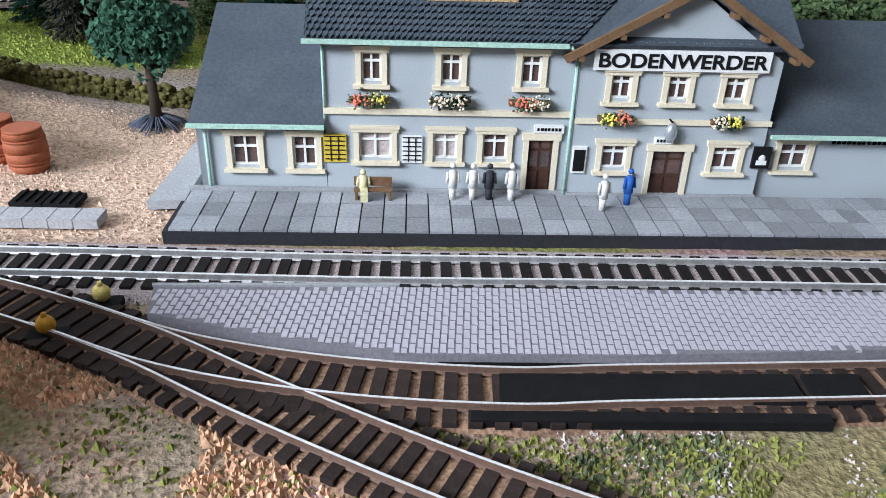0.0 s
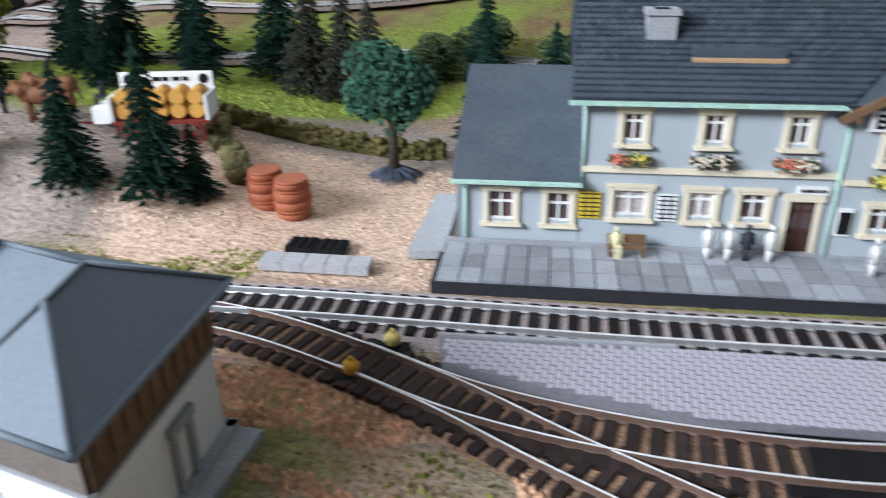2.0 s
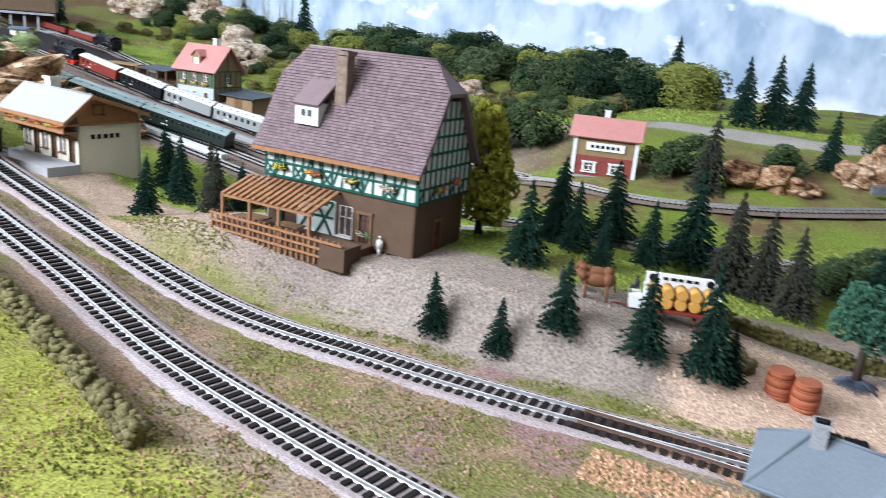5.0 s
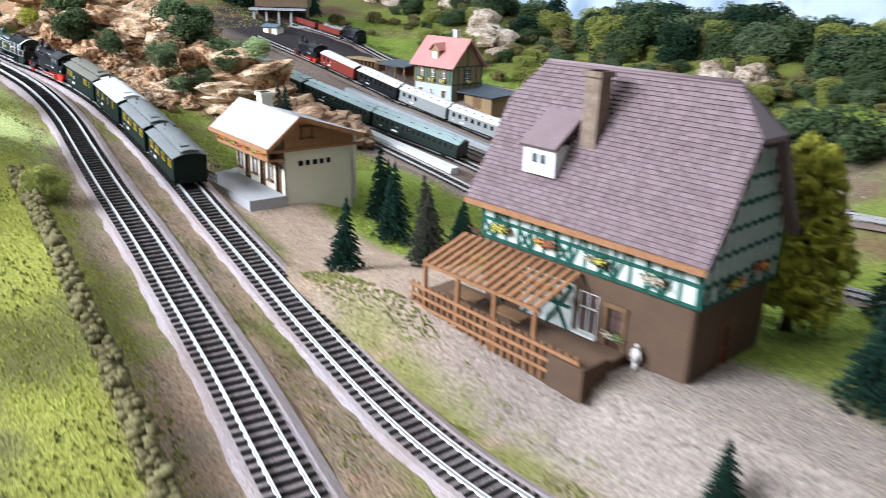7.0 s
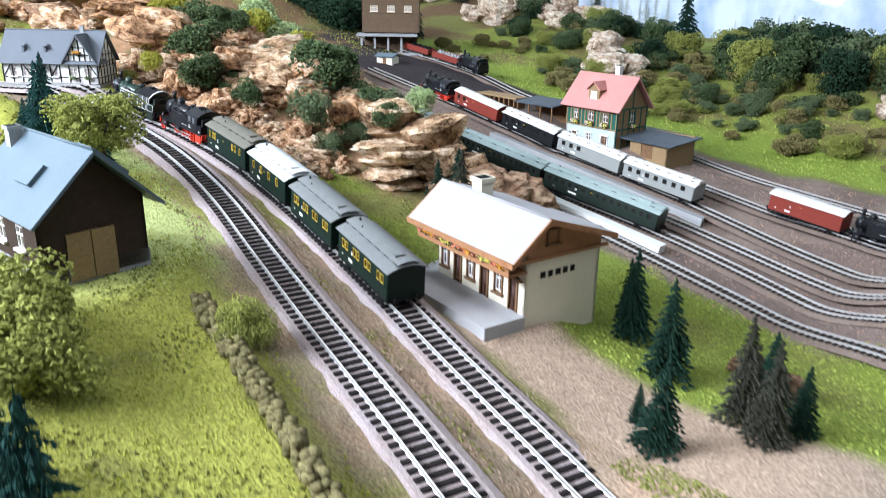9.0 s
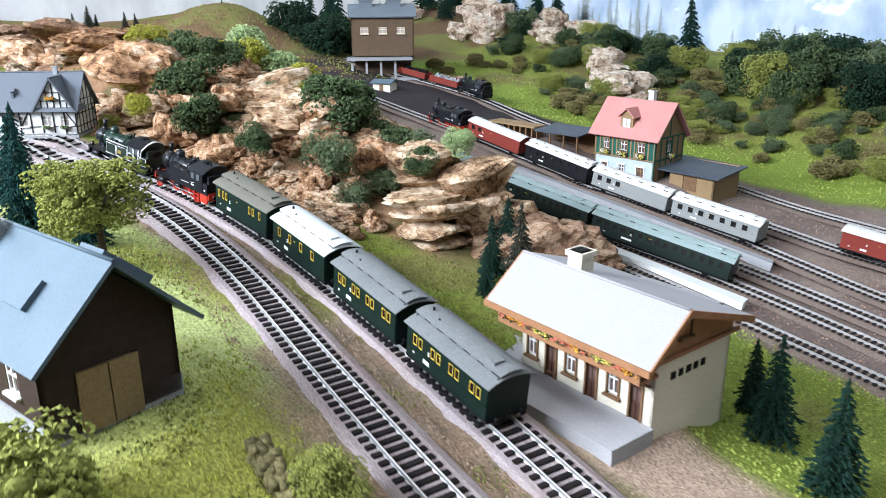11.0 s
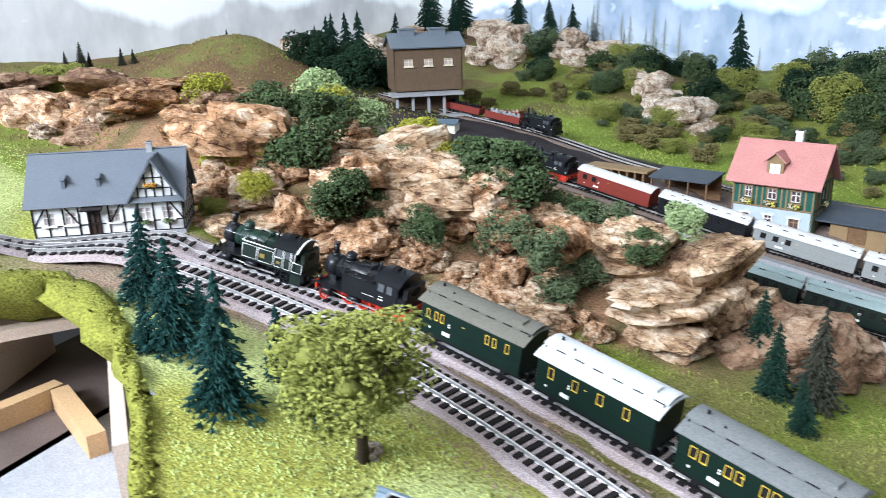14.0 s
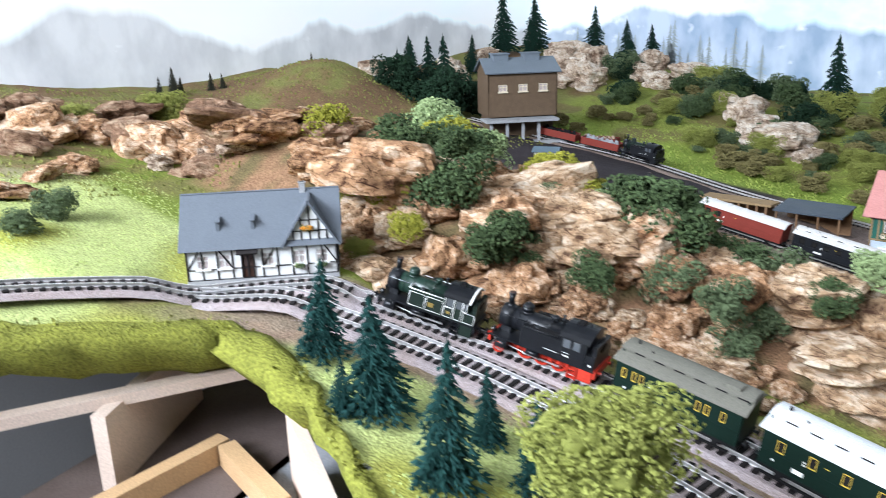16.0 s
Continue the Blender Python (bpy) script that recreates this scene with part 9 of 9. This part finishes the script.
pit = thing("inspection_pit", "dark boarded inspection pit in the passing track", "pit")
for a, b in ((0.068, 0.155), (0.158, 0.175)):
    y0, y1 = 0.4005 + 0.09 * max(0, a - 0.08), 0.4005 + 0.09 * max(0, b - 0.08)
    part("board", Shape().slab([(a, y0 - 0.0065, 0.0036), (b, y1 - 0.0065, 0.0036), (b, y1 + 0.0065, 0.0036), (a, y0 + 0.0065, 0.0036)], 0.002), BLACK_MATT, pit)
part("edge_strip", Shape().slab([(0.06, 0.3865, 0.003), (0.16, 0.393, 0.003), (0.16, 0.397, 0.003), (0.06, 0.3905, 0.003)], 0.003), BLACK_MATT, pit)
part("edge_strip", Shape().slab([(0.05, 0.4098, 0.0045), (0.104, 0.4130, 0.0045), (0.104, 0.4142, 0.0045), (0.05, 0.4112, 0.0045)], 0.003), BLACK_MATT, pit)


def figurine(x, y, z, rz, coat, label, seated=False):
    """A tiny painted figure as one plain shape."""
    sh = Shape()
    h = 0.009 if seated else 0.0115
    if seated:
        sh.span((-0.0016, -0.0045, 0.0035), (0.0016, 0.0005, 0.0055)).span((-0.0015, -0.0047, 0.0), (0.0015, -0.0035, 0.004))
    else:
        sh.cyl((0, 0, 0), (0, 0, h * 0.6), 0.0013, 0.0017, 8)
    sh.cyl((0, 0, h * 0.5), (0, 0, h * 1.1), 0.0021, 0.0017, 8).ball((0, 0, h * 1.1), (0.0019, 0.0016, 0.0009), 8, 4).ball((0, 0, h * 1.33), 0.0013, 8, 5)
    sh.cyl((-0.0021, 0, h * 1.08), (-0.0026, -0.0006, h * 0.68), 0.0006, n=6).cyl((0.0021, 0, h * 1.08), (0.0026, -0.0006, h * 0.68), 0.0006, n=6)
    solid("figurine", sh, coat, label, "figurine", pose(x, y, z, 0, 0, rz))


BLUE_COAT = material("blue_cloth", (0.03, 0.12, 0.42), 0.7)
PALE_CLOTH = material("pale_yellow_cloth", (0.7, 0.66, 0.4), 0.7)
WHITE_CLOTH = material("white_cloth", (0.7, 0.68, 0.64), 0.7)
DARK_CLOTH = material("dark_cloth", (0.04, 0.04, 0.05), 0.7)
bench = thing("bench", "brown wooden platform bench against the station wall", "bench", pose(0.0165, 0.5225, 0.0052, 0, 0, 4.5))
part("seat", Shape().span((-0.008, -0.004, 0.0042), (0.008, 0.0, 0.005)), TIMBER, bench)
part("backrest", Shape().span((-0.008, -0.0002, 0.0055), (0.008, 0.0004, 0.0095)), TIMBER, bench)
for x in (-0.007, 0.007):
    part("leg", Shape().span((x - 0.0005, -0.0038, 0), (x + 0.0005, 0.0, 0.0043)), TIMBER, bench)
figurine(0.0125, 0.5215, 0.0052, 10, PALE_CLOTH, "seated figurine in pale yellow on the bench", True)
for i, x in enumerate((0.050, 0.0585, 0.0655, 0.075)):
    figurine(x, 0.5245 + 0.0006 * i, 0.0052, 5, WHITE_CLOTH if i != 2 else DARK_CLOTH, "small standing figurine on the station platform")
figurine(0.1245, 0.527, 0.0052, 20, BLUE_COAT, "figurine in a blue coat on the platform")
figurine(0.113, 0.52, 0.0052, 20, WHITE_CLOTH, "small pale figurine on the platform")
figurine(-0.475, 0.556, ground_z(-0.475, 0.556), 0, WHITE_CLOTH, "figurine in white before the tavern")
figurine(-0.468, 0.572, ground_z(-0.468, 0.572), 0, BLUE_COAT, "figurine in blue before the tavern")


def beer_cart():
    x, y = -0.238, 0.594
    z = ground_z(x, y)
    c = thing("dray_cart", "white and orange dray cart loaded with barrels", "cart", pose(x, y, z, 0, 0, 14))
    part("bed", Shape().span((-0.026, -0.011, 0.0115), (0.026, 0.011, 0.0135)), RED_BODY, c)
    part("side_board", Shape().span((-0.026, 0.010, 0.0135), (0.026, 0.0115, 0.036)), WHITE, c, "tall white back board")
    bars(c, pose(0, 0.010, 0), -0.014, 0.014, 0.031, 0.0022, 5, BLACK_MATT, 8)
    for dx in (-0.021, 0.021):
        part("emblem", Shape().cyl((dx, 0.0102, 0.032), (dx, 0.0096, 0.032), 0.0028, n=12), BLACK_MATT, c)
    for dx in (-0.026, 0.026):
        part("end_board", Shape().span((dx - 0.0008, -0.011, 0.0135), (dx + 0.0008, 0.0115, 0.027)), WHITE, c)
    for i in range(5):
        for j in range(2):
            part("cask", Shape().cyl((-0.020 + 0.010 * i, -0.009 + 0.0, 0.0185 + 0.0075 * j), (-0.020 + 0.010 * i, 0.006, 0.0185 + 0.0075 * j), 0.0042, n=12), CASK, c)
    for dx in (-0.018, 0.018):
        for dy in (-0.0125, 0.0125):
            wheel(c, dx, dy, 0.0065, 0.0065, RED_BODY, 10)
    part("driver_seat", Shape().span((-0.037, -0.009, 0.012), (-0.028, 0.009, 0.021)), WHITE, c)
    part("shaft", Shape().span((-0.085, -0.0006, 0.010), (-0.03, 0.0006, 0.0112)), RED_BODY, c)
    figurine(*(Matrix(c.matrix_basis) @ Vector((-0.0325, 0, 0.021))), -76, DARK_CLOTH, "dark seated figurine driving the cart", True)
    g = c.matrix_basis @ Vector((-0.088, 0.0, 0))
    figurine(g.x, g.y, ground_z(g.x, g.y), -76, DARK_CLOTH, "dark figurine leading the toy horses")
    for dy in (-0.008, 0.008):
        p = c.matrix_basis @ Vector((-0.062, dy, 0))
        sh = Shape().ball((0, 0, 0.0155), (0.012, 0.0042, 0.005), 12, 7).ball((-0.008, 0, 0.0160), (0.005, 0.0042, 0.0052), 10, 6).ball((0.008, 0, 0.0162), (0.005, 0.0045, 0.0052), 10, 6).cyl((-0.0085, 0, 0.0165), (-0.0138, 0, 0.0212), 0.0046, 0.0028, 8).cyl((-0.0130, 0, 0.0218), (-0.0178, 0, 0.0172), 0.0024, 0.0014, 8).ball((-0.0132, 0, 0.0216), 0.0026, 8, 5)
        for a in (-0.008, 0.008):
            for b in (-0.0022, 0.0022):
                sh.cyl((a, b, 0.013), (a + 0.0006, b, 0.0), 0.0014, 0.0010, 6)
        sh.cyl((0.0115, 0, 0.018), (0.0145, 0, 0.008), 0.0010, 0.0006, 6)
        solid("toy_horse", sh, HORSE, "brown toy draught horse before the cart", "toy horse", pose(p.x, p.y, ground_z(p.x, p.y), 0, 0, 14), "toy horses")


CASK = material("orange_cask", (0.62, 0.33, 0.08), 0.6, 0, (0.5, 0.25, 0.06), 90, 0.5)
HORSE = material("chestnut_coat", (0.20, 0.085, 0.04), 0.6, 0, (0.11, 0.045, 0.025), 90, 0.5)
beer_cart()


# ---- tunnel portal at the far bend ----
def tunnel_portal():
    tp = thing("tunnel_portal", "grey stone tunnel portal with retaining walls beside the far track", "tunnel portal", pose(-0.02, 1.125, ground_z(-0.02, 1.125) - 0.004, 0, 0, -62))
    w, h, r, n = 0.062, 0.062, 0.017, 12
    sh = Shape()
    arch = [(-r, 0.0)] + [(-r * math.cos(math.pi * i / n), 0.026 + r * math.sin(math.pi * i / n)) for i in range(n + 1)] + [(r, 0.0)]
    out = [(-w / 2, 0.0), (-w / 2, h * 0.86), (0.0, h), (w / 2, h * 0.86), (w / 2, 0.0)]
    left = [(-w / 2, 0.0), arch[0]] + arch[1:n // 2 + 2] + [(0.0, h), (-w / 2, h * 0.86)]
    right = [(0.0, h)] + arch[n // 2 + 1:] + [(w / 2, 0.0), (w / 2, h * 0.86)]
    for side in (left, right):
        sh.prism(side, 0.0, 0.008)
    part("face", sh, PORTAL_STONE, tp)
    for i in range(n):
        a, b = math.pi * i / n + 0.02, math.pi * (i + 1) / n - 0.02
        part("arch_stone", Shape().prism([(-q * math.cos(t), 0.026 + q * math.sin(t)) for q, t in ((r, a), (r * 1.2, a), (r * 1.2, b), (r, b))], -0.0012, 0.001), PORTAL_STONE, tp)
    part("bore", Shape().span((-r * 1.3, 0.055, 0.0), (r * 1.3, 0.057, 0.05)).span((-r * 1.15, 0.0075, 0.0), (-r * 1.05, 0.056, 0.05)).span((r * 1.05, 0.0075, 0.0), (r * 1.15, 0.056, 0.05)).span((-r * 1.3, 0.0075, 0.046), (r * 1.3, 0.056, 0.05)), BLACK_MATT, tp)
    part("coping", Shape().slab([(-w / 2 - 0.001, -0.002, h * 0.86), (0, -0.002, h), (0, 0.009, h), (-w / 2 - 0.001, 0.009, h * 0.86)], 0.003).slab([(0, -0.002, h), (w / 2 + 0.001, -0.002, h * 0.86), (w / 2 + 0.001, 0.009, h * 0.86), (0, 0.009, h)], 0.003), CONCRETE, tp)
    part("retaining_wall", Shape().prism([(0.0, 0.0), (0.0, h * 0.84), (0.10, 0.006), (0.10, 0.0)], 0.0, 0.006), PORTAL_STONE, tp, "sloping grey stone retaining wall", pose(-w / 2 + 0.001, 0.002, 0, 0, 0, 238))
    part("wing_wall", Shape().prism([(0.0, 0.0), (0.0, 0.020), (0.10, 0.010), (0.10, 0.0)], 0.0, 0.006), PORTAL_STONE, tp, "low grey wing wall", pose(w / 2 - 0.004, 0.002, 0, 0, 0, 262))


PORTAL_STONE = material("portal_stone", (0.17, 0.18, 0.20), 0.9, 0, (0.09, 0.095, 0.11), 120, 0.8, 700, 0.5, 0.2)
tunnel_portal()

# ---- painted tree silhouettes on the backdrop ----
def painted_tree(shape, x, z, h, seed):
    rnd = random.Random(seed)
    n = 26
    for i in range(n):
        f = i / n
        for side in (-1, 1):
            w = side * (h * 0.17 * (1 - f) ** 0.8 * rnd.uniform(0.25, 1.2) + h * 0.008)
            za = z + h * (0.10 + 0.87 * f)
            shape.add([(x, 0, za + h * 0.020), (x, 0, za - h * 0.012), (x + w, 0, za - h * rnd.uniform(0.01, 0.05))], [(0, 1, 2) if side > 0 else (0, 2, 1)])
    shape.add([(x - h * 0.010, 0, z - 0.05), (x + h * 0.010, 0, z - 0.05), (x, 0, z + h)], [(0, 1, 2)])


PAINT_TREE = material("painted_firs", (0.38, 0.44, 0.46), 0.9, 0, (0.52, 0.58, 0.60), 25, 0.6, bump=0)
rnd = random.Random(12)
sh = Shape()
for i in range(34):
    painted_tree(sh, rnd.uniform(-2.42, -1.82) if i % 3 else rnd.uniform(-2.1, -1.9), rnd.uniform(0.10, 0.15), rnd.uniform(0.10, 0.19), i)
for x in (-1.62, -1.50, -1.46, -1.12, -1.05):
    painted_tree(sh, x, 0.12, rnd.uniform(0.07, 0.11), 90 + int(-x * 100))
part("painted_wood", sh, PAINT_TREE, bpy.data.objects["backdrop_north"], "grey-green fir trees painted on the backdrop", pose(0, 2.296, 0))
sh = Shape()
for i in range(24):
    painted_tree(sh, rnd.uniform(1.22, 1.85), rnd.uniform(0.02, 0.06), rnd.uniform(0.09, 0.19), 40 + i)
part("painted_wood", sh, PAINT_TREE, bpy.data.objects["backdrop_west"], "grey fir trees painted on the backdrop", pose(0, -0.034, 0))
conifers([(-2.42, 0.90, 0.040), (-2.44, 0.94, 0.052), (-2.45, 0.96, 0.034), (-2.44, 1.02, 0.036), (-2.43, 1.04, 0.030), (-2.40, 1.24, 0.032)], NEEDLE_BROWN, "tiny bare grey-brown conifer on the hill", "hill conifers", [12])

# ---- loose scatter ----
GRAVEL_RUST = material("rust_gravel", (0.47, 0.30, 0.21), 0.95, 0, (0.32, 0.18, 0.12), 60, 0.7, 600, 0.3, 0.25, island="island")
GRAVEL_DUN = material("dun_gravel", (0.36, 0.27, 0.195), 0.95, 0, (0.22, 0.15, 0.105), 60, 0.7, 600, 0.3, 0.25, island="island")
GRAVEL_BROWN = material("brown_gravel", (0.66, 0.42, 0.27), 0.95, 0, (0.42, 0.23, 0.14), 60, 0.7, 600, 0.3, 0.25, island="island")
GRAVEL_PINK = material("pink_grey_gravel", (0.44, 0.38, 0.38), 0.95, 0, (0.3, 0.25, 0.24), 60, 0.7, 600, 0.3, 0.2, island="island")
GRAVEL_SAND = material("sand_gravel", (0.76, 0.56, 0.42), 0.95, 0, (0.45, 0.33, 0.24), 60, 0.7, 600, 0.3, 0.2, island="island")
GRAVEL_ROAD = material("road_gravel", (0.46, 0.36, 0.28), 0.95, 0, (0.32, 0.245, 0.19), 60, 0.7, 600, 0.3, 0.2, island="island")
TURF_OLIVE = material("olive_turf", (0.22, 0.23, 0.06), 0.95, 0, (0.12, 0.12, 0.04), 60, 0.7, 600, 0.3, 0.3, island="island")
TURF_BRIGHT = material("bright_turf", (0.29, 0.34, 0.075), 0.95, 0, (0.22, 0.27, 0.06), 40, 0.7, 600, 0.3, 0.25, island="island")
TURF_MEADOW = material("pale_meadow_turf", (0.385, 0.40, 0.085), 0.95, 0, (0.31, 0.325, 0.055), 30, 0.7, 600, 0.3, 0.25, island="island")
# tufts to match, their mint paleness painting in the window's sheen
TURF_SHEEN = material("mint_turf", (0.46, 0.53, 0.20), 0.95, 0, (0.38, 0.45, 0.155), 30, 0.7, 600, 0.3, 0.2, island="island")
TURF_MOSS = material("moss_turf", (0.11, 0.13, 0.06), 0.95, 0, (0.06, 0.07, 0.04), 60, 0.7, 600, 0.3, 0.3, island="island")
STONE_WHITE = material("white_pebble", (0.50, 0.46, 0.43), 0.8, 0, (0.36, 0.29, 0.27), 90, 0.6, island="island")


def off_tracks(x, y, gap=0.020):
    return abs(y - main_y(x)) > gap or x < -1.45


def between(x, y, r):
    return off_tracks(x, y) and abs(y - front_y(x)) > 0.02 and lump(x, y, 22, 4.0) > -0.1 + 0.3 * (r.random() - 0.5)


FORK_LINE = curve(FORK, 0.01)


def fork_y(x):
    q = min(FORK_LINE, key=lambda r: abs(r[0].x - x))
    return q[0].y


scatter("rust_gravel", "rust-brown gravel beside the turnout", GRAVEL_BROWN, 10000, (-0.25, 0.14, 0.27, 0.42), (0.0013, 0.0027), lambda x, y, r: -0.062 < y - fork_y(x) < -0.014 + 0.004 * r.random() and lump(x, y, 20, 4.0) > -0.35, 1)
scatter("ballast_grit", "dark grit between the turnout rails", TURF_MOSS, 2500, (-0.16, 0.2, 0.33, 0.45), (0.0006, 0.0014), lambda x, y, r: abs(y - fork_y(x)) < 0.024, 2)
scatter("earth_crumbs", "brown earth crumbs in the foreground", GRAVEL_RUST, 9000, (-0.55, 0.05, 0.2, 0.43), (0.0008, 0.0018), lambda x, y, r: between(x, y, r) and y < main_y(x) - 0.02, 3)
scatter("olive_turf", "olive turf tufts in the foreground", TURF_OLIVE, 8000, (-0.5, 0.3, 0.2, 0.42), (0.0008, 0.0022), lambda x, y, r: lump(x, y, 16, 9.0) > 0.05 and y < main_y(x) - 0.025 and y < fork_y(x) - 0.014 and abs(y - front_y(x)) > 0.02, 4)
scatter("bright_turf", "bright grass tufts right of the turnout", TURF_OLIVE, 6000, (0.03, 0.32, 0.28, 0.40), (0.0008, 0.0022), lambda x, y, r: y > fork_y(x) + 0.014 and y < 0.384 + 0.06 * (x - 0.06) and lump(x, y, 20, 9.0) > -0.25, 5)
scatter("moss_turf", "dark moss tufts right of the turnout", TURF_MOSS, 5000, (0.03, 0.32, 0.28, 0.40), (0.0008, 0.0022), lambda x, y, r: y > fork_y(x) + 0.014 and y < 0.386 + 0.06 * (x - 0.06) and lump(x, y, 24, 1.0) > -0.05, 6)
scatter("white_pebbles", "white pebbles scattered in the grass", STONE_WHITE, 700, (0.058, 0.165, 0.355, 0.398), (0.0006, 0.0012), lambda x, y, r: y > fork_y(x) + 0.018 and lump(x, y, 45, 2.0) > -0.05 + 6.0 * max(0.0, x - 0.13), 7)
scatter("strip_gravel", "brown gravel between the two main tracks", GRAVEL_DUN, 13000, (-1.4, -0.3, 0.30, 0.60), (0.0008, 0.0017), lambda x, y, r: front_y(x) + 0.019 < y < main_y(x) - 0.019 and r.random() < 0.8, 8)
scatter("strip_turf", "dry yellow turf between the two main tracks", TURF_OLIVE, 7000, (-1.4, -0.3, 0.30, 0.60), (0.0008, 0.0020), lambda x, y, r: front_y(x) + 0.021 < y < main_y(x) - 0.021 and lump(x, y, 18, 6.0) > 0.0, 9)
scatter("verge_gravel", "brown gravel verge beside the front track", GRAVEL_DUN, 9000, (-1.4, -0.2, 0.2, 0.56), (0.0008, 0.0017), lambda x, y, r: -0.045 < y - front_y(x) < -0.018, 10)
scatter("meadow_turf", "bright meadow grass tufts", TURF_MEADOW, 22000, (-1.30, -0.26, 0.10, 0.48), (0.0008, 0.0019), lambda x, y, r: y < front_y(x) - 0.04 and lump(x, y, 12, 3.0) > -0.2 and r.random() < smooth(-1.16, -1.02, x), 11)
scatter("meadow_olive", "olive meadow grass tufts", TURF_OLIVE, 7000, (-1.30, -0.45, 0.10, 0.48), (0.0010, 0.0026), lambda x, y, r: y < front_y(x) - 0.04 and lump(x, y, 14, 8.0) > 0.12, 12)
scatter("road_grit", "beige grit on the road behind the tracks", GRAVEL_ROAD, 8000, (-0.95, -0.22, 0.49, 0.70), (0.0006, 0.0014), lambda x, y, r: main_y(x) + 0.026 < y < lawn_edge(x), 13)
scatter("yard_sand", "pale sand grit on the yard beside the station", GRAVEL_SAND, 3500, (-0.235, -0.05, 0.485, 0.63), (0.0006, 0.0014), None, 22)
scatter("verge_turf", "green verge behind the main track", TURF_OLIVE, 6000, (-0.75, -0.14, 0.46, 0.56), (0.0008, 0.0020), lambda x, y, r: 0.022 < y - main_y(x) < 0.05 and lump(x, y, 18, 2.0) > -0.05, 14)
scatter("lawn_turf", "bright lawn tufts behind the road", TURF_BRIGHT, 15000, (-0.95, -0.02, 0.57, 0.90), (0.0010, 0.0026), lambda x, y, r: y > lawn_edge(x) + 0.004 + 0.012 * lump(x, y, 9, 1.0), 15)
scatter("slope_turf", "grass tufts by the rocks", TURF_OLIVE, 5000, (-1.3, -1.0, 0.60, 0.86), (0.0010, 0.0024), lambda x, y, r: y > main_y(x) + 0.03 and behind_foot(x, y) < 0.02, 16)
scatter("ballast_stones", "pinkish grey ballast stones along the tracks", GRAVEL_PINK, 15000, (-1.6, 0.35, 0.28, 0.62), (0.0005, 0.0011), lambda x, y, r: min(abs(y - main_y(x)), abs(y - front_y(x))) < 0.023 and x < -0.04 or (x >= -0.04 and abs(y - main_y(x)) < 0.02 and r.random() < 0.5), 17)
scatter("mint_turf", "grass tufts coloured pale mint for window sheen by the layout edge", TURF_SHEEN, 9000, (-1.46, -1.0, 0.28, 0.55), (0.0007, 0.0017), lambda x, y, r: y < front_y(x) - 0.035 and not in_notch(x, y - 0.012) and lump(x, y, 12, 5.0) > -0.25 and r.random() < smooth(-1.0, -1.1, x), 23)
scatter("house_turf", "grass coloured pale for window sheen before the half-timbered house", TURF_SHEEN, 5000, (-1.95, -1.60, 0.28, 0.58), (0.0007, 0.0017), lambda x, y, r: y < 0.60 and x < -1.655 + 0.0 * y, 18)
scatter("hill_turf", "olive grass on the hill", TURF_OLIVE, 7000, (-2.5, -1.85, 0.40, 1.35), (0.0015, 0.004), None, 19)
scatter("back_turf", "green grass on the back slope", TURF_BRIGHT, 9000, (-2.0, -0.1, 1.40, 1.75), (0.0015, 0.004), None, 20)
scatter("cinder_grit", "cinder grit in the yard", GRAVEL_RUST, 7000, (-1.3, -0.5, 0.85, 1.36), (0.0008, 0.0018), None, 21)


EDGE_TURF = material("edge_grass", (0.26, 0.27, 0.055), 0.95, 0, (0.16, 0.165, 0.035), 60, 0.7, 600, 0.3, 0.3, island="island")
# tufts hanging over the layout edge
rnd = random.Random(9)
sh = Shape()
for (a, b), (c, d) in zip(NOTCH[1:], NOTCH[2:-1]):
    n = int(math.hypot(c - a, d - b) / 0.00009)
    t = Vector((c - a, d - b, 0)).normalized()
    o = Vector((t.y, -t.x, 0))
    for i in range(n):
        f = rnd.random()
        deep = 0.035 if a < -1.44 else 0.012
        h = rnd.uniform(-deep, 0.004)
        p = Vector((a + (c - a) * f, b + (d - b) * f, h + grade(a + (c - a) * f, b + (d - b) * f))) + o * (0.008 if h < -0.004 else rnd.uniform(-0.016, 0.007)) * (1.0 if a < -1.44 else 0.4)
        s = rnd.uniform(0.0009, 0.0022)
        q = [p + Vector((rnd.uniform(-s, s), rnd.uniform(-s, s), rnd.uniform(-s, s))) for k in range(3)] + [p + o * s + Vector((0, 0, rnd.uniform(-s, 0.5 * s)))]
        sh.add(q, [(0, 1, 3), (1, 2, 3), (2, 0, 3)])
solid("edge_tufts", sh, EDGE_TURF, "grass tufts hanging over the layout edge", "grass", kind="stuff")
